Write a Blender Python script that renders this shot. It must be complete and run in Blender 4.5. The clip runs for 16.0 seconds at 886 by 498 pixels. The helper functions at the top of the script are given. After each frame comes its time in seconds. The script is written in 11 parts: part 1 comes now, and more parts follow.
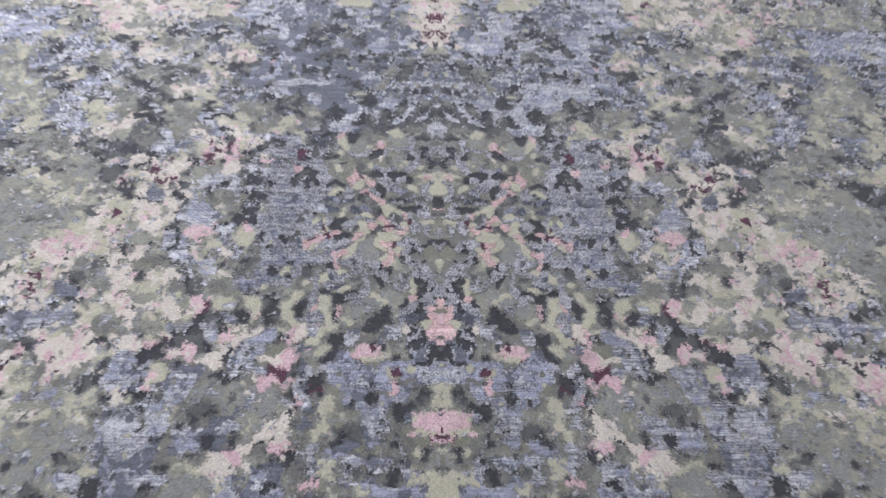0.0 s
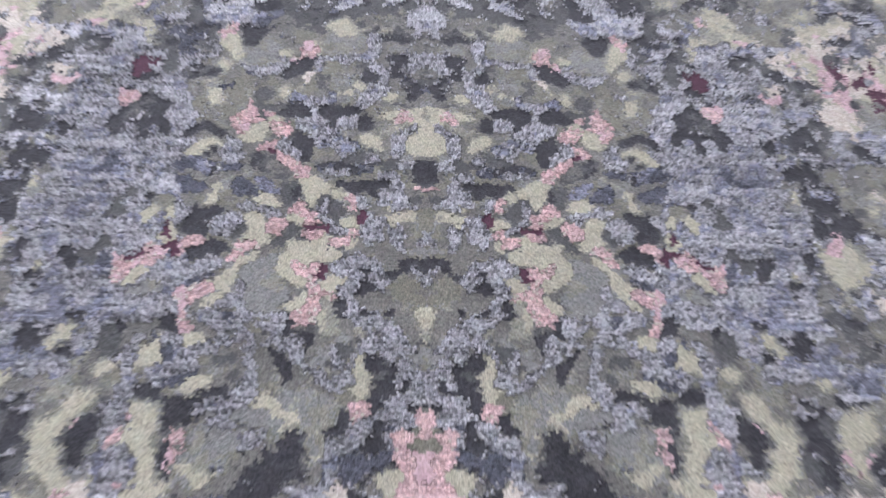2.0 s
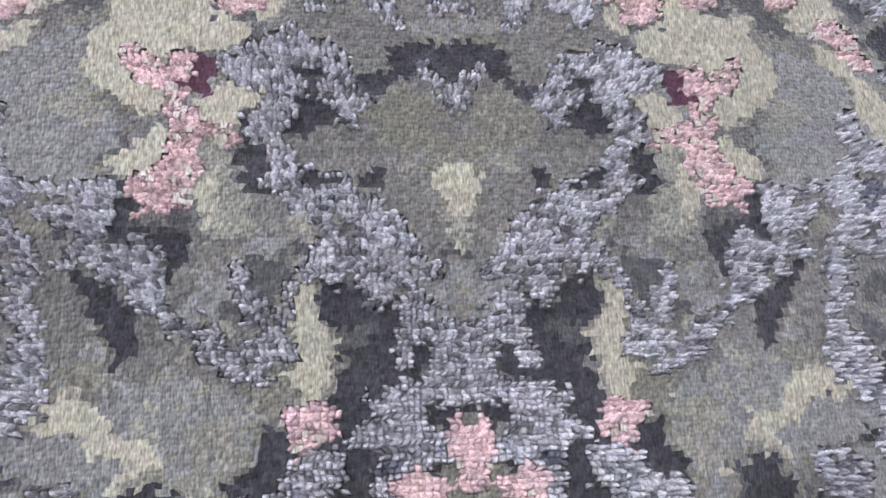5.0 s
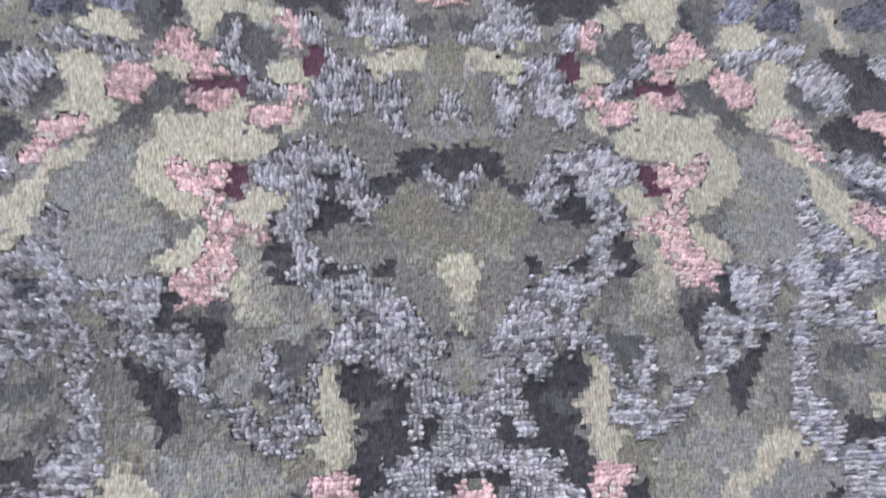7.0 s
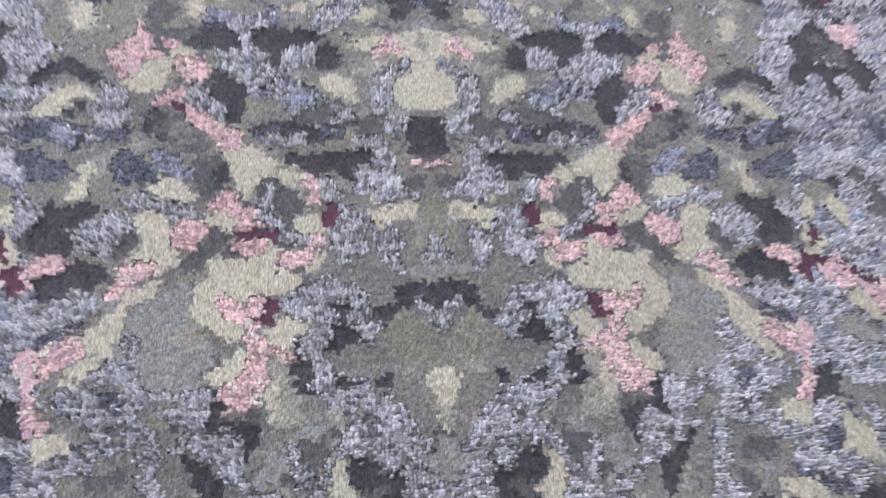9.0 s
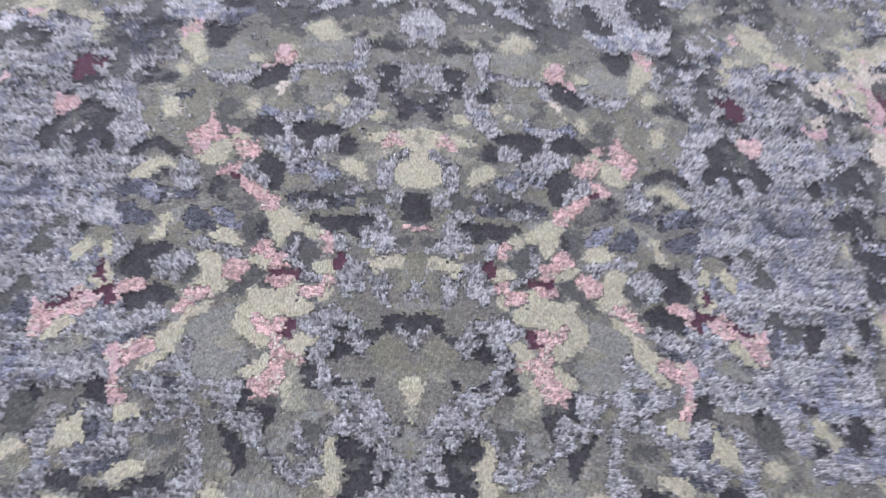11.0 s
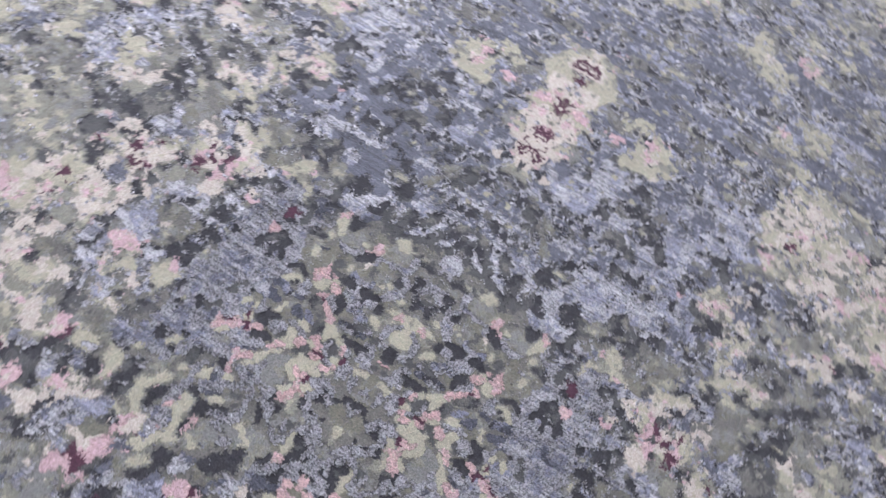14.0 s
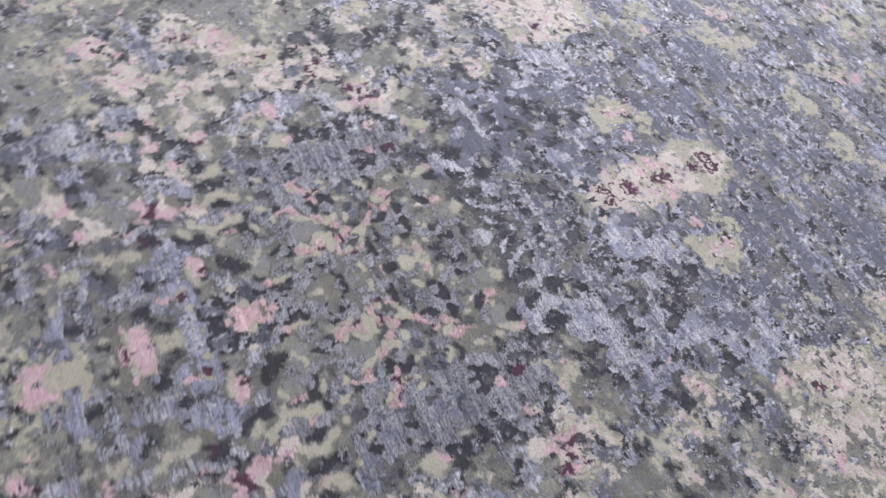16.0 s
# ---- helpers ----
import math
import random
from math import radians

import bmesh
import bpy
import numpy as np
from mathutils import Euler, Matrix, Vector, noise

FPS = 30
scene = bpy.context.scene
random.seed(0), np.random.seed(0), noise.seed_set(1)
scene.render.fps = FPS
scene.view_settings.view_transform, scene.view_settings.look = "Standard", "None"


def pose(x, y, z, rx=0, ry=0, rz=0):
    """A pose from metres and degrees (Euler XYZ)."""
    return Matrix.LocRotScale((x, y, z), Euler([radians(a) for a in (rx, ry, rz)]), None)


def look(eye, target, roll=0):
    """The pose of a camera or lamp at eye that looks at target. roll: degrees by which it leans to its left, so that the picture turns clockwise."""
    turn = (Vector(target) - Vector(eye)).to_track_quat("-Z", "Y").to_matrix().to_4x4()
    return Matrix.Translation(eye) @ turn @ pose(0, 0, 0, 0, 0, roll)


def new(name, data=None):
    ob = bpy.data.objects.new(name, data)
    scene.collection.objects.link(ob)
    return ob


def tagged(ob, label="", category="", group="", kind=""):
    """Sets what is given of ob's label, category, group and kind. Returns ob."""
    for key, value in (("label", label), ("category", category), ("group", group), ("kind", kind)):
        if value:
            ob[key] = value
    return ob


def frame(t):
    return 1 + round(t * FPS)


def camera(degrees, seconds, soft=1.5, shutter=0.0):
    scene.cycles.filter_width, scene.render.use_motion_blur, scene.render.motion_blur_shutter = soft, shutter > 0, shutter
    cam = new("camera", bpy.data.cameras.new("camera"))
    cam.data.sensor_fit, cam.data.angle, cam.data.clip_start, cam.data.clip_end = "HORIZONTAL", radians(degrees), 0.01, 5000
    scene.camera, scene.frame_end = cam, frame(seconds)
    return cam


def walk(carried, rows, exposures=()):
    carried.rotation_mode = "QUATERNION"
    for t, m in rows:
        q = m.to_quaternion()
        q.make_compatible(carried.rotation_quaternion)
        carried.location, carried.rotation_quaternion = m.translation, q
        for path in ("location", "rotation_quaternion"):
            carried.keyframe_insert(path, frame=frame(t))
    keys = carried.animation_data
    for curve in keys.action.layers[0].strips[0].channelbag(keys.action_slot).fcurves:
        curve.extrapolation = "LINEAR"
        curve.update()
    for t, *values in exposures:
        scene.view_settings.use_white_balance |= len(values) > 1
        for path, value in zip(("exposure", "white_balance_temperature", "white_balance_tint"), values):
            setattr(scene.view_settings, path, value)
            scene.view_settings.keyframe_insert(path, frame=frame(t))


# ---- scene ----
cam = camera(65.2, 16.0, soft=1.5, shutter=0.6)
PATH = [
    (0, (-0.064, -0.103, 1.243), (0.032, 1.05, -0.388), 4.6),
    (0.5, (-0.05, 0.045, 1.115), (0.049, 1.13, -0.562), 4.2),
    (1, (-0.028, 0.217, 0.945), (0.067, 1.245, -0.768), 3.6),
    (1.5, (-0.02, 0.348, 0.743), (0.08, 1.37, -0.973), 4.0),
    (2, (-0.017, 0.453, 0.596), (0.083, 1.482, -1.115), 5.9),
    (2.5, (-0.022, 0.525, 0.505), (0.095, 1.516, -1.228), 7.5),
    (3, (-0.025, 0.59, 0.424), (0.102, 1.538, -1.333), 8.6),
    (3.5, (-0.023, 0.632, 0.352), (0.16, 1.411, -1.481), 13.4),
    (4, (-0.034, 0.646, 0.302), (0.222, 1.245, -1.589), 22.3),
    (4.2, (-0.038, 0.644, 0.282), (0.231, 1.208, -1.618), 24.5),
    (6.3, (-0.044, 0.64, 0.262), (0.216, 1.092, -1.669), 28.0),
    (6.5, (-0.044, 0.643, 0.274), (0.214, 1.126, -1.65), 26.3),
    (7, (-0.047, 0.646, 0.306), (0.21, 1.266, -1.578), 20.3),
    (7.5, (-0.046, 0.645, 0.32), (0.194, 1.35, -1.536), 16.6),
    (8, (-0.045, 0.644, 0.342), (0.19, 1.382, -1.502), 15.5),
    (8.5, (-0.047, 0.641, 0.368), (0.178, 1.429, -1.457), 13.8),
    (9, (-0.043, 0.636, 0.397), (0.18, 1.473, -1.406), 12.5),
    (9.5, (-0.042, 0.625, 0.443), (0.175, 1.518, -1.333), 10.9),
    (9.7, (-0.039, 0.622, 0.451), (0.169, 1.54, -1.314), 9.9),
    (11.8, (-0.009, 0.524, 0.736), (0.108, 1.559, -0.971), 11.7),
    (12, (-0.004, 0.529, 0.822), (0.113, 1.516, -0.914), 12.6),
    (12.5, (0.013, 0.526, 0.99), (0.101, 1.494, -0.758), 16.4),
    (13, (0.015, 0.525, 1.1), (0.02, 1.479, -0.658), 19.3),
    (13.5, (0.047, 0.488, 1.155), (-0.01, 1.449, -0.598), 20.9),
    (14, (0.106, 0.413, 1.199), (-0.094, 1.468, -0.489), 22.9),
    (14.5, (0.197, 0.388, 1.236), (-0.188, 1.405, -0.443), 21.1),
    (15, (0.36, 0.421, 1.246), (-0.264, 1.325, -0.426), 17.6),
    (15.5, (0.517, 0.441, 1.267), (-0.243, 1.281, -0.381), 16.8),
    (16, (0.675, 0.428, 1.291), (-0.189, 1.196, -0.341), 17.5),
]
EXPOSURES = [(0.0, -0.03, 6580, 6), (1.0, 0.0, 6550, 8), (2.0, 0.1, 6500, 10), (4.0, 0.10, 6500, 10.5), (6.5, 0.12, 6500, 10), (9.5, 0.18, 6500, 10),
             (12.5, 0.1, 6500, 10), (14.5, 0.0, 6500, 10), (16.0, -0.05, 6600, 10)]
walk(cam, [(t, look(eye, target, roll)) for t, eye, target, roll in PATH], EXPOSURES)

# ---- light: an indoor showroom with white ceiling panels ----
world = bpy.data.worlds.new("world")
scene.world = world
world.use_nodes = True
world.node_tree.nodes["Background"].inputs[0].default_value = (0.8, 0.85, 1.0, 1)
world.node_tree.nodes["Background"].inputs[1].default_value = 0.2
scene.view_settings.exposure = 0.0


def ceiling_panel(x, y, power):
    data = bpy.data.lights.new("ceiling_panel", "AREA")
    data.shape, data.size, data.size_y = "RECTANGLE", 1.2, 0.6
    data.energy, data.color = power, (0.838, 0.86, 1.03)
    ob = new("ceiling_panel", data)
    ob.matrix_world = pose(x, y, 2.96)
    return ob


POWER = {(-1.7, 0.2): 50, (-1.7, 2.3): 112, (-1.7, 4.4): 108, (1.7, 0.2): 26, (1.7, 2.3): 26, (1.7, 4.4): 20}
for px in (-1.7, 1.7):
    for py in (0.2, 2.3, 4.4):
        ceiling_panel(px, py, POWER[px, py])


# ---- materials ----
def nodes_of(mat):
    mat.use_nodes = True
    tree = mat.node_tree
    return tree, tree.nodes["Principled BSDF"], tree.nodes, tree.links


def yarn(name, colour, rough, tint, grain, spread=0.35, sheen=0.0, bump=0.5, gloss=0.3, mottle=0.18):
    """A dyed yarn: every knot has its own shade, on top of slow changes of the dye and of fine fibre."""
    mat = bpy.data.materials.new(name)
    tree, bsdf, nodes, links = nodes_of(mat)
    lot = nodes.new("ShaderNodeAttribute")
    lot.attribute_name = "lot"
    coord = nodes.new("ShaderNodeTexCoord")
    dye = nodes.new("ShaderNodeTexNoise")
    dye.inputs["Scale"].default_value, dye.inputs["Detail"].default_value = 34.0, 4.0
    fibre = nodes.new("ShaderNodeTexNoise")
    fibre.inputs["Scale"].default_value, fibre.inputs["Detail"].default_value = 1500.0, 3.0
    stretch = nodes.new("ShaderNodeMapping")
    stretch.inputs["Scale"].default_value = grain
    links.new(coord.outputs["Object"], dye.inputs["Vector"])
    links.new(coord.outputs["Object"], stretch.inputs["Vector"])
    links.new(stretch.outputs["Vector"], fibre.inputs["Vector"])

    def maths(kind, a, b, c=None):
        node = nodes.new("ShaderNodeMath")
        node.operation = kind
        for socket, value in zip(node.inputs, (a, b, c)):
            if value is None:
                continue
            if isinstance(value, (int, float)):
                socket.default_value = value
            else:
                links.new(value, socket)
        return node.outputs[0]

    shade = maths("MULTIPLY_ADD", lot.outputs["Fac"], spread, 1.0 - spread / 2)
    slow = maths("MULTIPLY_ADD", dye.outputs["Fac"], 2 * mottle, 1.0 - mottle)
    vat = nodes.new("ShaderNodeTexNoise")
    vat.inputs["Scale"].default_value, vat.inputs["Detail"].default_value = 13.0, 3.0
    links.new(coord.outputs["Object"], vat.inputs["Vector"])
    slow = maths("MULTIPLY", slow, maths("MULTIPLY_ADD", vat.outputs["Fac"], 2.4 * mottle, 1.0 - 1.2 * mottle))
    fine = maths("MULTIPLY_ADD", fibre.outputs["Fac"], 2.3, -0.15)
    value = maths("MULTIPLY", maths("MULTIPLY", shade, slow), fine)
    mix = nodes.new("ShaderNodeMix")
    mix.data_type = "RGBA"
    mix.inputs[6].default_value, mix.inputs[7].default_value = (*colour, 1), (*tint, 1)
    links.new(dye.outputs["Fac"], mix.inputs[0])
    # the hue wanders too: greener, browner, more violet from lot to lot
    hue = nodes.new("ShaderNodeTexNoise")
    hue.inputs["Scale"].default_value, hue.inputs["Detail"].default_value = 75.0, 5.0
    hue.inputs["Roughness"].default_value = 0.7
    links.new(coord.outputs["Object"], hue.inputs["Vector"])
    turn = nodes.new("ShaderNodeVectorMath")
    turn.operation = "MULTIPLY_ADD"
    turn.inputs[1].default_value, turn.inputs[2].default_value = (0.24, 0.16, 0.24), (0.88, 0.92, 0.88)
    links.new(hue.outputs["Color"], turn.inputs[0])
    dyed = nodes.new("ShaderNodeVectorMath")
    dyed.operation = "MULTIPLY"
    links.new(mix.outputs[2], dyed.inputs[0])
    links.new(turn.outputs[0], dyed.inputs[1])
    bright = nodes.new("ShaderNodeVectorMath")
    bright.operation = "SCALE"
    links.new(dyed.outputs[0], bright.inputs[0])
    links.new(value, bright.inputs["Scale"])
    links.new(bright.outputs[0], bsdf.inputs["Base Color"])
    bsdf.inputs["Roughness"].default_value = rough
    bsdf.inputs["Specular IOR Level"].default_value = gloss
    bsdf.inputs["Sheen Weight"].default_value = sheen
    bsdf.inputs["Sheen Roughness"].default_value = 0.5
    relief = nodes.new("ShaderNodeBump")
    relief.inputs["Strength"].default_value, relief.inputs["Distance"].default_value = bump, 0.0012
    if rough > 0.7:
        # cut wool: the ends of the single strands
        cell = nodes.new("ShaderNodeTexVoronoi")
        cell.inputs["Scale"].default_value, cell.inputs["Randomness"].default_value = 560.0, 0.75
        links.new(coord.outputs["Object"], cell.inputs["Vector"])
        tone = nodes.new("ShaderNodeSeparateColor")
        links.new(cell.outputs["Color"], tone.inputs[0])
        value = maths("MULTIPLY", value, maths("MULTIPLY_ADD", tone.outputs[0], 0.26, 0.87))
        links.new(value, bright.inputs["Scale"])
        ends = maths("MULTIPLY_ADD", cell.outputs["Distance"], -1.1, 1.0)
        links.new(maths("MULTIPLY_ADD", fibre.outputs["Fac"], 0.6, ends), relief.inputs["Height"])
    else:
        links.new(fibre.outputs["Fac"], relief.inputs["Height"])
    links.new(relief.outputs["Normal"], bsdf.inputs["Normal"])
    return mat


def plain(name, colour, rough, grain, amount=0.1):
    mat = bpy.data.materials.new(name)
    tree, bsdf, nodes, links = nodes_of(mat)
    noise_node = nodes.new("ShaderNodeTexNoise")
    noise_node.inputs["Scale"].default_value, noise_node.inputs["Detail"].default_value = grain, 6.0
    ramp = nodes.new("ShaderNodeValToRGB")
    ramp.color_ramp.elements[0].color = (*[c * (1 - amount) for c in colour], 1)
    ramp.color_ramp.elements[1].color = (*[min(1, c * (1 + amount)) for c in colour], 1)
    links.new(noise_node.outputs["Fac"], ramp.inputs[0])
    links.new(ramp.outputs[0], bsdf.inputs["Base Color"])
    bsdf.inputs["Roughness"].default_value = rough
    return mat


#                   name           colour                 rough  second tint           spread sheen bump gloss mottle  pile height (m)
YARNS = [
    ("charcoal", (0.028, 0.027, 0.031), 0.90, (0.040, 0.039, 0.041), 0.80, 0.20, 0.6, 0.15, 0.25, 0.0100),
    ("slate", (0.105, 0.108, 0.130), 0.55, (0.080, 0.083, 0.102), 1.00, 0.15, 0.7, 0.4, 0.25, 0.0112),
    ("silver", (0.440, 0.431, 0.440), 0.24, (0.356, 0.350, 0.364), 1.50, 0.15, 1.0, 0.8, 0.15, 0.0127),
    ("blue", (0.240, 0.242, 0.290), 0.42, (0.185, 0.190, 0.234), 1.20, 0.20, 0.8, 0.5, 0.25, 0.0118),
    ("moss", (0.110, 0.105, 0.093), 0.85, (0.130, 0.125, 0.110), 0.55, 0.24, 0.9, 0.2, 0.25, 0.0112),
    ("olive", (0.210, 0.203, 0.160), 0.85, (0.165, 0.161, 0.132), 0.40, 0.24, 0.9, 0.2, 0.22, 0.0114),
    ("cream", (0.310, 0.290, 0.216), 0.80, (0.260, 0.245, 0.186), 0.25, 0.15, 0.5, 0.2, 0.15, 0.0117),
    ("pink", (0.575, 0.390, 0.382), 0.60, (0.495, 0.372, 0.350), 0.80, 0.15, 0.7, 0.3, 0.18, 0.0123),
    ("maroon", (0.070, 0.026, 0.040), 0.80, (0.052, 0.024, 0.036), 0.40, 0.10, 0.5, 0.2, 0.20, 0.0102),
    ("blush", (0.400, 0.345, 0.298), 0.80, (0.350, 0.318, 0.268), 0.30, 0.15, 0.5, 0.2, 0.18, 0.0117),
    ("graphite", (0.060, 0.060, 0.060), 0.88, (0.077, 0.076, 0.072), 0.45, 0.20, 0.7, 0.15, 0.22, 0.0107),
    ("sage", (0.182, 0.180, 0.166), 0.85, (0.150, 0.149, 0.138), 0.50, 0.24, 0.9, 0.2, 0.18, 0.0113),
    ("khaki", (0.155, 0.148, 0.112), 0.85, (0.126, 0.121, 0.096), 0.45, 0.24, 0.9, 0.2, 0.20, 0.0113),
    ("rose", (0.400, 0.262, 0.272), 0.65, (0.345, 0.245, 0.246), 0.70, 0.15, 0.7, 0.3, 0.20, 0.0119),
]
INDEX = {row[0]: n for n, row in enumerate(YARNS)}
YARN_MATERIALS = [yarn(r[0] + "_yarn", r[1], r[2], r[3], (0.6, 1.0, 1.0) if r[2] < 0.7 else (1.0, 0.22, 1.0), r[4], r[5], r[6], r[7], r[8]) for r in YARNS]
PILE = np.array([r[9] for r in YARNS])

# ---- the room that closes the place ----
plaster = plain("white_plaster", (0.78, 0.78, 0.77), 0.9, 8.0, 0.04)
floor_stone = plain("pale_floor_tile", (0.55, 0.54, 0.52), 0.35, 5.0, 0.1)


def slab(name, x0, x1, y0, y1, z0, z1, mat):
    bm = bmesh.new()
    bmesh.ops.create_cube(bm, size=1)
    bmesh.ops.scale(bm, vec=(x1 - x0, y1 - y0, z1 - z0), verts=bm.verts)
    bmesh.ops.translate(bm, vec=((x0 + x1) / 2, (y0 + y1) / 2, (z0 + z1) / 2), verts=bm.verts)
    mesh = bpy.data.meshes.new(name)
    bm.to_mesh(mesh)
    bm.free()
    mesh.materials.append(mat)
    return new(name, mesh)


tagged(slab("floor", -4, 4, -2.5, 6.5, -0.1, 0.0, floor_stone), "pale polished tile floor under the rug", "floor", kind="structure")
tagged(slab("ceiling", -4.2, 4.2, -2.7, 6.7, 3.0, 3.2, plaster), "plain white plaster ceiling", "ceiling", kind="structure")
tagged(slab("wall_north", -4.2, 4.2, 6.5, 6.7, -0.1, 3.0, plaster), "plain white plaster wall", "wall", kind="structure")
tagged(slab("wall_south", -4.2, 4.2, -2.7, -2.5, -0.1, 3.0, plaster), "plain white plaster wall", "wall", kind="structure")
tagged(slab("wall_east", 4.0, 4.2, -2.5, 6.5, -0.1, 3.0, plaster), "plain white plaster wall", "wall", kind="structure")
tagged(slab("wall_west", -4.2, -4.0, -2.5, 6.5, -0.1, 3.0, plaster), "plain white plaster wall", "wall", kind="structure")

# ---- the rug's design, in knots; the design mirrors about x = 0 ----
DX, DY = 0.0024, 0.0022
HALF_W, Y0, Y1 = 1.45, -0.15, 3.45
NX, NY = 2 * int(HALF_W / DX / 2), 2 * int((Y1 - Y0) / DY / 2)


def seeded(number):
    return np.random.default_rng(number)

KX = (np.arange(NX) + 0.5) * DX
KY = Y0 + (np.arange(NY) + 0.5) * DY


def lattice(nx, ny, step_x, step_y, gen):
    """Smooth value noise over the knots, in -1 to 1."""
    gx, gy = int(nx * DX / step_x) + 3, int(ny * DY / step_y) + 3
    grid = gen.uniform(-1, 1, (gy, gx))
    fx, fy = np.arange(nx) * DX / step_x, np.arange(ny) * DY / step_y
    ix, iy = fx.astype(int), fy.astype(int)
    tx, ty = fx - ix, fy - iy
    tx, ty = tx * tx * (3 - 2 * tx), (ty * ty * (3 - 2 * ty))[:, None]
    a, b = grid[iy][:, ix], grid[iy][:, ix + 1]
    c, d = grid[iy + 1][:, ix], grid[iy + 1][:, ix + 1]
    return (a + (b - a) * tx) * (1 - ty) + (c + (d - c) * tx) * ty


def cloud(nx, ny, size, gen, octaves=3, wide=1.0, fall=0.55):
    out, weight = np.zeros((ny, nx)), 1.0
    for _ in range(octaves):
        out += weight * lattice(nx, ny, size * wide, size, gen)
        size, weight = size / 2, weight * fall
    return out


def ranked(field):
    """The field's values spread evenly over 0 to 1."""
    order = np.argsort(field, axis=None)
    out = np.empty(field.size)
    out[order] = (np.arange(field.size) + 0.5) / field.size
    return out.reshape(field.shape)


# wavering of every outline, in metres: finer in the middle, where the design is drawn finer
CALM = np.clip(0.45 + 0.75 * np.hypot(KX[None, :] / 0.5, (KY[:, None] - 0.80) / 0.45), 0.5, 1.6)
FAR = np.clip((CALM - 0.7) / 0.5, 0, 1)
BEND = np.clip(CALM - 0.5, 0, 1) * 0.007
WX = BEND * cloud(NX, NY, 0.045, seeded(401), 2) + (0.0016 + 0.0012 * FAR) * (0.4 + CALM) * lattice(NX, NY, 0.007, 0.006, seeded(11)) + CALM * (0.0026 + 0.0022 * FAR) * cloud(NX, NY, 0.014, seeded(12), 2) + CALM * (0.0020 * seeded(13).uniform(-1, 1, (NY, NX)))
WY = BEND * cloud(NX, NY, 0.045, seeded(402), 2) + (0.0016 + 0.0012 * FAR) * (0.4 + CALM) * lattice(NX, NY, 0.007, 0.006, seeded(14)) + CALM * (0.0026 + 0.0022 * FAR) * cloud(NX, NY, 0.014, seeded(15), 2) + CALM * (0.0020 * seeded(16).uniform(-1, 1, (NY, NX)))
JAG = 0.0042 * np.clip((KY[:, None] - 0.93) / 0.08, 0, 1)
WX, WY = WX + JAG * cloud(NX, NY, 0.016, seeded(403), 2), WY + JAG * cloud(NX, NY, 0.016, seeded(404), 2)
RAG = cloud(NX, NY, 0.030, seeded(17), 3, 1.1, 0.7)

# mixtures of yarn:   charcoal slate silver blue moss olive cream pink maroon
MIXES = {
    "mixed": (0.17, 0.08, 0.14, 0.07, 0.15, 0.15, 0.19, 0.04, 0.01),
    "blue": (0.11, 0.47, 0.08, 0.18, 0.10, 0.04, 0.02, 0.00, 0.00),
    "slate": (0.10, 0.64, 0.03, 0.10, 0.09, 0.03, 0.01, 0.00, 0.00),
    "silver": (0.16, 0.14, 0.42, 0.14, 0.06, 0.04, 0.04, 0.00, 0.00),
    "dark": (0.36, 0.22, 0.16, 0.04, 0.14, 0.05, 0.03, 0.00, 0.00),
    "olive": (0.10, 0.03, 0.06, 0.01, 0.30, 0.30, 0.20, 0.00, 0.00),
    "rosy": (0.08, 0.02, 0.04, 0.00, 0.12, 0.17, 0.42, 0.12, 0.03),
    "creamy": (0.09, 0.03, 0.07, 0.02, 0.14, 0.20, 0.41, 0.04, 0.00),
}
weights = {name: np.zeros((NY, NX), np.float32) for name in MIXES}
weights["mixed"] += 0.25
MIXES["quiet"] = (0.26, 0.14, 0.14, 0.02, 0.30, 0.12, 0.02, 0.00, 0.00)
weights["quiet"] = 6.0 * np.exp(-((KX[None, :] / 0.32) ** 4) - ((KY[:, None] - 0.84) / 0.21) ** 4).astype(np.float32)


def near(points, reach):
    """The knots within reach of a line through the points (m), with their distance from it."""
    xs, ys = [p[0] for p in points], [p[1] for p in points]
    i0, i1 = max(0, int((min(xs) - reach) / DX)), min(NX, int((max(xs) + reach) / DX) + 2)
    j0, j1 = max(0, int((min(ys) - reach - Y0) / DY)), min(NY, int((max(ys) + reach - Y0) / DY) + 2)
    if i0 >= i1 or j0 >= j1:
        return None
    area = (slice(j0, j1), slice(i0, i1))
    px, py = KX[None, i0:i1] + WX[area], KY[j0:j1, None] + WY[area]
    far = np.full(px.shape, 9.0)
    for (ax, ay), (bx, by) in zip(points, points[1:] if len(points) > 1 else points):
        ux, uy = bx - ax, by - ay
        s = np.clip(((px - ax) * ux + (py - ay) * uy) / (ux * ux + uy * uy + 1e-12), 0, 1)
        far = np.minimum(far, np.hypot(px - ax - s * ux, py - ay - s * uy))
    return area, far


def wash(mix, width, *points):
    """Lets a mixture of yarn prevail along a broad stroke; centimetres."""
    points = [(x / 100, y / 100) for x, y in points]
    found = near(points, width / 50)
    if found:
        area, far = found
        weights[mix][area] += (2.2 if mix == "blue" else 1.0) * np.exp(-((far / (width / 200)) ** 2) * 1.2)


brushes = []


def brush(name, width, *points):
    """A stroke of one yarn with a ragged outline; centimetres."""
    brushes.append((INDEX[name], width / 200, [(x / 100, y / 100) for x, y in points]))


def patch(name, *corners):
    """A filled patch of one yarn with a ragged outline; centimetres."""
    brushes.append((INDEX[name], 0.0, [(x / 100, y / 100) for x, y in corners]))


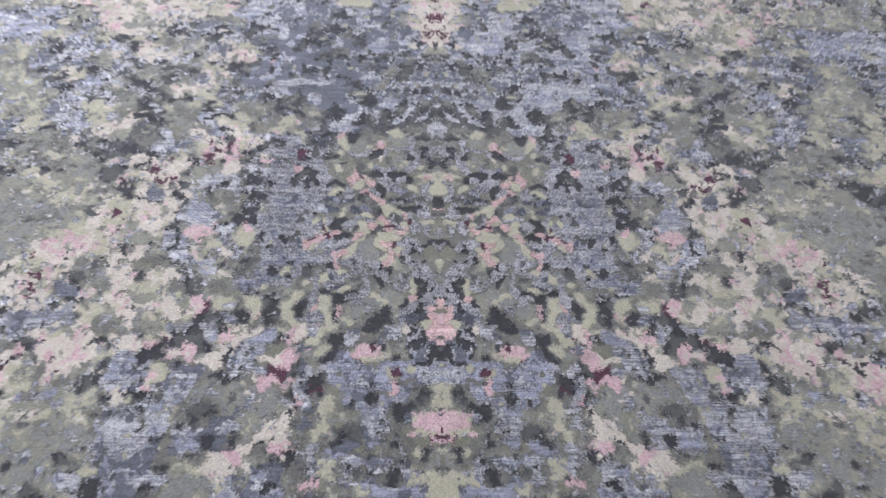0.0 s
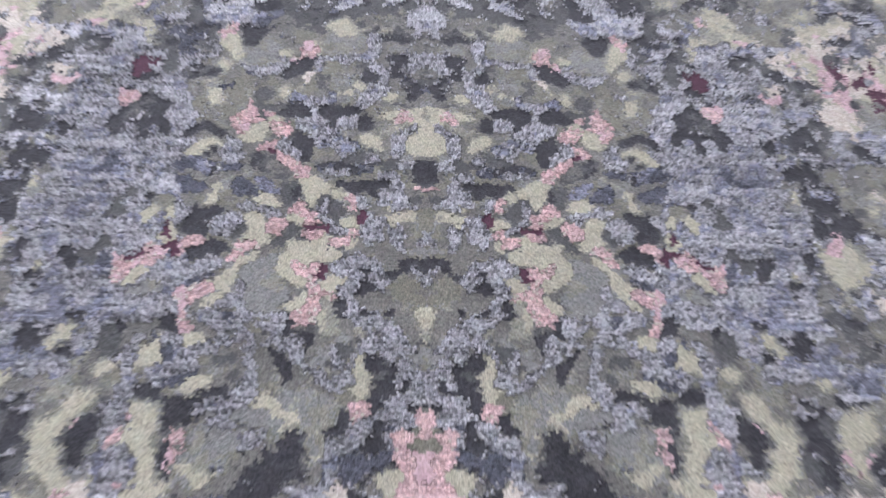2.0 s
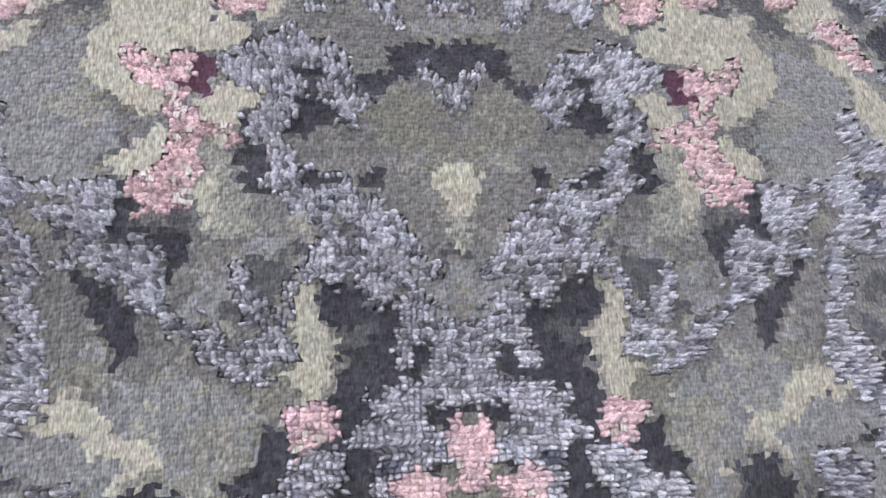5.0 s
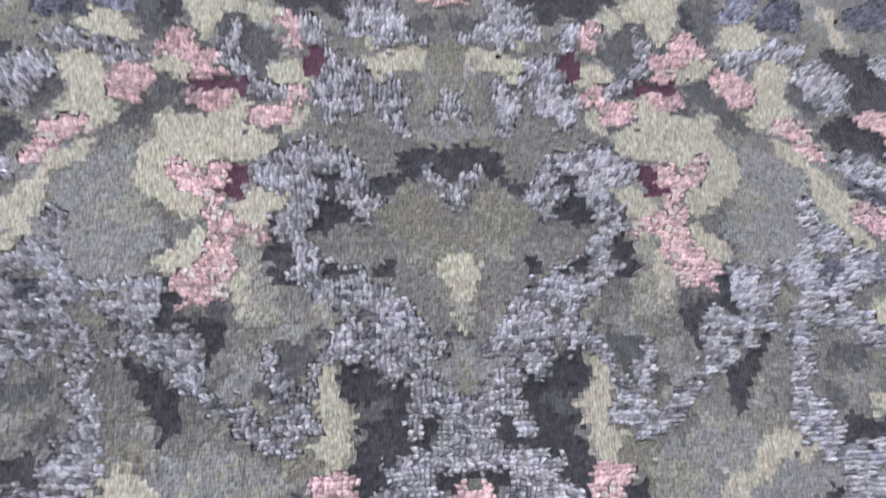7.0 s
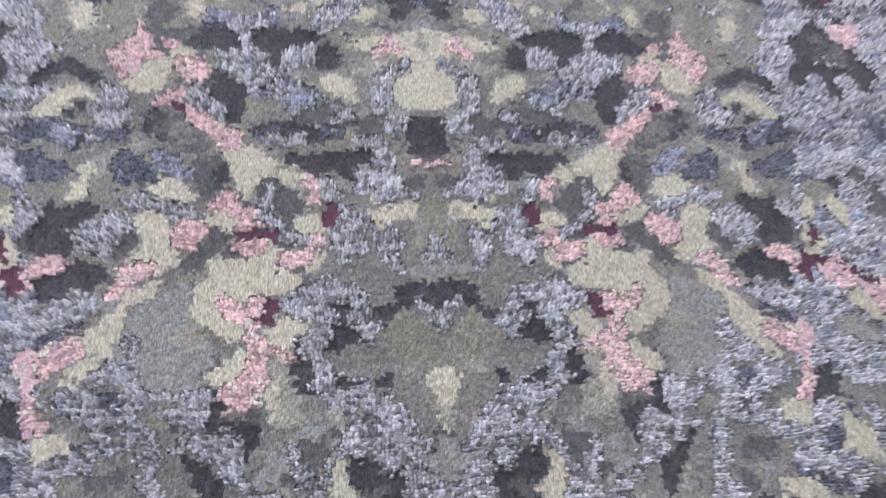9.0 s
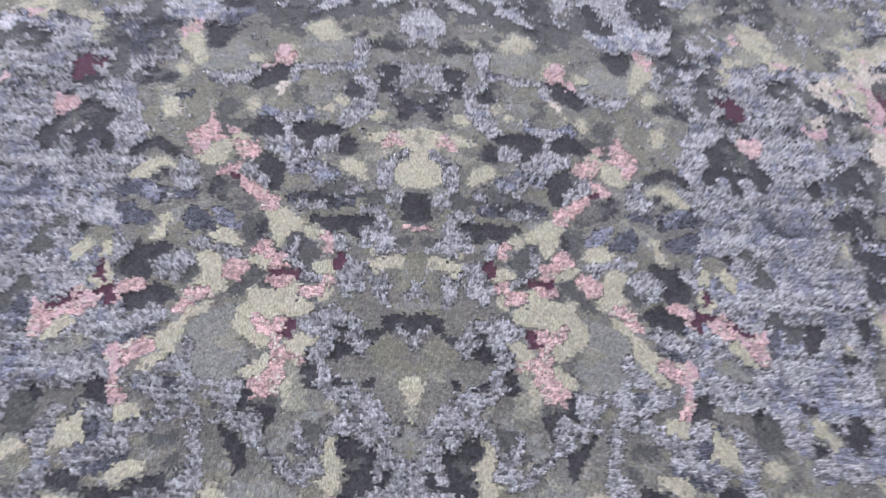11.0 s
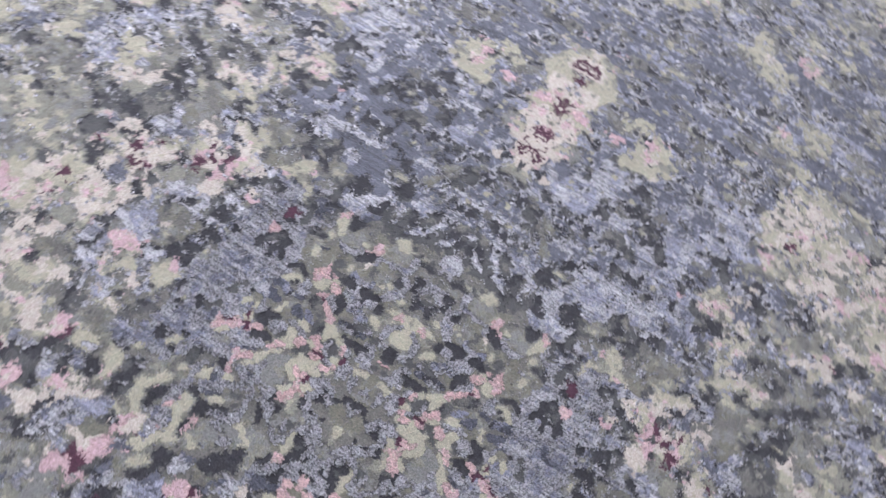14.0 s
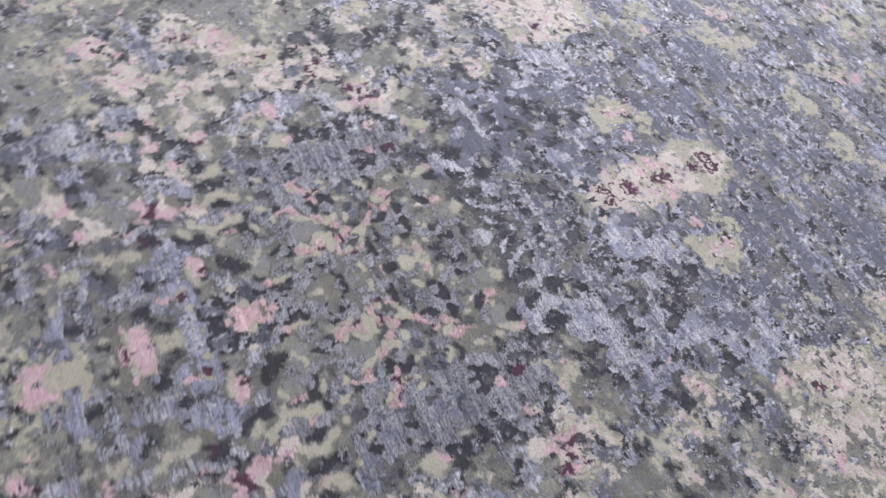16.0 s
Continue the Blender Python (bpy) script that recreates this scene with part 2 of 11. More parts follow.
def fine(name, *corners):
    """A filled patch of one yarn with a crisp outline; centimetres."""
    brushes.append((INDEX[name], -1.0, [(x / 100, y / 100) for x, y in corners]))


def inside(points, crisp=0.0):
    """The knots within an outline (m), with wavering edges."""
    xs, ys = [p[0] for p in points], [p[1] for p in points]
    i0, i1 = max(0, int((min(xs) - 0.01) / DX)), min(NX, int((max(xs) + 0.01) / DX) + 2)
    j0, j1 = max(0, int((min(ys) - 0.01 - Y0) / DY)), min(NY, int((max(ys) + 0.01 - Y0) / DY) + 2)
    area = (slice(j0, j1), slice(i0, i1))
    waver = 1 - crisp * (1 - 0.7 * FAR[area])
    px, py = KX[None, i0:i1] + waver * WX[area], KY[j0:j1, None] + waver * WY[area]
    odd = np.zeros(px.shape, bool)
    for (ax, ay), (bx, by) in zip(points, points[1:] + points[:1]):
        if ay != by:
            odd ^= ((ay > py) != (by > py)) & (px < ax + (py - ay) * (bx - ax) / (by - ay))
    return area, odd


wash("mixed", 51, (1.0, 83.1))
wash("blue", 35, (31.3, 132.8), (42.2, 125.9))
wash("blue", 32, (35.1, 137.4), (30.4, 151.6))
wash("silver", 21, (35.4, 95.4), (32.0, 80.5))
wash("silver", 17, (0.2, 42.8), (19.5, 45.1))
wash("silver", 17, (18.2, 42.8))
wash("dark", 17, (1.3, 129.5), (0.8, 99.9))
wash("olive", 18, (18.2, 106.8), (17.4, 105.8))
wash("silver", 14, (58.0, 39.4), (52.3, 47.6))
wash("olive", 24, (79.3, 42.9), (90.7, 60.7))
wash("olive", 27, (95.5, 94.9), (98.7, 81.5))
wash("rosy", 22, (67.8, 84.2), (66.6, 66.0))
wash("rosy", 19, (82.5, 76.5), (87.8, 66.3))
wash("rosy", 17, (63.5, 99.5), (51.0, 106.6))
wash("rosy", 24, (82.3, 164.2), (98.1, 159.6))
wash("rosy", 13, (0.9, 155.4))
wash("creamy", 22, (58.1, 135.9), (86.5, 125.8))
wash("mixed", 23, (67.1, 120.9))
wash("olive", 13, (40.7, 40.6), (32.5, 44.0))
wash("rosy", 13, (35.6, 48.8), (37.1, 27.7))
wash("blue", 22, (107.5, 142.4), (99.9, 154.5))
wash("mixed", 31, (108.3, 122.2))
wash("silver", 10, (81.9, 56.6))
wash("blue", 13, (55.4, 36.2), (57.6, 29.1))
wash("olive", 14, (73.2, 36.3), (68.4, 30.1))
wash("rosy", 16, (75.4, 51.4), (84.8, 45.3))
wash("olive", 19, (9.1, 59.9), (9.5, 62.8))
wash("blue", 83, (13.4, 169.7), (23.1, 199.9))
wash("blue", 74, (7.5, 213.1))
wash("blue", 44, (36.4, 151.6))
wash("dark", 27, (7.5, 137.8))
wash("mixed", 55, (37.1, 255.7))
wash("creamy", 31, (52.0, 229.5))
wash("rosy", 24, (66.6, 166.0))
wash("rosy", 22, (1.5, 149.0), (1.7, 166.6), (0.8, 186.0))
wash("rosy", 18, (24.3, 168.3))
wash("rosy", 17, (23.0, 164.5))
wash("rosy", 20, (69.0, 139.3), (51.3, 138.9))
wash("rosy", 19, (65.1, 77.6), (64.7, 91.1))
wash("rosy", 17, (52.9, 106.2))
wash("rosy", 32, (65.5, 172.3))
wash("blue", 50, (28.0, 165.0), (40.0, 185.0), (58.0, 205.0))
wash("slate", 60, (20.0, 200.0), (62.0, 225.0))
wash("slate", 36, (44.0, 184.0))
wash("blue", 26, (95.0, 118.0), (104.0, 132.0))
wash("slate", 50, (0.0, 236.0), (50.0, 236.0))
wash("slate", 22, (24.0, 150.0), (34.0, 164.0))
wash("slate", 26, (14.0, 132.0), (34.0, 128.0))
wash("creamy", 26, (78.0, 96.0), (86.0, 108.0))
wash("creamy", 34, (62.0, 95.0), (66.0, 66.0))
wash("rosy", 26, (80.0, 78.0), (88.0, 70.0))


total = sum(weights.values())
# patches: each yarn has its own field of clouds, and the strongest one wins
best = np.full((NY, NX), -99.0)
design = np.zeros((NY, NX), np.int8)
GRAIN = {"silver": (0.024, 2.0), "blue": (0.032, 2.4), "slate": (0.034, 2.4), "charcoal": (0.034, 1.1), "moss": (0.050, 1.1),
         "olive": (0.050, 1.1), "cream": (0.046, 1.1), "pink": (0.036, 1.0), "maroon": (0.022, 1.2)}
for name, (size, wide) in GRAIN.items():
    n = INDEX[name]
    part_of = sum(weights[mix] * MIXES[mix][n] for mix in MIXES) / total
    field = cloud(NX, NY, size, seeded(20 * INDEX[name] + 18), 5, wide, 0.76)
    score = field / field.std() + 0.75 * np.log(part_of + 0.0015)
    take = score > best
    best[take] = score[take]
    design[take] = n

patch("silver", (-0.4, 119.5), (2.5, 120.5), (2.0, 122.5), (-0.4, 122.5))
brush("olive", 4.1, (1.4, 144.4), (0.9, 143.7))
brush("olive", 8.1, (81.9, 180.8))
brush("pink", 5.7, (78.4, 172.9))
brush("olive", 7.8, (86.5, 172.0))
brush("cream", 7.1, (73.6, 150.7))
brush("cream", 6.0, (84.8, 147.4))
brush("moss", 4.5, (50.3, 143.6))
brush("charcoal", 2.9, (60.6, 142.0))
brush("blue", 7.1, (41.2, 166.5))
brush("cream", 4.2, (59.4, 125.4))
brush("cream", 2.7, (48.0, 120.3))
brush("cream", 3.2, (48.2, 110.9), (51.5, 109.0))
brush("cream", 2.8, (47.7, 102.5))
brush("charcoal", 4.4, (41.5, 95.8), (44.0, 95.8))
brush("moss", 3.6, (46.1, 95.4))
brush("moss", 5.5, (52.2, 100.0))
brush("charcoal", 5.3, (68.7, 108.6), (71.0, 105.6))
brush("charcoal", 4.8, (67.7, 103.3))
brush("cream", 5.6, (59.2, 99.1), (61.9, 97.8))
brush("olive", 4.6, (57.2, 97.7))
brush("maroon", 1.8, (61.9, 101.1))
brush("cream", 4.8, (69.3, 100.3))
brush("silver", 5.4, (51.9, 92.4))
brush("cream", 3.1, (58.4, 93.8))
brush("pink", 2.0, (65.9, 95.3))
brush("cream", 2.7, (67.4, 96.5))
brush("charcoal", 3.7, (71.3, 93.5))
brush("cream", 3.7, (69.4, 94.6))
brush("pink", 3.3, (74.6, 100.9))
brush("charcoal", 4.7, (73.6, 96.9))
brush("pink", 4.6, (50.2, 79.3))
brush("cream", 4.1, (45.5, 75.9))
brush("silver", 6.6, (43.8, 78.5))
brush("silver", 2.3, (39.0, 85.5))
brush("olive", 6.3, (81.8, 152.4))
brush("pink", 6.4, (88.4, 155.3))
brush("pink", 3.8, (88.3, 147.7))
brush("olive", 6.5, (97.3, 154.3))
brush("pink", 5.4, (96.7, 160.8))
brush("cream", 6.2, (90.8, 146.1))
brush("moss", 7.7, (72.6, 144.7))
brush("blue", 11.8, (83.1, 130.0))
brush("charcoal", 3.9, (87.6, 132.4))
brush("charcoal", 4.7, (100.1, 142.1), (103.3, 141.7))
brush("cream", 6.0, (94.1, 130.4))
brush("charcoal", 3.8, (95.7, 123.5))
brush("olive", 12.3, (109.5, 134.3))
brush("charcoal", 4.1, (114.6, 143.8))
brush("blue", 12.9, (110.1, 149.8), (125.3, 150.4))
brush("charcoal", 6.2, (118.9, 138.1))
brush("cream", 4.7, (100.5, 145.7))
brush("charcoal", 6.9, (71.8, 116.0), (73.9, 107.2), (77.2, 103.5))
brush("cream", 7.0, (76.7, 112.1), (82.4, 114.2))
brush("charcoal", 5.5, (82.9, 107.4))
brush("silver", 8.4, (88.8, 113.4))
brush("slate", 5.4, (61.0, 106.9))
brush("charcoal", 3.5, (64.7, 104.7))
brush("olive", 11.5, (99.1, 117.7))
brush("charcoal", 2.6, (110.1, 118.9))
brush("cream", 7.0, (97.4, 112.6))
brush("charcoal", 5.0, (101.0, 106.3))
brush("charcoal", 3.6, (106.6, 105.7))
brush("cream", 7.1, (111.9, 108.1))
brush("moss", 11.1, (91.8, 104.8))
brush("moss", 20.3, (88.1, 85.4), (97.5, 78.3))
brush("cream", 15.1, (68.2, 85.9), (72.8, 81.1))
brush("charcoal", 7.0, (61.3, 90.4), (68.6, 92.6))
brush("maroon", 2.9, (61.4, 95.4), (65.4, 96.9))
brush("maroon", 2.6, (71.4, 93.8))
brush("charcoal", 1.0, (68.1, 76.4), (68.3, 73.9))
brush("maroon", 0.9, (67.5, 71.5))
brush("pink", 2.8, (73.6, 85.1), (71.1, 81.1))
brush("pink", 2.4, (59.9, 79.0))
brush("olive", 4.9, (64.5, 79.1))
brush("cream", 7.3, (87.4, 68.4), (92.7, 69.2))
brush("cream", 5.9, (87.1, 64.1))
brush("cream", 7.0, (64.9, 68.9), (65.1, 60.5))
brush("cream", 5.7, (54.9, 63.1), (59.6, 60.5))
brush("charcoal", 3.3, (52.3, 68.0), (51.0, 64.8))
brush("moss", 7.2, (70.2, 68.9))
brush("pink", 2.3, (71.2, 64.7))
brush("blue", 6.3, (56.0, 90.6), (55.9, 84.0))
brush("slate", 4.9, (56.4, 79.3), (56.5, 74.4))
brush("charcoal", 6.7, (100.2, 94.4), (106.2, 93.0))
brush("cream", 5.4, (106.8, 98.7))
brush("slate", 8.1, (77.2, 60.6), (81.8, 57.9))
brush("charcoal", 4.1, (76.5, 61.5))
brush("charcoal", 4.7, (91.3, 62.4))
brush("charcoal", 5.3, (87.2, 58.0))
brush("olive", 7.0, (68.7, 60.5))
brush("cream", 5.7, (70.7, 58.5))
brush("olive", 12.4, (93.4, 74.4))
brush("cream", 3.7, (42.5, 81.9), (43.3, 77.9))
brush("pink", 1.9, (41.7, 81.4))
brush("charcoal", 5.9, (39.7, 73.3), (41.9, 70.1))
brush("blue", 6.2, (47.7, 82.3))
brush("cream", 5.4, (30.5, 62.3), (31.6, 58.7))
brush("cream", 3.2, (40.4, 56.6))
brush("charcoal", 2.7, (20.7, 62.9))
brush("silver", 3.3, (25.4, 57.3))
brush("slate", 2.8, (2.4, 60.0))
brush("pink", 3.9, (28.4, 54.4), (30.3, 51.0))
brush("silver", 7.6, (6.4, 24.4), (1.5, 24.9))
brush("olive", 4.9, (33.7, 25.5))
brush("moss", 4.8, (24.4, 24.6))
brush("pink", 3.4, (48.5, 51.9), (52.0, 51.1))
brush("pink", 3.5, (54.0, 54.8), (58.2, 52.6))
brush("maroon", 1.1, (54.1, 55.1))
brush("charcoal", 3.3, (55.0, 51.7))
brush("silver", 7.0, (61.0, 50.1), (60.8, 44.7))
brush("cream", 3.8, (67.2, 51.6), (68.6, 47.7))
brush("silver", 7.9, (53.7, 27.7), (56.7, 26.4))
brush("charcoal", 4.1, (63.9, 31.8))
brush("olive", 4.0, (61.1, 29.5))
brush("charcoal", 4.9, (62.4, 25.4))
brush("moss", 7.8, (41.8, 25.5))
brush("cream", 6.3, (74.3, 55.3), (76.2, 54.0))
brush("pink", 3.0, (77.4, 54.0))
brush("moss", 2.7, (77.3, 50.2))
brush("cream", 4.4, (76.3, 47.5))
brush("charcoal", 4.5, (80.1, 53.4))
brush("cream", 4.4, (81.3, 48.3))
brush("pink", 2.9, (81.2, 51.5))
brush("maroon", 1.5, (80.7, 50.6), (82.2, 49.8))
brush("maroon", 1.7, (84.1, 49.6), (83.6, 47.7))
brush("pink", 7.2, (84.7, 45.1))
brush("silver", 3.4, (83.8, 55.3))
brush("charcoal", 5.6, (89.0, 50.2))
brush("olive", 12.9, (74.8, 42.9), (68.0, 42.9))
brush("olive", 13.5, (72.2, 35.5), (79.9, 32.8))
brush("olive", 10.2, (68.4, 30.7))
brush("cream", 4.2, (66.9, 42.3))
brush("charcoal", 1.9, (65.2, 39.4))
brush("silver", 1.8, (72.6, 43.1), (74.9, 42.7))
brush("silver", 3.0, (82.2, 41.5))
brush("cream", 2.9, (78.0, 39.4), (79.7, 35.0), (80.7, 31.5))
brush("moss", 6.3, (65.7, 35.9))
brush("silver", 1.4, (72.3, 27.4), (73.5, 24.3))
brush("olive", 8.0, (78.1, 25.3))
brush("charcoal", 3.0, (65.9, 29.7))
patch("slate", (4.7, 147.7), (18.0, 159.3), (38.7, 169.0), (41.3, 152.5), (36.3, 130.6), (25.3, 122.9), (21.0, 126.6), (12.7, 126.9), (9.1, 139.0))
patch("slate", (14.1, 143.5), (-0.3, 140.7), (-0.4, 143.1), (-0.4, 126.4), (0.6, 122.2), (11.8, 127.9))
patch("silver", (27.4, 156.0), (34.3, 158.0), (33.3, 153.2), (28.8, 152.6))
patch("charcoal", (11.3, 162.1), (13.1, 161.8), (13.8, 160.4), (12.1, 160.4))
patch("charcoal", (16.0, 161.9), (18.2, 163.4), (19.1, 159.7), (17.4, 159.2))
patch("charcoal", (38.4, 157.7), (40.7, 157.6), (40.7, 155.1), (39.0, 154.9))
patch("cream", (0.7, 144.7), (6.9, 151.8), (5.5, 161.4), (8.7, 166.3), (7.1, 171.8), (10.1, 181.7), (4.2, 191.9), (-0.4, 191.8), (-0.4, 184.0), (-0.4, 150.2))
patch("pink", (4.2, 155.9), (4.2, 162.5), (6.3, 170.0), (6.3, 166.5), (6.6, 155.7))
patch("pink", (12.5, 168.4), (15.2, 169.5), (18.0, 168.5), (15.1, 166.1))
patch("olive", (71.9, 134.0), (86.5, 144.0), (89.6, 134.7), (76.8, 124.9))
patch("cream", (71.2, 153.5), (81.5, 159.5), (83.2, 154.1), (75.7, 148.9))
patch("charcoal", (69.1, 137.8), (72.5, 139.3), (73.3, 133.7))
patch("slate", (2.3, 155.4), (54.0, 157.7), (46.2, 120.3), (31.7, 109.9), (1.5, 113.0))
patch("silver", (13.1, 158.5), (21.5, 161.5), (23.9, 151.3), (15.8, 148.5))
patch("silver", (4.8, 150.5), (20.5, 148.7), (20.0, 141.5), (9.2, 142.2))
patch("silver", (35.5, 154.3), (43.3, 152.1), (42.7, 142.3), (35.8, 143.3))
patch("silver", (35.4, 139.7), (44.9, 141.2), (44.1, 135.4), (36.2, 134.0))
patch("charcoal", (21.5, 151.2), (26.5, 153.9), (28.5, 149.0), (25.1, 146.4))
patch("charcoal", (30.2, 150.3), (36.4, 148.1), (33.7, 145.6), (29.8, 146.1))
patch("moss", (31.4, 154.1), (35.5, 154.3), (34.2, 150.5))
patch("charcoal", (23.2, 142.8), (27.8, 141.8), (32.2, 139.6), (26.7, 138.2), (22.9, 139.7))
patch("charcoal", (4.5, 140.9), (9.0, 138.7), (10.9, 129.8), (6.5, 129.7))
patch("charcoal", (15.9, 125.7), (20.4, 126.9), (22.2, 121.7), (17.0, 120.5))
patch("cream", (13.2, 129.9), (15.4, 130.4), (15.2, 126.7))
patch("charcoal", (48.3, 137.9), (55.0, 135.8), (55.1, 132.4), (49.9, 133.4))
patch("charcoal", (57.4, 148.9), (62.0, 147.9), (62.9, 144.3), (59.5, 143.0))
patch("cream", (55.4, 165.7), (72.9, 167.9), (84.0, 164.3), (93.7, 162.0), (93.9, 156.8), (77.2, 157.4), (60.2, 155.4), (55.9, 159.1))
patch("pink", (56.6, 163.1), (62.0, 164.7), (62.4, 158.0), (56.3, 156.5))
patch("pink", (80.3, 166.9), (83.5, 165.6), (80.6, 157.5), (78.4, 158.7))
patch("pink", (85.7, 157.7), (90.5, 156.6), (90.0, 149.0), (84.7, 147.6))
patch("olive", (78.3, 154.8), (86.7, 155.2), (83.4, 148.7), (76.8, 148.5))
patch("cream", (75.7, 150.9), (86.7, 148.9), (84.0, 145.1), (72.6, 144.7))
patch("charcoal", (80.7, 145.0), (86.0, 146.4), (84.2, 142.7), (77.6, 138.9), (77.5, 141.7))
patch("silver", (81.7, 142.6), (87.0, 144.0), (85.3, 138.0), (81.3, 137.9))
patch("cream", (55.2, 137.0), (60.3, 139.5), (60.3, 131.5), (65.0, 125.1), (58.7, 123.8), (55.2, 129.1))
patch("cream", (68.6, 140.9), (76.6, 141.2), (77.3, 137.7), (70.9, 137.5))
patch("moss", (61.8, 131.5), (75.4, 136.5), (82.8, 134.5), (74.6, 121.2), (62.1, 118.7))
patch("charcoal", (67.3, 135.1), (71.7, 134.1), (69.6, 131.8))
patch("slate", (72.7, 131.9), (78.7, 131.0), (77.0, 124.4), (71.9, 125.3))
patch("charcoal", (73.4, 122.2), (76.1, 121.2), (74.5, 115.0), (74.4, 109.1), (74.3, 103.4), (70.0, 103.3), (70.6, 111.0))
patch("charcoal", (86.4, 133.5), (90.0, 132.5), (87.1, 128.0))
patch("charcoal", (97.7, 142.0), (103.4, 144.6), (102.6, 139.8), (98.2, 138.5))
patch("charcoal", (112.9, 143.8), (116.2, 143.9), (114.3, 140.7))
patch("charcoal", (119.0, 140.4), (123.6, 141.8), (122.2, 138.2))
patch("silver", (86.2, 130.1), (90.5, 123.7), (85.2, 121.5))
patch("silver", (111.8, 154.9), (129.0, 155.7), (126.7, 145.5), (113.8, 146.2))
patch("olive", (106.7, 165.3), (125.4, 168.9), (123.1, 158.0), (107.5, 157.4))
patch("cream", (77.1, 119.2), (83.4, 120.4), (84.3, 113.3), (79.3, 111.2), (77.5, 115.1))
patch("silver", (88.0, 120.5), (94.4, 121.8), (89.0, 109.5), (85.7, 110.4))
patch("charcoal", (82.3, 111.3), (84.9, 110.4), (83.3, 102.7), (80.5, 102.6))
patch("olive", (99.6, 128.4), (120.2, 129.0), (117.6, 122.4), (98.7, 120.8))
patch("cream", (105.1, 130.7), (111.1, 129.8), (108.3, 126.4), (104.4, 126.3))
patch("cream", (111.4, 122.3), (118.5, 124.6), (113.9, 110.1), (110.5, 112.0))
patch("moss", (33.0, 119.9), (48.0, 122.5), (45.2, 114.2), (38.8, 110.1), (33.4, 111.9))
patch("cream", (47.2, 117.3), (51.8, 118.4), (50.7, 112.4), (46.9, 111.3))
patch("charcoal", (50.8, 117.4), (53.8, 117.5), (52.6, 114.8))
patch("cream", (47.3, 109.4), (53.2, 110.5), (54.5, 103.0), (57.3, 103.0), (57.3, 109.6), (52.1, 112.4))
patch("olive", (58.3, 114.6), (64.6, 116.8), (62.0, 105.0), (58.1, 106.8))
patch("slate", (62.1, 108.8), (67.4, 109.9), (67.4, 104.2), (62.5, 104.1))
patch("charcoal", (98.3, 106.8), (102.4, 106.0), (100.1, 103.7))
patch("moss", (0.5, 54.8), (25.1, 55.0), (59.1, 50.1), (52.0, 23.5), (-0.1, 23.8))
patch("slate", (0.4, 54.2), (5.7, 54.9), (7.9, 53.6), (6.6, 51.1), (2.2, 50.5), (0.4, 50.9))
patch("silver", (0.3, 48.1), (2.1, 49.3), (6.0, 48.7), (6.2, 46.3), (2.0, 44.6), (0.3, 45.1))
patch("olive", (7.4, 54.9), (11.9, 54.9), (11.0, 49.9), (7.6, 48.7))
patch("cream", (20.9, 53.7), (23.3, 54.3), (24.8, 52.5), (24.0, 51.0), (21.8, 51.4))
patch("silver", (5.9, 46.3), (9.2, 46.9), (8.5, 44.0), (8.9, 41.7), (6.8, 42.3))
patch("pink", (8.4, 45.7), (9.7, 46.1), (9.7, 42.8), (8.6, 42.8))
patch("silver", (8.9, 42.3), (11.1, 42.8), (13.2, 42.3), (12.5, 40.0), (15.6, 38.9), (10.4, 39.4))
patch("charcoal", (5.7, 42.8), (7.2, 40.6), (9.2, 38.3), (7.1, 37.8), (5.6, 40.0))
patch("silver", (9.2, 37.8), (12.4, 38.9), (15.5, 37.8), (15.4, 35.6), (12.6, 34.5), (10.1, 36.2))
patch("silver", (24.4, 49.4), (25.7, 49.4), (26.9, 47.0), (28.3, 45.2), (27.5, 43.4), (24.7, 42.9), (24.4, 45.2))
patch("charcoal", (22.8, 45.2), (24.4, 44.6), (23.5, 42.3), (22.0, 42.8))
patch("maroon", (29.3, 48.2), (32.9, 50.0), (33.3, 48.5), (30.1, 46.4), (29.1, 47.0))
patch("charcoal", (27.0, 44.0), (29.2, 44.0), (28.7, 40.6), (27.9, 38.3), (26.6, 40.6))
patch("pink", (25.9, 52.5), (29.4, 53.1), (30.8, 50.6), (29.9, 48.8), (27.9, 50.0))
patch("cream", (30.5, 52.5), (34.6, 50.0), (32.3, 49.4), (30.3, 47.6))
patch("cream", (43.0, 55.1), (44.3, 52.5), (42.8, 48.2), (46.8, 48.2), (46.6, 50.1), (44.4, 50.7), (44.8, 55.1))
patch("pink", (48.3, 52.6), (52.7, 53.9), (52.5, 50.7), (48.3, 50.1))
patch("charcoal", (49.7, 56.4), (51.8, 55.1), (50.8, 53.2), (49.2, 53.8))
patch("silver", (47.5, 48.8), (52.8, 49.5), (52.9, 47.6), (50.3, 44.1), (52.8, 42.9), (53.5, 38.9), (51.0, 40.0), (47.4, 43.5), (46.8, 45.8))
patch("cream", (52.6, 48.9), (57.4, 49.5), (58.5, 47.7), (57.5, 44.1), (53.7, 44.1), (51.7, 45.2))
patch("charcoal", (41.1, 42.3), (43.4, 42.9), (46.6, 40.0), (49.6, 38.9), (48.4, 36.1), (44.5, 37.8), (41.7, 40.0))
patch("silver", (37.0, 38.3), (41.5, 39.2), (44.4, 37.2), (48.4, 36.1), (48.9, 33.4), (47.3, 31.3), (44.0, 32.9), (43.2, 34.5), (41.6, 36.7), (38.9, 36.7), (37.2, 36.3))
patch("silver", (49.3, 32.9), (54.2, 33.4), (53.8, 31.8), (50.1, 31.8))
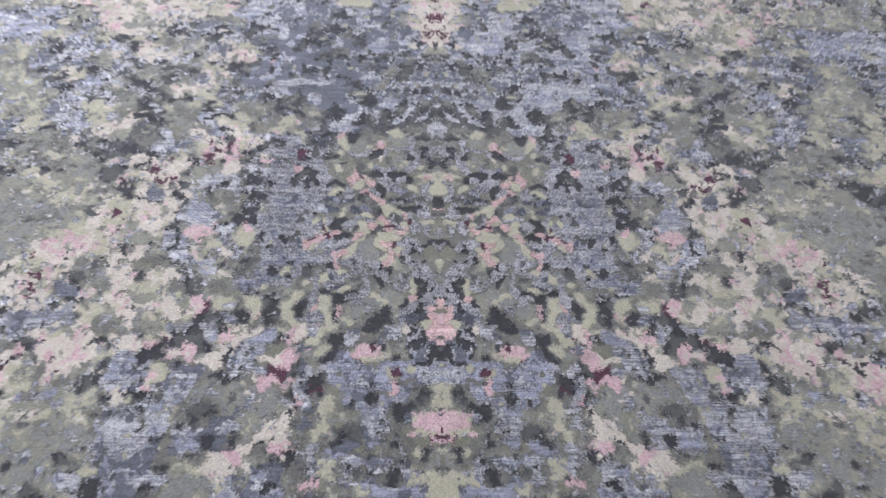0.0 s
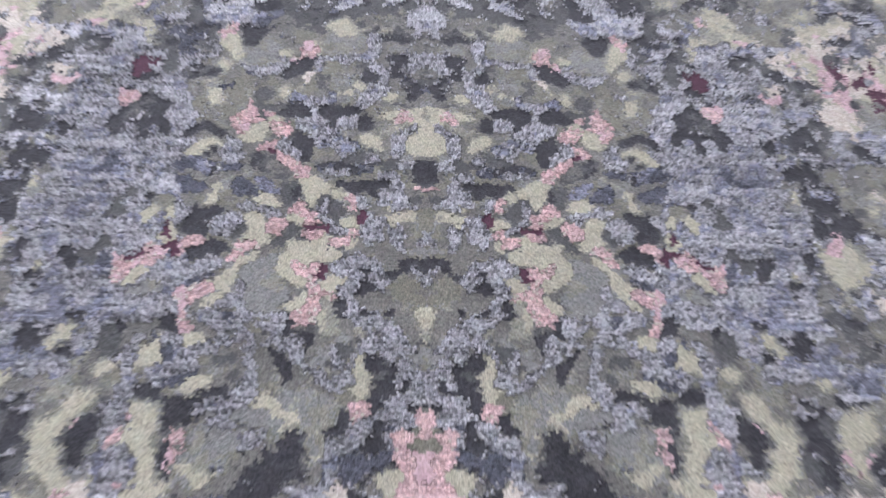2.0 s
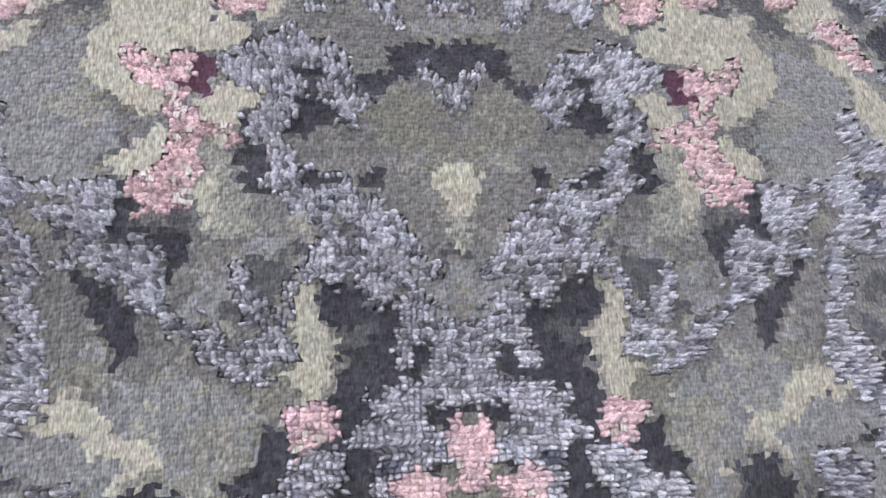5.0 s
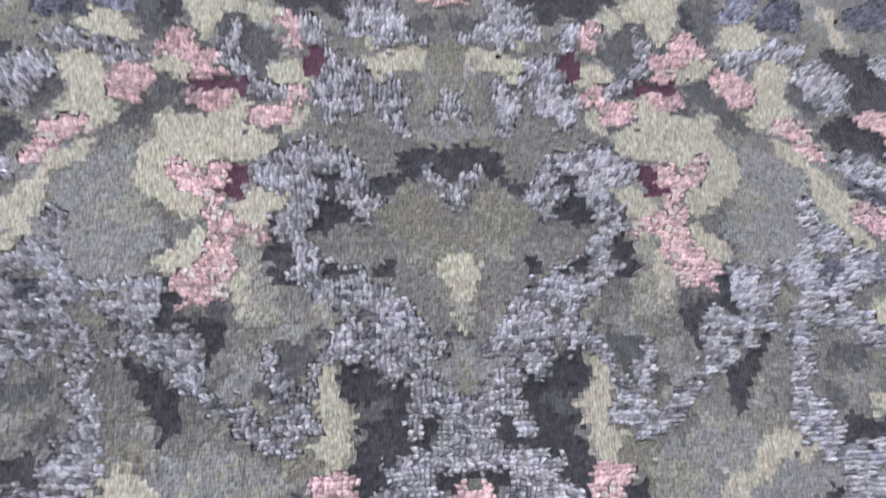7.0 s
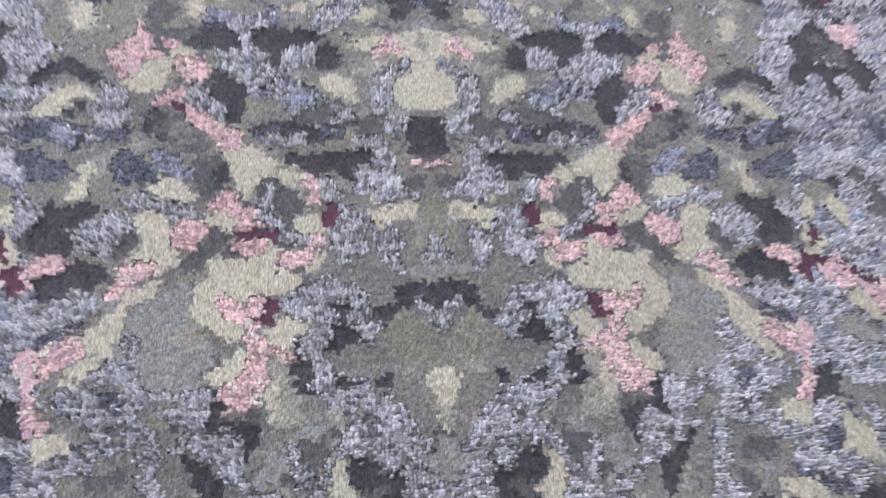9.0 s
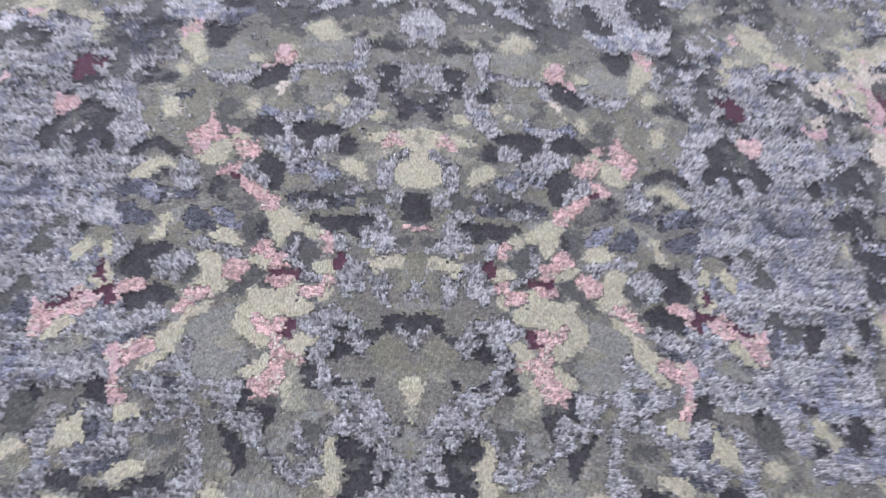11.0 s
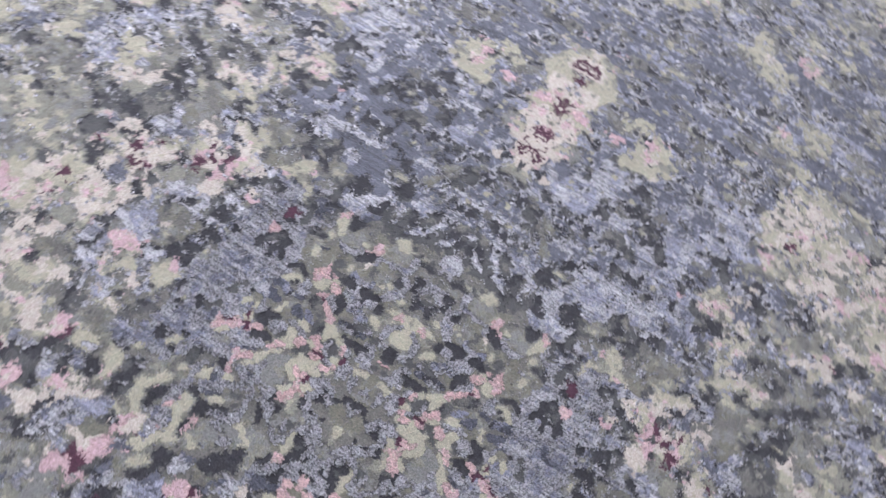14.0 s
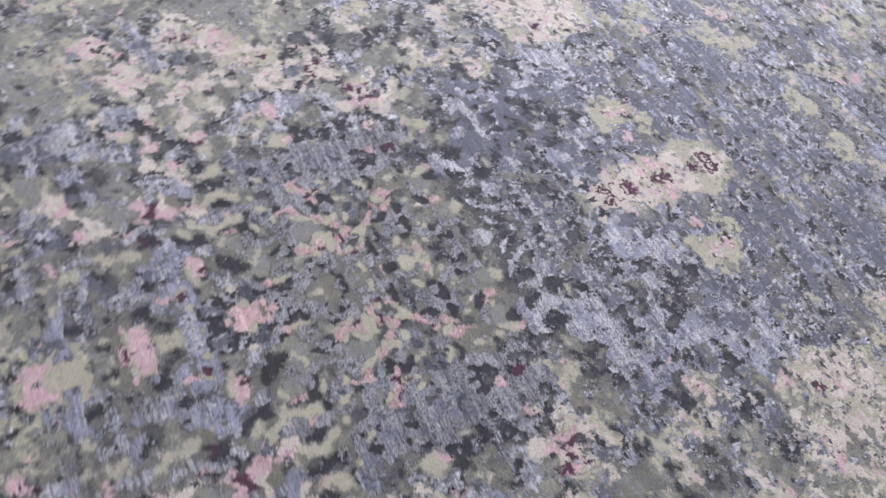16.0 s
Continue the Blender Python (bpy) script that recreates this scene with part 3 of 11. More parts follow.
patch("cream", (20.3, 42.3), (22.0, 42.8), (23.4, 41.1), (24.1, 37.8), (22.9, 37.2), (24.3, 35.6), (24.6, 33.5), (21.4, 33.5), (21.3, 37.2), (20.6, 40.0))
patch("cream", (17.2, 38.9), (19.4, 39.4), (19.8, 38.1), (17.6, 37.5))
patch("silver", (25.3, 38.9), (26.8, 38.3), (26.1, 35.6), (24.8, 36.7))
patch("cream", (28.0, 38.9), (29.1, 39.4), (32.4, 36.7), (34.3, 35.0), (36.6, 32.9), (35.3, 31.9), (31.9, 33.4), (28.3, 34.0), (26.8, 34.5), (28.7, 36.7))
patch("charcoal", (26.8, 38.3), (28.3, 37.8), (29.5, 36.7), (27.7, 37.0))
patch("pink", (26.2, 33.8), (30.5, 34.2), (31.2, 32.4), (27.5, 31.9))
patch("charcoal", (32.0, 34.0), (33.6, 34.0), (33.8, 33.1), (32.4, 33.3))
patch("charcoal", (15.4, 36.2), (18.4, 34.5), (21.0, 34.5), (19.8, 32.9), (17.1, 32.4), (15.3, 34.5))
patch("silver", (6.8, 33.0), (8.5, 35.1), (8.9, 33.5), (7.8, 31.4))
patch("slate", (5.7, 30.9), (16.0, 31.4), (16.8, 29.3), (11.7, 28.8), (10.7, 29.4), (8.2, 29.4))
patch("charcoal", (7.1, 28.9), (9.7, 29.9), (10.6, 28.0), (15.8, 28.8), (16.7, 27.8), (11.6, 26.8), (8.6, 27.1))
patch("silver", (11.1, 26.8), (18.7, 27.8), (19.0, 25.8), (13.5, 26.0))
patch("cream", (13.0, 25.4), (15.5, 25.6), (15.8, 23.9), (12.8, 23.9))
patch("cream", (19.1, 30.9), (22.2, 31.1), (22.5, 29.3), (21.7, 26.8), (19.1, 26.8))
patch("silver", (23.0, 33.5), (24.0, 32.9), (24.1, 29.8), (22.6, 30.3))
patch("pink", (21.8, 28.3), (23.9, 28.6), (24.6, 26.3), (22.1, 26.0))
patch("charcoal", (25.8, 31.4), (29.6, 31.9), (30.9, 30.6), (28.1, 29.3), (26.6, 29.3))
patch("silver", (27.7, 29.8), (32.0, 30.6), (34.3, 29.3), (34.2, 25.7), (31.8, 26.7), (28.8, 27.3))
patch("slate", (28.2, 26.3), (36.9, 26.5), (36.8, 23.6), (27.8, 23.6))
patch("charcoal", (29.3, 26.8), (31.8, 26.7), (31.6, 25.6), (29.6, 25.3))
patch("cream", (38.3, 30.8), (41.4, 30.8), (42.0, 28.7), (43.4, 28.2), (41.1, 26.7), (40.5, 24.2), (38.8, 25.7), (36.9, 26.7))
patch("olive", (42.5, 28.7), (48.0, 29.7), (46.5, 23.5), (40.4, 23.5), (41.6, 26.7))
patch("cream", (44.9, 29.9), (47.7, 30.6), (47.3, 29.2), (45.2, 28.9))
patch("silver", (48.3, 28.7), (53.2, 29.7), (51.9, 24.7), (49.6, 25.7), (47.8, 26.7))
patch("cream", (0.2, 40.0), (2.4, 40.0), (5.0, 37.8), (5.4, 35.1), (6.4, 33.5), (4.7, 30.9), (2.1, 30.4), (0.0, 32.0))
patch("pink", (0.2, 38.9), (2.9, 39.2), (5.0, 37.8), (5.7, 35.1), (3.8, 33.5), (0.1, 34.3))
patch("olive", (76.9, 92.7), (87.7, 96.5), (98.3, 94.9), (103.8, 84.8), (99.4, 73.7), (87.9, 73.6), (83.5, 79.7), (76.6, 82.7))
patch("cream", (59.7, 101.3), (64.6, 101.4), (62.4, 97.7), (63.6, 94.2), (69.1, 94.3), (69.8, 91.7), (63.9, 89.9), (62.7, 93.3), (59.8, 84.1), (57.9, 84.1), (60.5, 92.4))
patch("maroon", (62.2, 96.8), (65.9, 98.1), (66.8, 96.0), (62.9, 94.2))
patch("charcoal", (57.0, 92.0), (59.8, 92.4), (59.7, 89.0), (56.9, 88.6))
patch("charcoal", (41.7, 97.3), (46.2, 99.1), (46.9, 95.6), (42.5, 93.8))
patch("moss", (45.6, 92.1), (55.0, 92.3), (53.6, 85.6), (46.9, 84.7))
patch("charcoal", (61.6, 91.6), (65.9, 92.5), (66.4, 89.1), (62.6, 87.4))
patch("charcoal", (69.6, 93.5), (73.0, 94.4), (71.0, 90.1), (69.6, 90.9))
patch("cream", (57.9, 87.3), (68.0, 90.0), (71.4, 92.6), (73.2, 89.3), (71.8, 84.3), (66.1, 77.9), (63.6, 73.3), (59.9, 76.2), (60.4, 80.9), (58.1, 82.5))
patch("moss", (62.8, 80.2), (65.6, 81.0), (65.9, 77.1), (63.3, 77.1))
patch("pink", (61.8, 86.6), (67.3, 87.5), (66.4, 84.2), (62.0, 84.9))
patch("pink", (67.8, 84.2), (73.6, 85.9), (73.1, 81.9), (68.2, 81.0))
patch("maroon", (68.3, 86.2), (71.8, 86.7), (71.1, 84.3), (68.3, 83.9))
patch("charcoal", (68.6, 82.3), (70.4, 81.9), (70.0, 80.3), (68.4, 80.7))
patch("charcoal", (67.2, 77.1), (68.0, 76.4), (68.4, 73.3), (67.1, 73.3))
patch("charcoal", (75.8, 86.8), (78.5, 86.9), (77.4, 84.4), (75.8, 84.3))
patch("cream", (71.7, 79.5), (76.6, 82.7), (83.8, 80.5), (84.1, 73.5), (81.3, 69.1), (90.0, 72.1), (94.6, 69.2), (90.5, 63.5), (80.9, 60.6), (79.4, 63.4), (80.0, 69.0), (77.6, 73.4), (71.0, 74.9))
patch("pink", (71.7, 77.2), (79.1, 78.0), (84.6, 78.9), (86.0, 73.5), (85.0, 70.6), (81.0, 72.0), (77.9, 74.2), (71.7, 74.9))
patch("pink", (79.3, 66.9), (83.6, 68.4), (84.3, 63.4), (85.1, 62.0), (81.6, 62.7), (79.2, 64.8))
patch("silver", (73.6, 62.6), (77.4, 61.3), (83.3, 60.6), (92.4, 58.7), (92.4, 56.4), (72.2, 56.3))
patch("slate", (74.5, 67.5), (78.9, 67.6), (78.4, 64.0), (74.0, 64.0))
patch("charcoal", (90.5, 63.5), (92.7, 62.8), (92.3, 60.0), (90.7, 60.7))
patch("cream", (63.2, 71.8), (65.7, 71.8), (62.0, 60.5), (63.9, 60.5), (67.7, 63.3), (69.3, 68.9), (70.2, 76.4), (68.0, 73.3), (67.8, 70.4))
patch("pink", (65.3, 70.3), (67.6, 69.6), (66.8, 64.6), (63.4, 61.2), (62.6, 62.5))
patch("charcoal", (60.1, 69.6), (62.8, 70.3), (64.7, 68.2), (61.4, 67.1))
patch("moss", (56.3, 74.7), (62.9, 75.5), (63.4, 70.3), (58.7, 68.8), (55.9, 70.2))
patch("cream", (40.7, 65.1), (46.0, 67.3), (46.7, 64.5), (43.7, 61.7), (54.9, 63.1), (54.1, 59.7), (60.2, 60.5), (59.2, 56.5), (49.0, 58.4), (41.1, 60.3))
patch("moss", (63.3, 58.5), (68.5, 59.9), (68.6, 56.3), (62.7, 56.2))
patch("silver", (49.5, 84.7), (55.6, 88.9), (60.2, 85.7), (58.8, 82.5), (55.2, 80.8), (50.3, 82.3))
patch("pink", (49.7, 80.7), (53.1, 83.2), (54.0, 81.6), (52.6, 77.7), (49.5, 78.4))
patch("cream", (50.3, 79.2), (53.7, 80.0), (52.8, 73.1), (50.3, 73.1), (49.0, 76.1))
patch("cream", (45.5, 77.6), (50.7, 78.0), (49.7, 76.4), (45.9, 76.4))
patch("blue", (54.5, 80.8), (60.0, 79.3), (58.1, 74.0), (54.1, 73.2), (53.8, 77.7))
patch("slate", (52.5, 71.7), (55.2, 72.4), (52.1, 64.5), (50.3, 64.5))
patch("silver", (47.2, 73.1), (49.4, 74.6), (49.7, 70.2), (46.9, 68.7))
patch("charcoal", (39.9, 74.5), (43.8, 75.3), (44.1, 70.1), (40.1, 68.6))
patch("slate", (45.4, 83.9), (49.3, 83.9), (48.7, 77.6), (44.2, 77.6))
patch("cream", (40.7, 79.0), (43.1, 79.9), (42.7, 76.0), (40.9, 76.3))
patch("silver", (33.0, 70.0), (41.6, 70.1), (41.3, 67.9), (32.7, 67.8))
patch("pink", (48.2, 63.1), (50.8, 63.8), (49.4, 60.4), (48.1, 59.7))
patch("silver", (41.0, 63.0), (43.8, 62.4), (43.0, 61.0), (40.7, 61.7))
patch("charcoal", (38.7, 60.3), (42.3, 60.3), (39.9, 57.0), (38.2, 57.6))
patch("charcoal", (99.0, 96.7), (106.1, 96.8), (106.4, 94.2), (99.1, 93.2))
patch("moss", (-0.4, 28.9), (4.6, 29.4), (7.4, 23.7), (-0.4, 23.8))
patch("charcoal", (0.6, 28.9), (3.6, 28.4), (3.0, 26.9), (0.7, 27.1))
patch("silver", (22.5, 145.6), (25.4, 147.6), (27.3, 145.2), (22.4, 142.9))
patch("charcoal", (28.4, 146.8), (30.4, 148.5), (35.4, 148.8), (34.3, 146.5), (30.3, 145.1))
patch("charcoal", (20.0, 147.9), (22.5, 148.4), (22.4, 144.9), (20.5, 144.6))
patch("moss", (23.4, 143.1), (26.3, 144.3), (26.2, 141.0), (23.3, 139.8))
patch("charcoal", (28.1, 139.4), (31.5, 140.0), (30.9, 138.0), (28.5, 138.2))
patch("charcoal", (34.7, 145.9), (36.8, 146.3), (37.0, 143.0), (38.3, 141.3), (36.4, 140.9), (35.1, 143.3))
patch("silver", (32.2, 144.8), (34.7, 145.2), (34.8, 140.0), (31.8, 138.2))
patch("silver", (37.5, 149.9), (42.8, 152.3), (41.2, 146.5), (41.7, 141.3), (38.7, 139.4), (38.2, 145.9))
patch("silver", (31.8, 138.2), (41.6, 139.9), (41.2, 136.1), (36.3, 134.0), (31.6, 134.4))
patch("blue", (23.2, 132.9), (36.4, 135.2), (36.8, 128.1), (31.1, 124.9), (22.2, 125.7))
patch("charcoal", (48.2, 150.6), (51.6, 149.1), (51.9, 147.1), (49.4, 147.3))
patch("charcoal", (42.4, 143.3), (45.5, 143.9), (45.3, 142.6))
patch("moss", (43.9, 147.7), (48.4, 147.8), (47.1, 144.9))
patch("charcoal", (42.2, 140.7), (46.6, 140.8), (48.3, 139.2), (47.4, 135.9), (45.3, 138.0))
patch("pink", (47.5, 140.4), (54.6, 141.6), (54.1, 138.3), (48.4, 136.1))
patch("silver", (52.6, 148.6), (57.1, 148.1), (56.2, 142.6), (52.8, 143.3))
patch("cream", (54.5, 134.7), (59.7, 136.8), (59.4, 130.1), (55.2, 127.7), (53.0, 128.5))
patch("olive", (68.7, 144.8), (73.6, 146.4), (73.8, 142.4), (69.3, 140.4))
patch("moss", (62.5, 131.2), (67.2, 130.8), (68.4, 127.5), (61.6, 126.4))
patch("charcoal", (61.4, 132.8), (65.2, 135.3), (68.1, 135.1), (67.7, 133.3), (62.5, 131.2))
patch("cream", (58.5, 124.8), (63.4, 126.1), (68.1, 126.3), (66.4, 122.7), (62.8, 123.2), (59.1, 123.2))
patch("charcoal", (63.5, 122.2), (70.5, 124.4), (68.7, 120.9), (63.9, 119.6))
patch("olive", (58.8, 121.5), (62.3, 121.0), (61.7, 117.7), (58.1, 117.7))
patch("cream", (54.4, 122.5), (58.3, 123.6), (57.6, 120.3), (54.9, 119.8))
patch("charcoal", (54.7, 118.7), (58.2, 118.2), (55.9, 115.8), (53.8, 116.0))
patch("moss", (43.6, 123.5), (50.0, 123.4), (47.8, 120.9), (43.2, 120.2))
patch("cream", (45.0, 119.9), (51.5, 121.5), (50.4, 120.0), (45.3, 118.9))
patch("charcoal", (26.2, 113.9), (28.8, 114.8), (29.1, 112.3), (26.6, 111.5))
patch("silver", (42.2, 110.8), (46.5, 111.4), (47.0, 108.5), (44.4, 108.2))
patch("moss", (43.6, 105.2), (46.4, 104.7), (46.2, 100.1), (42.5, 99.6), (42.4, 102.3))
patch("pink", (47.0, 108.5), (51.4, 109.6), (51.9, 107.3), (49.9, 105.1))
patch("charcoal", (42.1, 96.1), (45.6, 98.3), (48.6, 96.9), (47.5, 95.1), (43.4, 93.7))
patch("moss", (56.1, 111.8), (64.4, 113.9), (62.2, 107.7), (55.7, 105.0))
patch("slate", (59.6, 107.4), (64.2, 109.0), (65.1, 105.3), (60.5, 103.8))
patch("silver", (64.9, 112.0), (67.7, 112.9), (66.0, 109.2), (63.9, 109.4))
patch("cream", (58.5, 100.3), (62.5, 101.3), (61.5, 96.8), (60.0, 97.5), (57.9, 98.9))
patch("pink", (63.3, 101.4), (68.2, 101.6), (67.7, 99.3), (63.6, 98.8))
patch("olive", (53.8, 99.3), (58.3, 97.3), (59.6, 95.7), (55.5, 95.2))
patch("pink", (54.2, 92.6), (61.3, 95.9), (60.9, 92.5), (58.2, 89.0), (56.6, 92.8))
patch("cream", (58.2, 89.0), (65.0, 89.0), (64.4, 86.3), (58.2, 85.6))
patch("cream", (53.2, 169.3), (57.5, 178.0), (67.1, 181.1), (76.8, 173.9), (83.2, 154.1), (75.5, 157.4), (66.6, 158.2), (59.7, 157.3))
patch("pink", (77.6, 159.4), (80.6, 162.3), (81.9, 158.1))
patch("charcoal", (55.6, 149.6), (59.3, 149.4), (62.1, 141.3), (59.0, 142.0))
patch("charcoal", (48.2, 150.0), (51.1, 150.0), (52.0, 148.0), (49.6, 147.6))
patch("silver", (37.8, 149.7), (43.3, 157.2), (47.9, 153.7), (45.1, 147.0), (41.5, 145.4))
patch("pink", (47.8, 138.5), (51.8, 142.2), (53.5, 138.5), (51.1, 136.2))
patch("charcoal", (47.0, 135.9), (51.2, 134.6), (53.7, 133.6), (50.3, 132.0))
patch("cream", (51.8, 142.2), (55.8, 146.1), (57.0, 140.1), (54.1, 137.3))
patch("blue", (49.8, 123.4), (52.1, 127.0), (53.9, 120.7), (52.3, 118.6))
patch("cream", (54.2, 134.0), (57.6, 138.9), (59.7, 134.1), (58.9, 126.9), (55.5, 128.5))
patch("silver", (64.1, 139.8), (66.3, 141.1), (71.0, 136.3), (70.5, 134.3), (65.6, 137.9))
patch("olive", (68.6, 142.3), (74.8, 151.5), (79.7, 149.2), (75.0, 139.9))
patch("pink", (71.5, 138.4), (77.3, 137.3), (80.1, 136.7), (75.7, 134.3))
patch("charcoal", (66.6, 147.3), (71.2, 153.5), (74.2, 149.2), (69.6, 146.7))
patch("cream", (43.7, 114.6), (49.3, 116.6), (53.6, 116.0), (49.7, 111.0), (45.4, 111.5))
patch("charcoal", (54.0, 117.8), (58.2, 120.1), (58.3, 117.2))
patch("olive", (53.0, 109.6), (59.3, 115.2), (60.3, 110.4), (56.4, 105.6))
patch("charcoal", (70.9, 126.9), (75.2, 132.3), (78.3, 127.7), (73.1, 124.5))
patch("slate", (75.3, 135.5), (81.7, 139.7), (85.1, 133.6), (80.6, 128.3))
patch("cream", (34.7, 115.8), (36.2, 118.0), (40.3, 114.6), (39.2, 110.5))
patch("charcoal", (33.7, 119.8), (38.6, 121.1), (42.5, 116.6), (39.2, 115.2))
patch("cream", (91.8, 67.6), (90.5, 82.1), (81.0, 82.2), (82.9, 66.6))
patch("pink", (84.6, 64.3), (83.6, 72.6), (80.0, 81.8), (77.9, 76.7), (80.2, 64.5))
patch("pink", (72.3, 47.8), (75.3, 55.0), (69.8, 56.3), (67.9, 49.3))
patch("pink", (65.4, 64.5), (66.3, 71.7), (62.0, 69.0))
patch("maroon", (83.9, 66.9), (83.2, 69.6), (81.3, 68.3))
patch("charcoal", (76.5, 56.7), (73.7, 60.7), (72.1, 58.9))
patch("charcoal", (69.6, 43.4), (64.4, 51.1), (59.9, 50.0), (63.2, 45.7))
patch("charcoal", (62.9, 69.3), (60.8, 72.8), (59.9, 71.1))
patch("charcoal", (56.9, 75.8), (57.9, 86.2), (57.2, 92.0), (55.5, 83.9), (54.7, 76.5))
patch("cream", (60.7, 63.2), (59.0, 72.2), (52.3, 71.5), (50.3, 65.5), (53.6, 61.2))
patch("olive", (62.6, 57.1), (56.4, 64.6), (49.8, 61.4), (54.2, 56.1))
patch("charcoal", (49.5, 65.2), (51.8, 70.0), (52.8, 73.0), (48.5, 68.3))
patch("charcoal", (50.4, 53.9), (48.9, 61.1), (47.2, 58.1), (48.2, 53.9))
patch("charcoal", (45.8, 51.4), (45.2, 61.3), (43.1, 59.5), (43.0, 51.9))
patch("maroon", (64.2, 97.1), (62.4, 98.9), (59.1, 96.5), (60.7, 94.8))
patch("silver", (53.1, 81.6), (53.8, 99.9), (46.4, 96.8), (44.5, 90.1), (48.7, 82.9))
patch("olive", (79.7, 25.9), (73.5, 40.5), (66.5, 37.9), (70.6, 24.5))
patch("slate", (63.0, 25.6), (58.4, 45.9), (46.8, 43.2), (51.8, 28.2))
patch("silver", (62.3, 45.5), (59.2, 52.3), (55.2, 50.1), (56.7, 45.5))
patch("moss", (42.1, 42.1), (38.3, 48.3), (28.3, 44.6), (27.4, 38.7))
patch("cream", (40.4, 28.3), (41.9, 33.0), (35.6, 32.8), (33.9, 29.2))
patch("pink", (33.0, 44.6), (30.4, 47.4), (27.9, 45.6))
patch("maroon", (30.4, 47.4), (31.1, 50.0), (24.3, 47.0), (26.5, 45.3))
patch("silver", (39.8, 48.7), (37.9, 59.2), (33.3, 57.9), (34.5, 49.7))
patch("cream", (41.4, 54.0), (36.0, 65.0), (32.8, 64.0), (36.0, 54.9))
patch("charcoal", (74.9, 105.2), (72.3, 124.6), (69.4, 121.5), (70.5, 108.4))
patch("cream", (80.7, 110.9), (79.4, 126.1), (73.8, 123.5), (75.9, 110.6))
brush("cream", 7.7, (27.1, 168.5), (20.1, 174.4))
brush("cream", 4.3, (20.4, 164.0))
brush("cream", 8.7, (1.3, 155.1), (0.2, 165.4), (1.6, 177.0), (2.5, 184.6))
brush("cream", 3.0, (0.8, 190.4))
brush("cream", 3.4, (6.7, 182.0))
brush("maroon", 0.9, (3.0, 184.2), (0.2, 182.5), (2.8, 184.1))
brush("maroon", 0.9, (1.0, 188.6), (2.4, 186.8))
brush("maroon", 1.8, (0.0, 177.7), (0.4, 180.5))
brush("maroon", 1.0, (3.4, 167.8), (2.1, 167.4))
brush("maroon", 1.0, (4.1, 164.8), (2.9, 167.7))
brush("pink", 3.3, (5.4, 167.6))
brush("pink", 2.8, (3.9, 171.5))
brush("cream", 4.9, (75.5, 140.6), (72.3, 141.4))
brush("pink", 4.1, (77.2, 142.4))
brush("cream", 7.5, (63.5, 159.2), (59.4, 167.1))
brush("pink", 2.6, (58.8, 159.4))
brush("cream", 8.3, (6.8, 231.6))
brush("cream", 3.8, (7.4, 226.9), (13.8, 231.8))
brush("cream", 4.2, (19.3, 237.0))
brush("cream", 3.0, (22.3, 230.1))
brush("cream", 2.3, (14.7, 209.8))
brush("cream", 2.3, (20.8, 212.5))
brush("cream", 4.8, (33.9, 224.5))
brush("cream", 4.8, (38.4, 222.4))
brush("cream", 7.0, (51.5, 241.5))
brush("pink", 7.9, (51.4, 231.3))
brush("cream", 5.2, (48.1, 222.8))
brush("cream", 3.6, (46.4, 211.0))
brush("cream", 7.9, (30.1, 275.2))
brush("cream", 5.8, (16.6, 252.5))
brush("pink", 5.0, (13.7, 253.6))
brush("cream", 6.3, (39.1, 272.7))
brush("cream", 6.4, (23.4, 167.0))
brush("pink", 4.2, (23.3, 171.1))
brush("cream", 2.0, (42.3, 180.9), (45.9, 183.7))
brush("cream", 2.2, (43.6, 173.5))
brush("cream", 7.5, (57.9, 207.6))
brush("cream", 4.3, (55.8, 197.1))
brush("moss", 3.6, (48.6, 192.5))
brush("cream", 7.3, (44.7, 219.3), (36.5, 231.0))
brush("pink", 4.5, (52.9, 233.9))
brush("cream", 8.6, (59.7, 204.7))
brush("cream", 6.9, (51.5, 198.7))
brush("pink", 3.2, (50.7, 201.5))
brush("cream", 6.3, (12.6, 230.2))
brush("cream", 6.0, (19.3, 247.2))
brush("pink", 6.2, (11.9, 258.6))
brush("cream", 7.1, (1.3, 241.6))
brush("cream", 6.1, (33.4, 278.9))
brush("cream", 14.6, (67.5, 168.1), (67.1, 180.6))
brush("silver", 5.4, (5.0, 25.7), (10.0, 27.3))
brush("olive", 6.1, (14.0, 16.6))
brush("cream", 7.2, (0.1, 17.2), (2.8, 24.1))
brush("pink", 4.1, (2.1, 19.6))
brush("silver", 4.0, (13.5, 34.2))
brush("charcoal", 2.5, (12.3, 23.2))
brush("charcoal", 2.2, (9.8, 29.6))
patch("silver", (21.1, 91.8), (40.4, 92.4), (39.1, 81.4), (37.9, 71.3), (42.3, 68.0), (33.3, 66.8), (29.1, 71.2), (24.0, 73.4), (24.3, 78.4), (20.7, 80.9))
patch("charcoal", (29.2, 112.4), (30.6, 112.5), (30.6, 108.5), (32.6, 107.6), (32.9, 105.6), (33.7, 104.3), (31.4, 101.9), (29.7, 103.6), (28.6, 107.4), (27.8, 109.4))
patch("charcoal", (50.0, 117.1), (52.5, 117.3), (51.8, 114.9), (49.8, 115.1))
patch("cream", (42.7, 109.6), (48.7, 109.9), (56.2, 106.8), (54.0, 100.2), (49.5, 100.9), (44.9, 104.4))
patch("pink", (42.4, 108.1), (46.8, 108.3), (50.6, 106.5), (50.1, 102.7), (46.8, 103.5), (43.7, 105.3))
patch("pink", (52.7, 106.7), (55.6, 104.8), (54.5, 102.0), (52.0, 102.8))
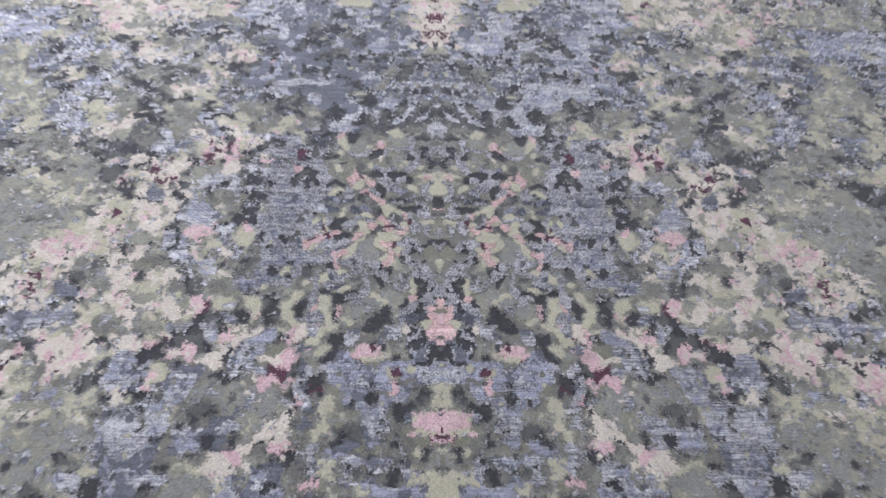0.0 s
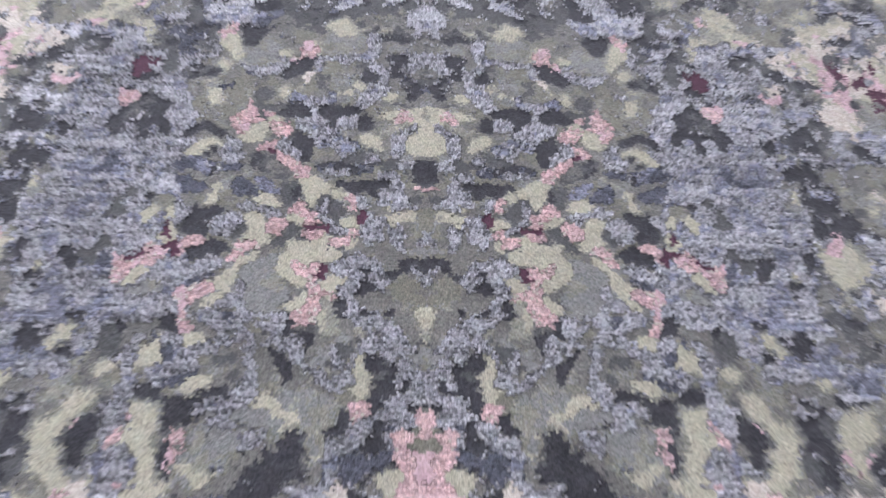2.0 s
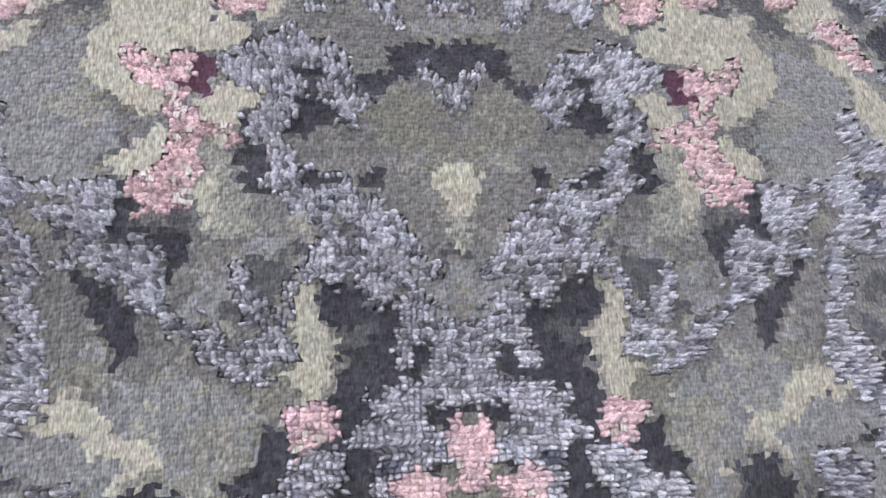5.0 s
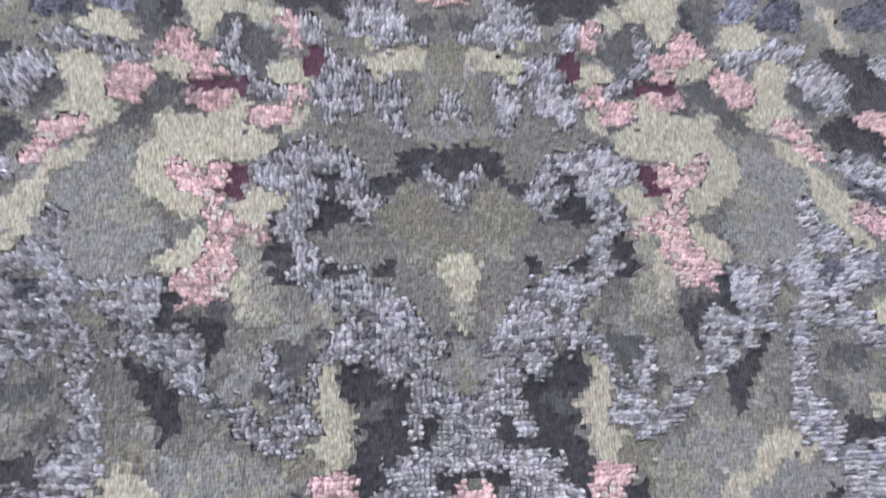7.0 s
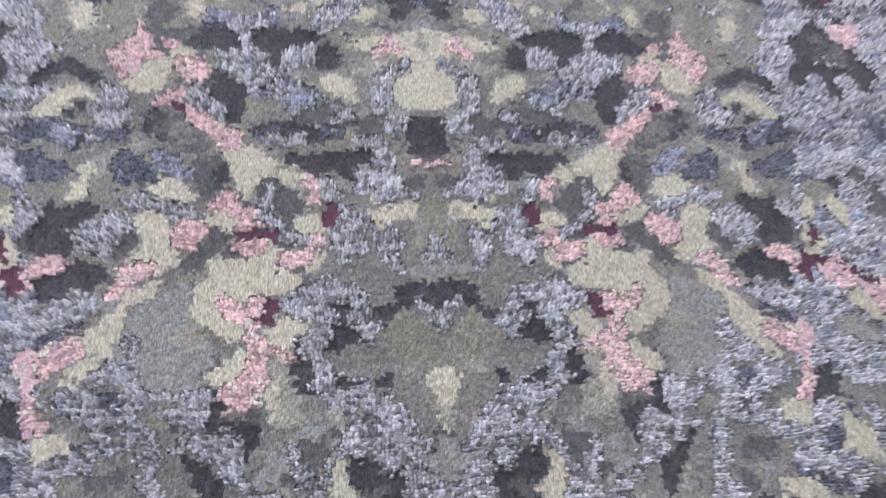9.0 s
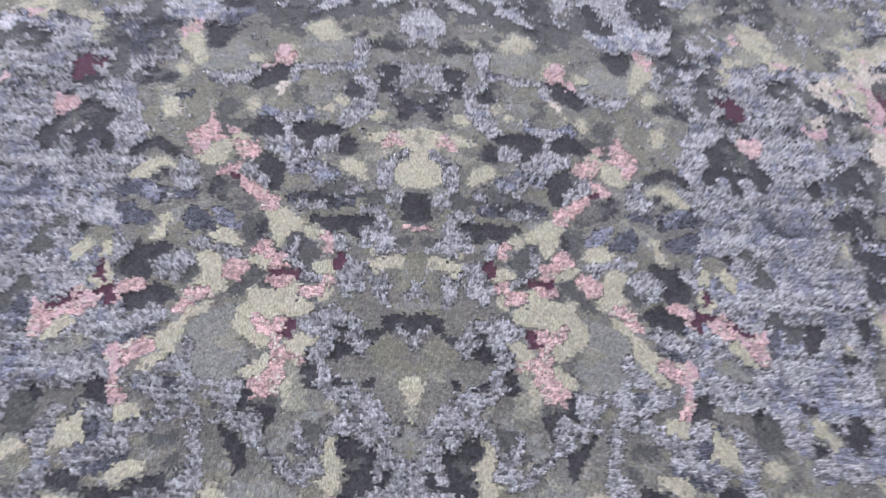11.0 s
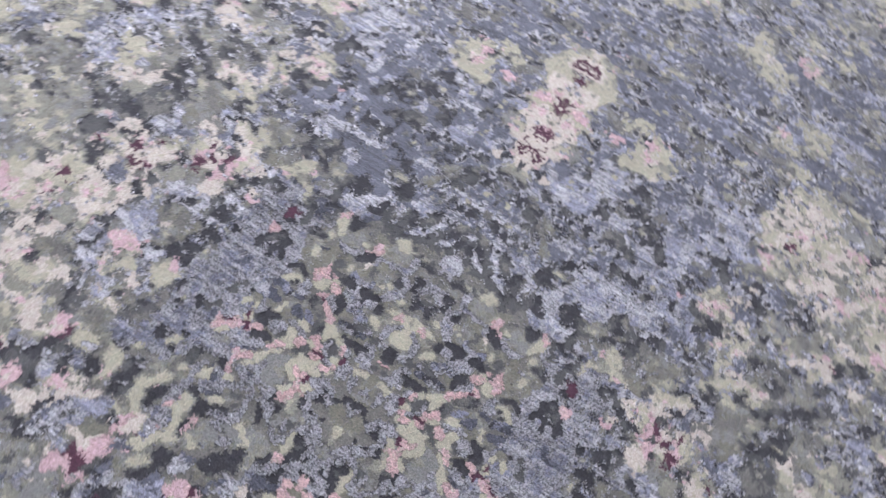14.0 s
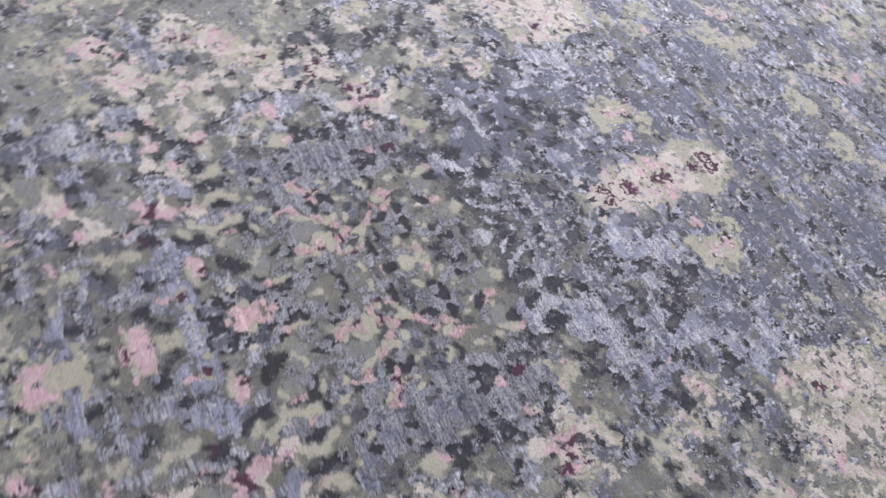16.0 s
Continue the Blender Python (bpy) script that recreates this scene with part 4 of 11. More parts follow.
patch("maroon", (50.9, 105.6), (52.9, 105.2), (51.6, 103.3), (50.5, 104.2))
patch("maroon", (52.9, 102.9), (54.1, 101.6), (52.9, 101.1))
patch("cream", (46.2, 99.6), (49.4, 100.6), (50.5, 97.6), (47.8, 95.7), (46.9, 97.3))
patch("charcoal", (42.0, 96.4), (43.9, 98.3), (46.2, 96.6), (46.4, 95.3), (42.2, 94.7))
patch("moss", (41.3, 91.6), (51.0, 91.9), (47.8, 83.0), (44.1, 84.3), (41.5, 85.6), (40.5, 88.5))
patch("cream", (40.7, 93.2), (42.5, 93.3), (42.1, 91.5), (40.7, 91.9))
patch("charcoal", (39.7, 90.9), (42.4, 90.9), (43.5, 88.0), (45.7, 84.9), (44.8, 82.1), (41.3, 82.7), (40.0, 87.0))
patch("cream", (44.2, 88.7), (46.9, 89.2), (48.9, 85.8), (48.4, 84.3), (46.8, 84.9), (45.0, 87.2))
patch("silver", (46.6, 96.7), (52.5, 96.0), (51.3, 92.6), (47.6, 93.3))
patch("charcoal", (47.7, 95.9), (49.5, 95.1), (50.8, 92.6), (48.9, 92.9))
patch("blue", (25.7, 88.8), (33.3, 89.8), (39.0, 87.7), (38.0, 84.1), (32.3, 85.4), (26.4, 85.9))
patch("charcoal", (31.5, 80.0), (35.2, 79.7), (35.5, 78.7), (32.7, 77.2), (31.1, 78.0))
patch("silver", (36.1, 81.4), (39.8, 79.5), (40.0, 76.2), (37.9, 74.9), (36.7, 71.3), (35.1, 73.6), (32.3, 76.1), (36.1, 77.5))
patch("cream", (40.6, 80.9), (42.0, 79.6), (42.5, 76.9), (42.1, 74.3), (40.9, 74.9), (40.4, 77.5))
patch("moss", (38.1, 76.2), (44.7, 73.9), (43.0, 69.2), (38.8, 70.8))
patch("charcoal", (38.7, 75.7), (40.6, 75.1), (43.5, 71.4), (43.3, 69.7), (41.2, 71.3), (38.8, 73.2))
patch("moss", (24.4, 72.4), (28.5, 71.3), (28.4, 68.5), (24.8, 69.0))
patch("silver", (29.6, 73.7), (30.9, 72.0), (30.7, 68.9), (29.1, 68.9), (29.0, 71.3))
patch("silver", (31.1, 69.1), (33.5, 67.4), (32.6, 66.2), (31.0, 67.7))
patch("silver", (34.6, 68.0), (38.2, 69.2), (41.9, 67.0), (40.7, 66.4), (37.1, 67.6), (36.2, 66.3), (34.2, 66.6))
patch("charcoal", (35.2, 72.0), (36.8, 71.5), (36.3, 69.6), (34.8, 68.4), (34.4, 70.2))
patch("moss", (23.2, 68.9), (42.1, 66.4), (38.8, 56.9), (21.0, 56.9))
patch("cream", (23.8, 69.6), (25.0, 70.2), (25.3, 68.0), (23.7, 67.8))
patch("cream", (27.9, 68.5), (29.3, 67.4), (28.4, 66.2), (27.5, 67.1))
patch("silver", (25.4, 67.4), (27.2, 67.7), (26.5, 65.9), (27.9, 63.6), (27.3, 62.4), (26.7, 63.1), (25.4, 65.0))
patch("charcoal", (20.1, 65.0), (22.3, 65.0), (22.3, 63.7), (20.5, 62.6), (19.9, 63.6))
patch("cream", (28.2, 65.9), (30.1, 65.6), (31.2, 64.1), (31.6, 62.2), (33.2, 60.7), (33.3, 59.2), (30.1, 58.5), (30.4, 60.7), (29.1, 63.3))
patch("cream", (39.2, 65.5), (40.2, 64.4), (39.1, 61.8), (39.5, 59.7), (38.4, 58.3), (36.1, 59.2), (36.7, 62.9))
patch("charcoal", (33.7, 63.3), (36.7, 63.9), (35.9, 61.2), (33.7, 61.2))
patch("charcoal", (33.6, 60.9), (35.2, 59.9), (34.6, 57.4), (33.2, 57.8))
patch("silver", (32.9, 65.9), (34.4, 64.8), (34.6, 63.7), (33.0, 64.2))
patch("silver", (35.8, 59.9), (35.7, 57.8), (34.8, 58.3))
patch("charcoal", (36.6, 66.0), (38.7, 65.3), (37.6, 63.7), (36.4, 64.2))
patch("silver", (26.6, 60.8), (29.1, 58.4), (26.0, 58.3))
patch("silver", (21.1, 58.4), (24.4, 59.4), (23.7, 56.8), (20.9, 56.8))
patch("cream", (26.8, 57.7), (30.0, 58.1), (30.8, 57.5), (29.7, 56.8), (26.6, 56.9))
patch("pink", (24.1, 58.2), (25.4, 58.2), (25.4, 57.1), (24.0, 57.0))
patch("cream", (-0.1, 59.8), (3.8, 58.9), (4.7, 57.9), (3.3, 56.8), (-0.1, 56.8))
patch("pink", (-0.1, 58.4), (1.9, 58.9), (2.2, 57.4), (-0.1, 56.8))
patch("silver", (41.6, 99.8), (45.4, 100.9), (45.5, 98.6), (41.5, 97.1))
patch("silver", (37.7, 85.6), (41.8, 84.2), (41.8, 81.4), (37.4, 81.9))
patch("moss", (37.5, 89.2), (40.3, 90.0), (39.6, 85.6), (37.4, 86.2))
patch("charcoal", (39.0, 91.6), (40.5, 91.7), (40.2, 89.2), (38.8, 89.5))
patch("silver", (36.8, 80.1), (42.1, 77.6), (44.3, 73.8), (40.8, 73.7), (38.4, 77.6))
patch("charcoal", (38.1, 80.5), (39.9, 80.8), (39.7, 79.0), (37.9, 78.6))
patch("moss", (6.7, 66.0), (20.2, 65.7), (23.4, 53.3), (18.4, 51.8), (7.5, 53.8))
patch("moss", (31.7, 46.7), (51.8, 47.7), (48.9, 38.6), (28.7, 39.3))
patch("pink", (-0.4, 58.3), (3.0, 58.2), (3.4, 56.4), (2.0, 54.6), (-0.4, 54.3))
patch("slate", (3.9, 61.5), (7.2, 60.5), (8.6, 57.9), (5.4, 58.0), (3.8, 59.8))
patch("silver", (7.0, 59.8), (8.5, 57.9), (11.9, 57.4), (11.0, 56.6), (7.6, 57.1))
patch("silver", (6.8, 57.1), (11.0, 56.6), (10.8, 54.4), (8.3, 55.4))
patch("charcoal", (11.8, 61.4), (14.9, 58.6), (15.0, 55.9), (12.5, 56.0), (10.9, 57.8))
patch("charcoal", (12.2, 54.5), (14.7, 53.6), (13.7, 52.5), (12.5, 53.0))
patch("charcoal", (19.2, 64.9), (21.8, 63.8), (20.7, 62.6), (18.9, 63.1))
patch("charcoal", (22.8, 66.6), (25.1, 66.0), (24.3, 64.5), (22.6, 64.9))
patch("cream", (21.2, 63.9), (24.3, 64.3), (24.3, 61.0), (23.3, 57.4), (20.7, 56.6), (20.4, 57.9), (22.5, 61.2))
patch("pink", (20.1, 61.7), (21.4, 61.2), (21.0, 58.8), (19.8, 59.7))
patch("silver", (25.0, 66.6), (26.9, 64.7), (25.4, 58.2), (26.1, 57.4), (24.2, 58.3))
patch("charcoal", (27.6, 63.7), (29.5, 62.8), (29.3, 59.0), (27.8, 59.9))
patch("cream", (29.6, 65.5), (32.6, 62.7), (33.1, 60.8), (31.6, 58.1), (29.6, 58.1), (29.3, 61.8))
patch("charcoal", (33.3, 64.5), (35.8, 64.5), (34.5, 58.0), (32.9, 58.1))
patch("cream", (37.3, 65.4), (39.3, 64.4), (39.2, 61.5), (37.4, 57.9), (35.9, 58.4), (36.0, 61.6))
patch("silver", (36.3, 69.1), (41.6, 68.5), (41.7, 65.2), (36.4, 65.3))
patch("charcoal", (39.5, 61.6), (41.5, 60.7), (39.7, 57.0), (38.6, 57.9))
patch("cream", (41.5, 65.2), (46.2, 66.1), (48.4, 64.1), (48.5, 61.3), (45.0, 61.3), (42.7, 62.8))
patch("pink", (45.9, 65.2), (51.0, 64.0), (49.3, 61.2), (46.8, 62.3))
patch("maroon", (47.0, 64.1), (48.2, 63.6), (48.4, 61.3), (46.9, 60.5))
patch("charcoal", (51.5, 67.9), (53.3, 67.3), (51.5, 64.4), (50.6, 64.9))
patch("cream", (50.5, 63.1), (57.0, 66.8), (55.6, 59.2), (52.4, 57.6), (50.6, 60.4))
patch("silver", (23.2, 57.5), (26.3, 58.0), (26.9, 56.6), (24.7, 56.1))
patch("pink", (27.8, 57.5), (30.6, 56.5), (30.0, 53.9), (27.5, 53.9))
patch("charcoal", (18.8, 55.9), (21.9, 56.0), (22.4, 54.2), (20.2, 53.3), (18.6, 54.3))
patch("slate", (15.8, 56.9), (19.1, 56.8), (18.7, 54.3), (16.3, 54.3))
patch("cream", (20.9, 53.4), (24.3, 53.3), (24.8, 51.3), (22.3, 51.2), (21.1, 52.2))
patch("cream", (23.6, 55.0), (25.8, 55.4), (26.7, 53.2), (25.4, 52.8))
patch("charcoal", (18.5, 53.6), (21.0, 53.1), (22.4, 50.9), (24.2, 50.1), (23.0, 49.6), (20.6, 50.1), (18.8, 52.2))
patch("pink", (10.5, 52.9), (14.6, 53.7), (16.2, 52.7), (17.2, 50.7), (15.0, 49.4), (12.7, 50.8), (10.7, 50.8))
patch("charcoal", (-0.4, 54.0), (2.7, 53.6), (5.1, 52.2), (7.3, 49.8), (6.5, 48.6), (2.5, 49.0), (-0.4, 50.8))
patch("silver", (2.5, 51.1), (3.8, 52.7), (6.7, 52.2), (5.1, 51.3))
patch("silver", (-0.4, 48.4), (5.5, 48.7), (10.3, 48.1), (14.7, 46.5), (12.9, 43.5), (9.9, 43.5), (7.7, 45.8), (0.0, 46.1))
patch("silver", (6.8, 46.0), (8.2, 43.7), (9.6, 42.2), (14.2, 42.0), (15.8, 39.7), (10.9, 39.7), (8.8, 42.2))
patch("charcoal", (12.7, 46.6), (13.8, 45.8), (13.9, 43.0), (12.8, 43.4))
patch("charcoal", (23.5, 46.3), (25.8, 45.7), (24.6, 43.8), (23.1, 44.7))
patch("pink", (27.5, 52.1), (30.2, 51.2), (31.6, 49.5), (32.2, 48.3), (29.7, 48.2), (28.4, 50.3))
patch("charcoal", (26.3, 49.7), (29.9, 48.7), (29.9, 46.7), (27.0, 47.2))
patch("silver", (25.9, 48.9), (27.9, 47.3), (28.4, 43.7), (26.4, 43.0), (25.7, 46.1))
patch("silver", (24.9, 43.3), (27.0, 41.6), (25.7, 39.3), (23.8, 39.3))
patch("slate", (36.3, 53.0), (41.0, 52.4), (41.9, 49.6), (38.2, 47.3), (35.2, 48.2))
patch("cream", (42.2, 53.7), (44.6, 53.7), (45.8, 48.6), (42.5, 48.7), (42.2, 51.2))
patch("cream", (37.6, 57.3), (40.4, 56.8), (41.4, 53.7), (42.5, 48.7), (41.1, 49.5), (39.6, 53.7))
patch("silver", (43.9, 57.1), (46.2, 56.1), (45.4, 53.5), (43.8, 53.5))
patch("pink", (47.4, 52.3), (51.0, 52.6), (50.4, 50.4), (47.8, 50.6))
patch("silver", (45.1, 49.6), (49.4, 47.9), (50.1, 42.3), (49.7, 40.8), (47.5, 43.9), (45.1, 47.1))
patch("charcoal", (37.1, 46.6), (42.3, 47.7), (44.3, 46.3), (39.1, 44.9))
patch("charcoal", (49.6, 57.0), (52.8, 55.9), (52.9, 53.3), (50.3, 53.3))
brush("charcoal", 1.2, (10.5, 62.1), (10.1, 60.9))
brush("olive", 1.4, (8.5, 61.0), (9.2, 61.6))
brush("cream", 1.3, (23.8, 69.7), (23.5, 68.4))
brush("moss", 1.7, (23.8, 71.7))
patch("moss", (22.8, 73.2), (24.3, 72.2), (23.9, 70.8), (22.1, 70.9))
patch("silver", (21.1, 68.7), (23.6, 67.9), (23.2, 66.4), (22.2, 66.8), (21.2, 68.0))
patch("cream", (23.6, 70.2), (24.6, 70.0), (24.0, 68.2), (22.9, 68.4))
brush("silver", 1.2, (25.2, 68.5))
patch("slate", (17.6, 70.0), (22.0, 69.3), (21.3, 67.0), (17.6, 67.8))
patch("olive", (8.1, 65.3), (11.5, 65.9), (13.2, 66.9), (13.3, 64.7), (11.5, 62.6), (9.5, 62.1), (7.9, 62.2), (7.7, 63.6))
patch("silver", (1.6, 63.1), (3.3, 63.0), (3.4, 61.4), (2.6, 61.4), (1.8, 62.1))

# the heart of the design, drawn finer
patch("blush", (-1.5, 163), (4.3, 166.5), (7.3, 160.9), (9, 156.7), (7.2, 153), (4.4, 149.2), (3.3, 145.9), (-0.7, 143.3))
patch("khaki", (6.4, 159), (10, 158.5), (10.4, 154.8), (8.4, 152.6), (6.9, 155.2))
patch("cream", (17.9, 165.9), (21.9, 168.8), (27.8, 169.9), (29.5, 166.2), (28.8, 162.8), (24.8, 161.5), (20.8, 160), (18.9, 161.3))
patch("blush", (22.5, 168.2), (25.4, 169.6), (26.8, 167), (23.9, 165.3))
patch("slate", (22.9, 154.7), (26.3, 156.5), (27.6, 153.1), (25.4, 151.7))
patch("graphite", (27.7, 151.6), (32.1, 153.7), (33.9, 151.9), (32.9, 149.4), (30.2, 147.9), (28.4, 148.9))
patch("khaki", (29.4, 151.4), (31.1, 152.3), (31, 149.6))
patch("charcoal", (20.1, 147.9), (21.7, 148.7), (23.4, 148.1), (22.6, 144.3), (21.5, 144.7))
patch("charcoal", (29.6, 147), (31.9, 145.8), (34.7, 147.8), (36.3, 149), (35.2, 146.8), (33.1, 144.7), (30.3, 145.1))
patch("graphite", (22.3, 141.4), (23.8, 143.3), (27.1, 142.8), (30.6, 140.3), (29.6, 138), (26.3, 139.1), (23.1, 138.6))
patch("charcoal", (34.5, 144.9), (35.8, 146.7), (37, 144.9), (37.6, 142.9), (38.7, 141.2), (37.1, 140.3), (35.4, 141.6), (34.8, 142.9))
patch("charcoal", (7, 142.7), (8.4, 142.4), (9.1, 140.5), (8, 139.5))
patch("charcoal", (5.4, 135.3), (7.9, 140.1), (9.3, 137.1), (11.2, 134.9), (11.3, 130.4), (9.4, 129.2), (7.9, 132.1), (5.9, 132.8))
patch("khaki", (9.4, 136.5), (12.1, 136.5), (13.5, 133.6), (14.4, 129.9), (15.6, 128.4), (14.3, 126.8), (12.5, 128.8), (11.1, 131.6))
patch("charcoal", (3.6, 147.4), (5.3, 147.2), (5.6, 145.1), (4.2, 145))
patch("slate", (20.1, 135.4), (24.4, 135.2), (30.8, 135.7), (35.1, 135.5), (35.2, 131.6), (26.8, 130.7), (22.7, 130.9), (19.4, 132.6))
patch("charcoal", (19.1, 129.9), (20.7, 129.7), (22.4, 128.3), (20.3, 127.7))
patch("silver", (43, 167.1), (51, 171.3), (54.6, 169.1), (53.1, 160.6), (56.5, 157), (51.7, 152.6), (48.3, 153.1), (44.8, 155.1), (43.6, 160.9))
patch("charcoal", (52.6, 163.6), (55, 164.3), (54.3, 161), (52.9, 161.3))
patch("charcoal", (55.5, 161.3), (57.9, 162), (57.6, 160.4), (55.7, 160.1))
patch("cream", (57.4, 176.7), (63.9, 180.5), (71.5, 179.4), (75, 176.2), (75.9, 172.2), (73.6, 168.3), (77.7, 166.3), (76.7, 162.8), (73.4, 160.4), (76.2, 158.1), (72.9, 154.9), (69.3, 154.7), (64.8, 156.3), (61.3, 158.4), (59, 159.2), (58, 163.6), (55.8, 167.8))
patch("blush", (60.9, 172.7), (66.2, 176), (71, 174.1), (73.1, 169.8), (70.2, 164.1), (67.4, 160.1), (62.7, 161.9), (60.6, 166))
patch("pink", (60.8, 171), (64.1, 172.8), (65.2, 170.6), (63.2, 168.4), (61.3, 168.7))
patch("maroon", (60.3, 165.9), (62.5, 167.4), (63.6, 166.1), (62.7, 164.7), (61.1, 164.9))
patch("charcoal", (57.3, 175.3), (58.6, 176.2), (59.2, 174.7), (57.9, 173.8))
patch("olive", (67.1, 163.1), (70.2, 164.9), (70.6, 161.8), (67.4, 160.5))
patch("khaki", (66.8, 167.9), (70, 169.1), (69.8, 167.1))
patch("khaki", (73.8, 170), (77, 171.3), (77.4, 168.6), (74.8, 167.8))
patch("khaki", (74.9, 163.1), (78.8, 165), (79.7, 162.1), (76.5, 160.5))
patch("sage", (71.7, 181.2), (77.1, 183.8), (83.6, 183.1), (84.3, 179), (80.2, 176.9), (76.4, 177.5), (72.7, 178))
patch("pink", (75.5, 174.6), (79.5, 176.7), (80.5, 173.6), (78.1, 169.6), (76.5, 171.6))
patch("pink", (75.8, 160.3), (81, 162.5), (81.5, 158.8), (77.8, 156.3), (76.1, 157.3))
patch("cream", (81.1, 173.8), (85.3, 176.8), (89.1, 176.2), (87.2, 172.3), (82.9, 167.8), (82.2, 162.9), (80.7, 165.6))
patch("blush", (83.8, 185), (89.6, 188.6), (91.8, 185.7), (90.5, 181.8), (85.4, 177.6), (83.1, 179.5))
patch("graphite", (87, 179.8), (92.5, 181.5), (94.1, 179.4), (93.4, 175), (88.6, 172.7))
patch("slate", (58.7, 152.4), (62.3, 154.1), (65.7, 153.7), (69.1, 152.4), (67.6, 147.7), (66.8, 145.4), (65.1, 145.6), (63, 147.1), (59.6, 147.6))
patch("charcoal", (56.3, 151), (58.7, 152.4), (60.8, 150.1), (58.4, 148))
patch("charcoal", (57.2, 145.5), (59.5, 146.9), (60, 144.9), (58.2, 143.3))
patch("charcoal", (59.3, 142.7), (62.2, 144.1), (62.6, 142.6), (60.3, 141.2))
patch("charcoal", (65.8, 147.2), (67.5, 147), (67.6, 144.9), (66.2, 145.2))
patch("charcoal", (70.5, 148.5), (72.8, 148.4), (73.3, 147.1), (70.9, 146.8))
patch("cream", (46.4, 139.9), (49.7, 140.1), (53.7, 141.8), (55.2, 139.6), (54.6, 136.7), (53.4, 135.4), (51.3, 135.9), (49.1, 137.3), (47, 138))
patch("pink", (47.5, 139.1), (50.3, 139.3), (50.8, 137.7), (48.6, 137.8))
patch("charcoal", (48, 149.8), (51.1, 150.7), (51.6, 148.2), (49.3, 147.9))
patch("charcoal", (43.7, 150.3), (45.4, 149.4), (44.8, 147.8))
patch("olive", (48.1, 144.5), (51.5, 144.7), (52, 142.8), (49.8, 141.1), (48.3, 142))
patch("sage", (69.6, 144.8), (73.2, 146.4), (74.6, 144), (72.7, 141.5), (69.9, 141.4))
patch("sage", (76.2, 152.9), (81.3, 155.8), (84.4, 152.3), (82.8, 149.7), (79.3, 149.5), (76.5, 150.1))
patch("pink", (84.8, 155.3), (88.5, 156.3), (89.9, 153.8), (89.6, 151.5), (86.1, 152))
patch("cream", (76.9, 148.8), (81.5, 148.7), (84.8, 147.5), (79.8, 144), (77.7, 145.5))
patch("charcoal", (79.8, 144), (81.6, 145.2), (84, 145.9), (82, 144))
patch("cream", (56.7, 136), (60.1, 136.9), (61.6, 135.3), (60.8, 130.7), (57.5, 129.8), (54.2, 127.8), (53.8, 129.5), (56.5, 131.5))
patch("cream", (69, 138.6), (76, 141), (78, 138.9), (75.5, 137), (71.1, 137.1))
patch("blush", (58.4, 126.4), (62.7, 128.1), (67, 127.9), (68.4, 126.5), (65.6, 123.6), (63.5, 124.3), (60.4, 124.5))
patch("cream", (54.1, 122.9), (57.2, 123.5), (57.6, 120.9), (54.9, 119.1), (52.8, 118), (53.4, 120.5))
patch("charcoal", (67.2, 130.4), (69.8, 129.8), (70.4, 128.2), (68, 127.6))
patch("charcoal", (60.3, 123.9), (61.4, 123.5), (63.9, 122.4), (66.5, 123), (65.9, 121.1), (62.3, 121.4))
patch("silver", (70.6, 127), (72.9, 128.2), (73.1, 125.2), (71.2, 122.4), (69.9, 123.3))
patch("charcoal", (70.7, 122.3), (73.3, 122.3), (73.3, 118.3), (71.1, 116.7), (70.3, 119.3))
patch("cream", (44.7, 115), (48.7, 115.4), (52.7, 115.2), (53.2, 113.7), (49.7, 112.3), (47.2, 112.3), (44.7, 113.3))
patch("charcoal", (54.4, 117.8), (57, 119), (57.9, 118.1), (55.7, 114.8), (54.2, 115))
patch("blush", (44.7, 107.4), (48.1, 109.3), (48.6, 105.7), (50.9, 103.7), (54.3, 103.9), (54.2, 102.4), (49.4, 101.4), (46.6, 103.3), (45.2, 105.5))
patch("maroon", (47.9, 108.2), (49.1, 108.4), (49.6, 106.5), (50.3, 105.8), (49.3, 104.6), (48.4, 105.7))
patch("maroon", (49.5, 103.4), (51.6, 104.9), (52.9, 104.6), (51.4, 103.3), (49.9, 102.5))
patch("maroon", (53.5, 108.4), (54.5, 108.1), (54.6, 106), (53.9, 106.4))
patch("maroon", (53.5, 104.3), (55.1, 104.8), (55.2, 103.6), (53.8, 103.1))
patch("cream", (57.1, 112.4), (59.2, 113.4), (57.4, 109.3), (56.3, 106.9), (55.6, 107.8))
patch("silver", (63.5, 110.6), (65.6, 112.7), (65.9, 110.1), (64, 105.6), (61, 103.9), (62.2, 107.2))
patch("graphite", (67.6, 112.6), (72, 115.8), (73.7, 112.9), (72.2, 108.4), (72.9, 106.5), (67.9, 105.4), (66.8, 108.7))
patch("cream", (73.7, 117.3), (76.5, 118.5), (76.2, 116.8), (74, 115.2))
patch("cream", (74.4, 114.2), (77.3, 117), (78.9, 114.1), (81.8, 113.2), (83.2, 111.9), (82.6, 108.6), (75, 106.9), (73.3, 109.7), (74.5, 111.5))
patch("pink", (-0.2, 62.5), (2.3, 62), (3, 60.2), (2.1, 58.9), (-0.3, 58.6))
patch("pink", (-0.3, 58.3), (2.1, 58.2), (3.3, 58.5), (3.3, 56.8), (2, 55.5), (1.8, 54.3), (-0.4, 54.1))
patch("cream", (1.7, 58.5), (3.8, 58.9), (3.9, 57.6), (2.5, 56.8))
patch("slate", (3.1, 61.5), (5.5, 60.6), (7.4, 58.8), (6.5, 57.5), (4.6, 58.4), (3, 59.8))
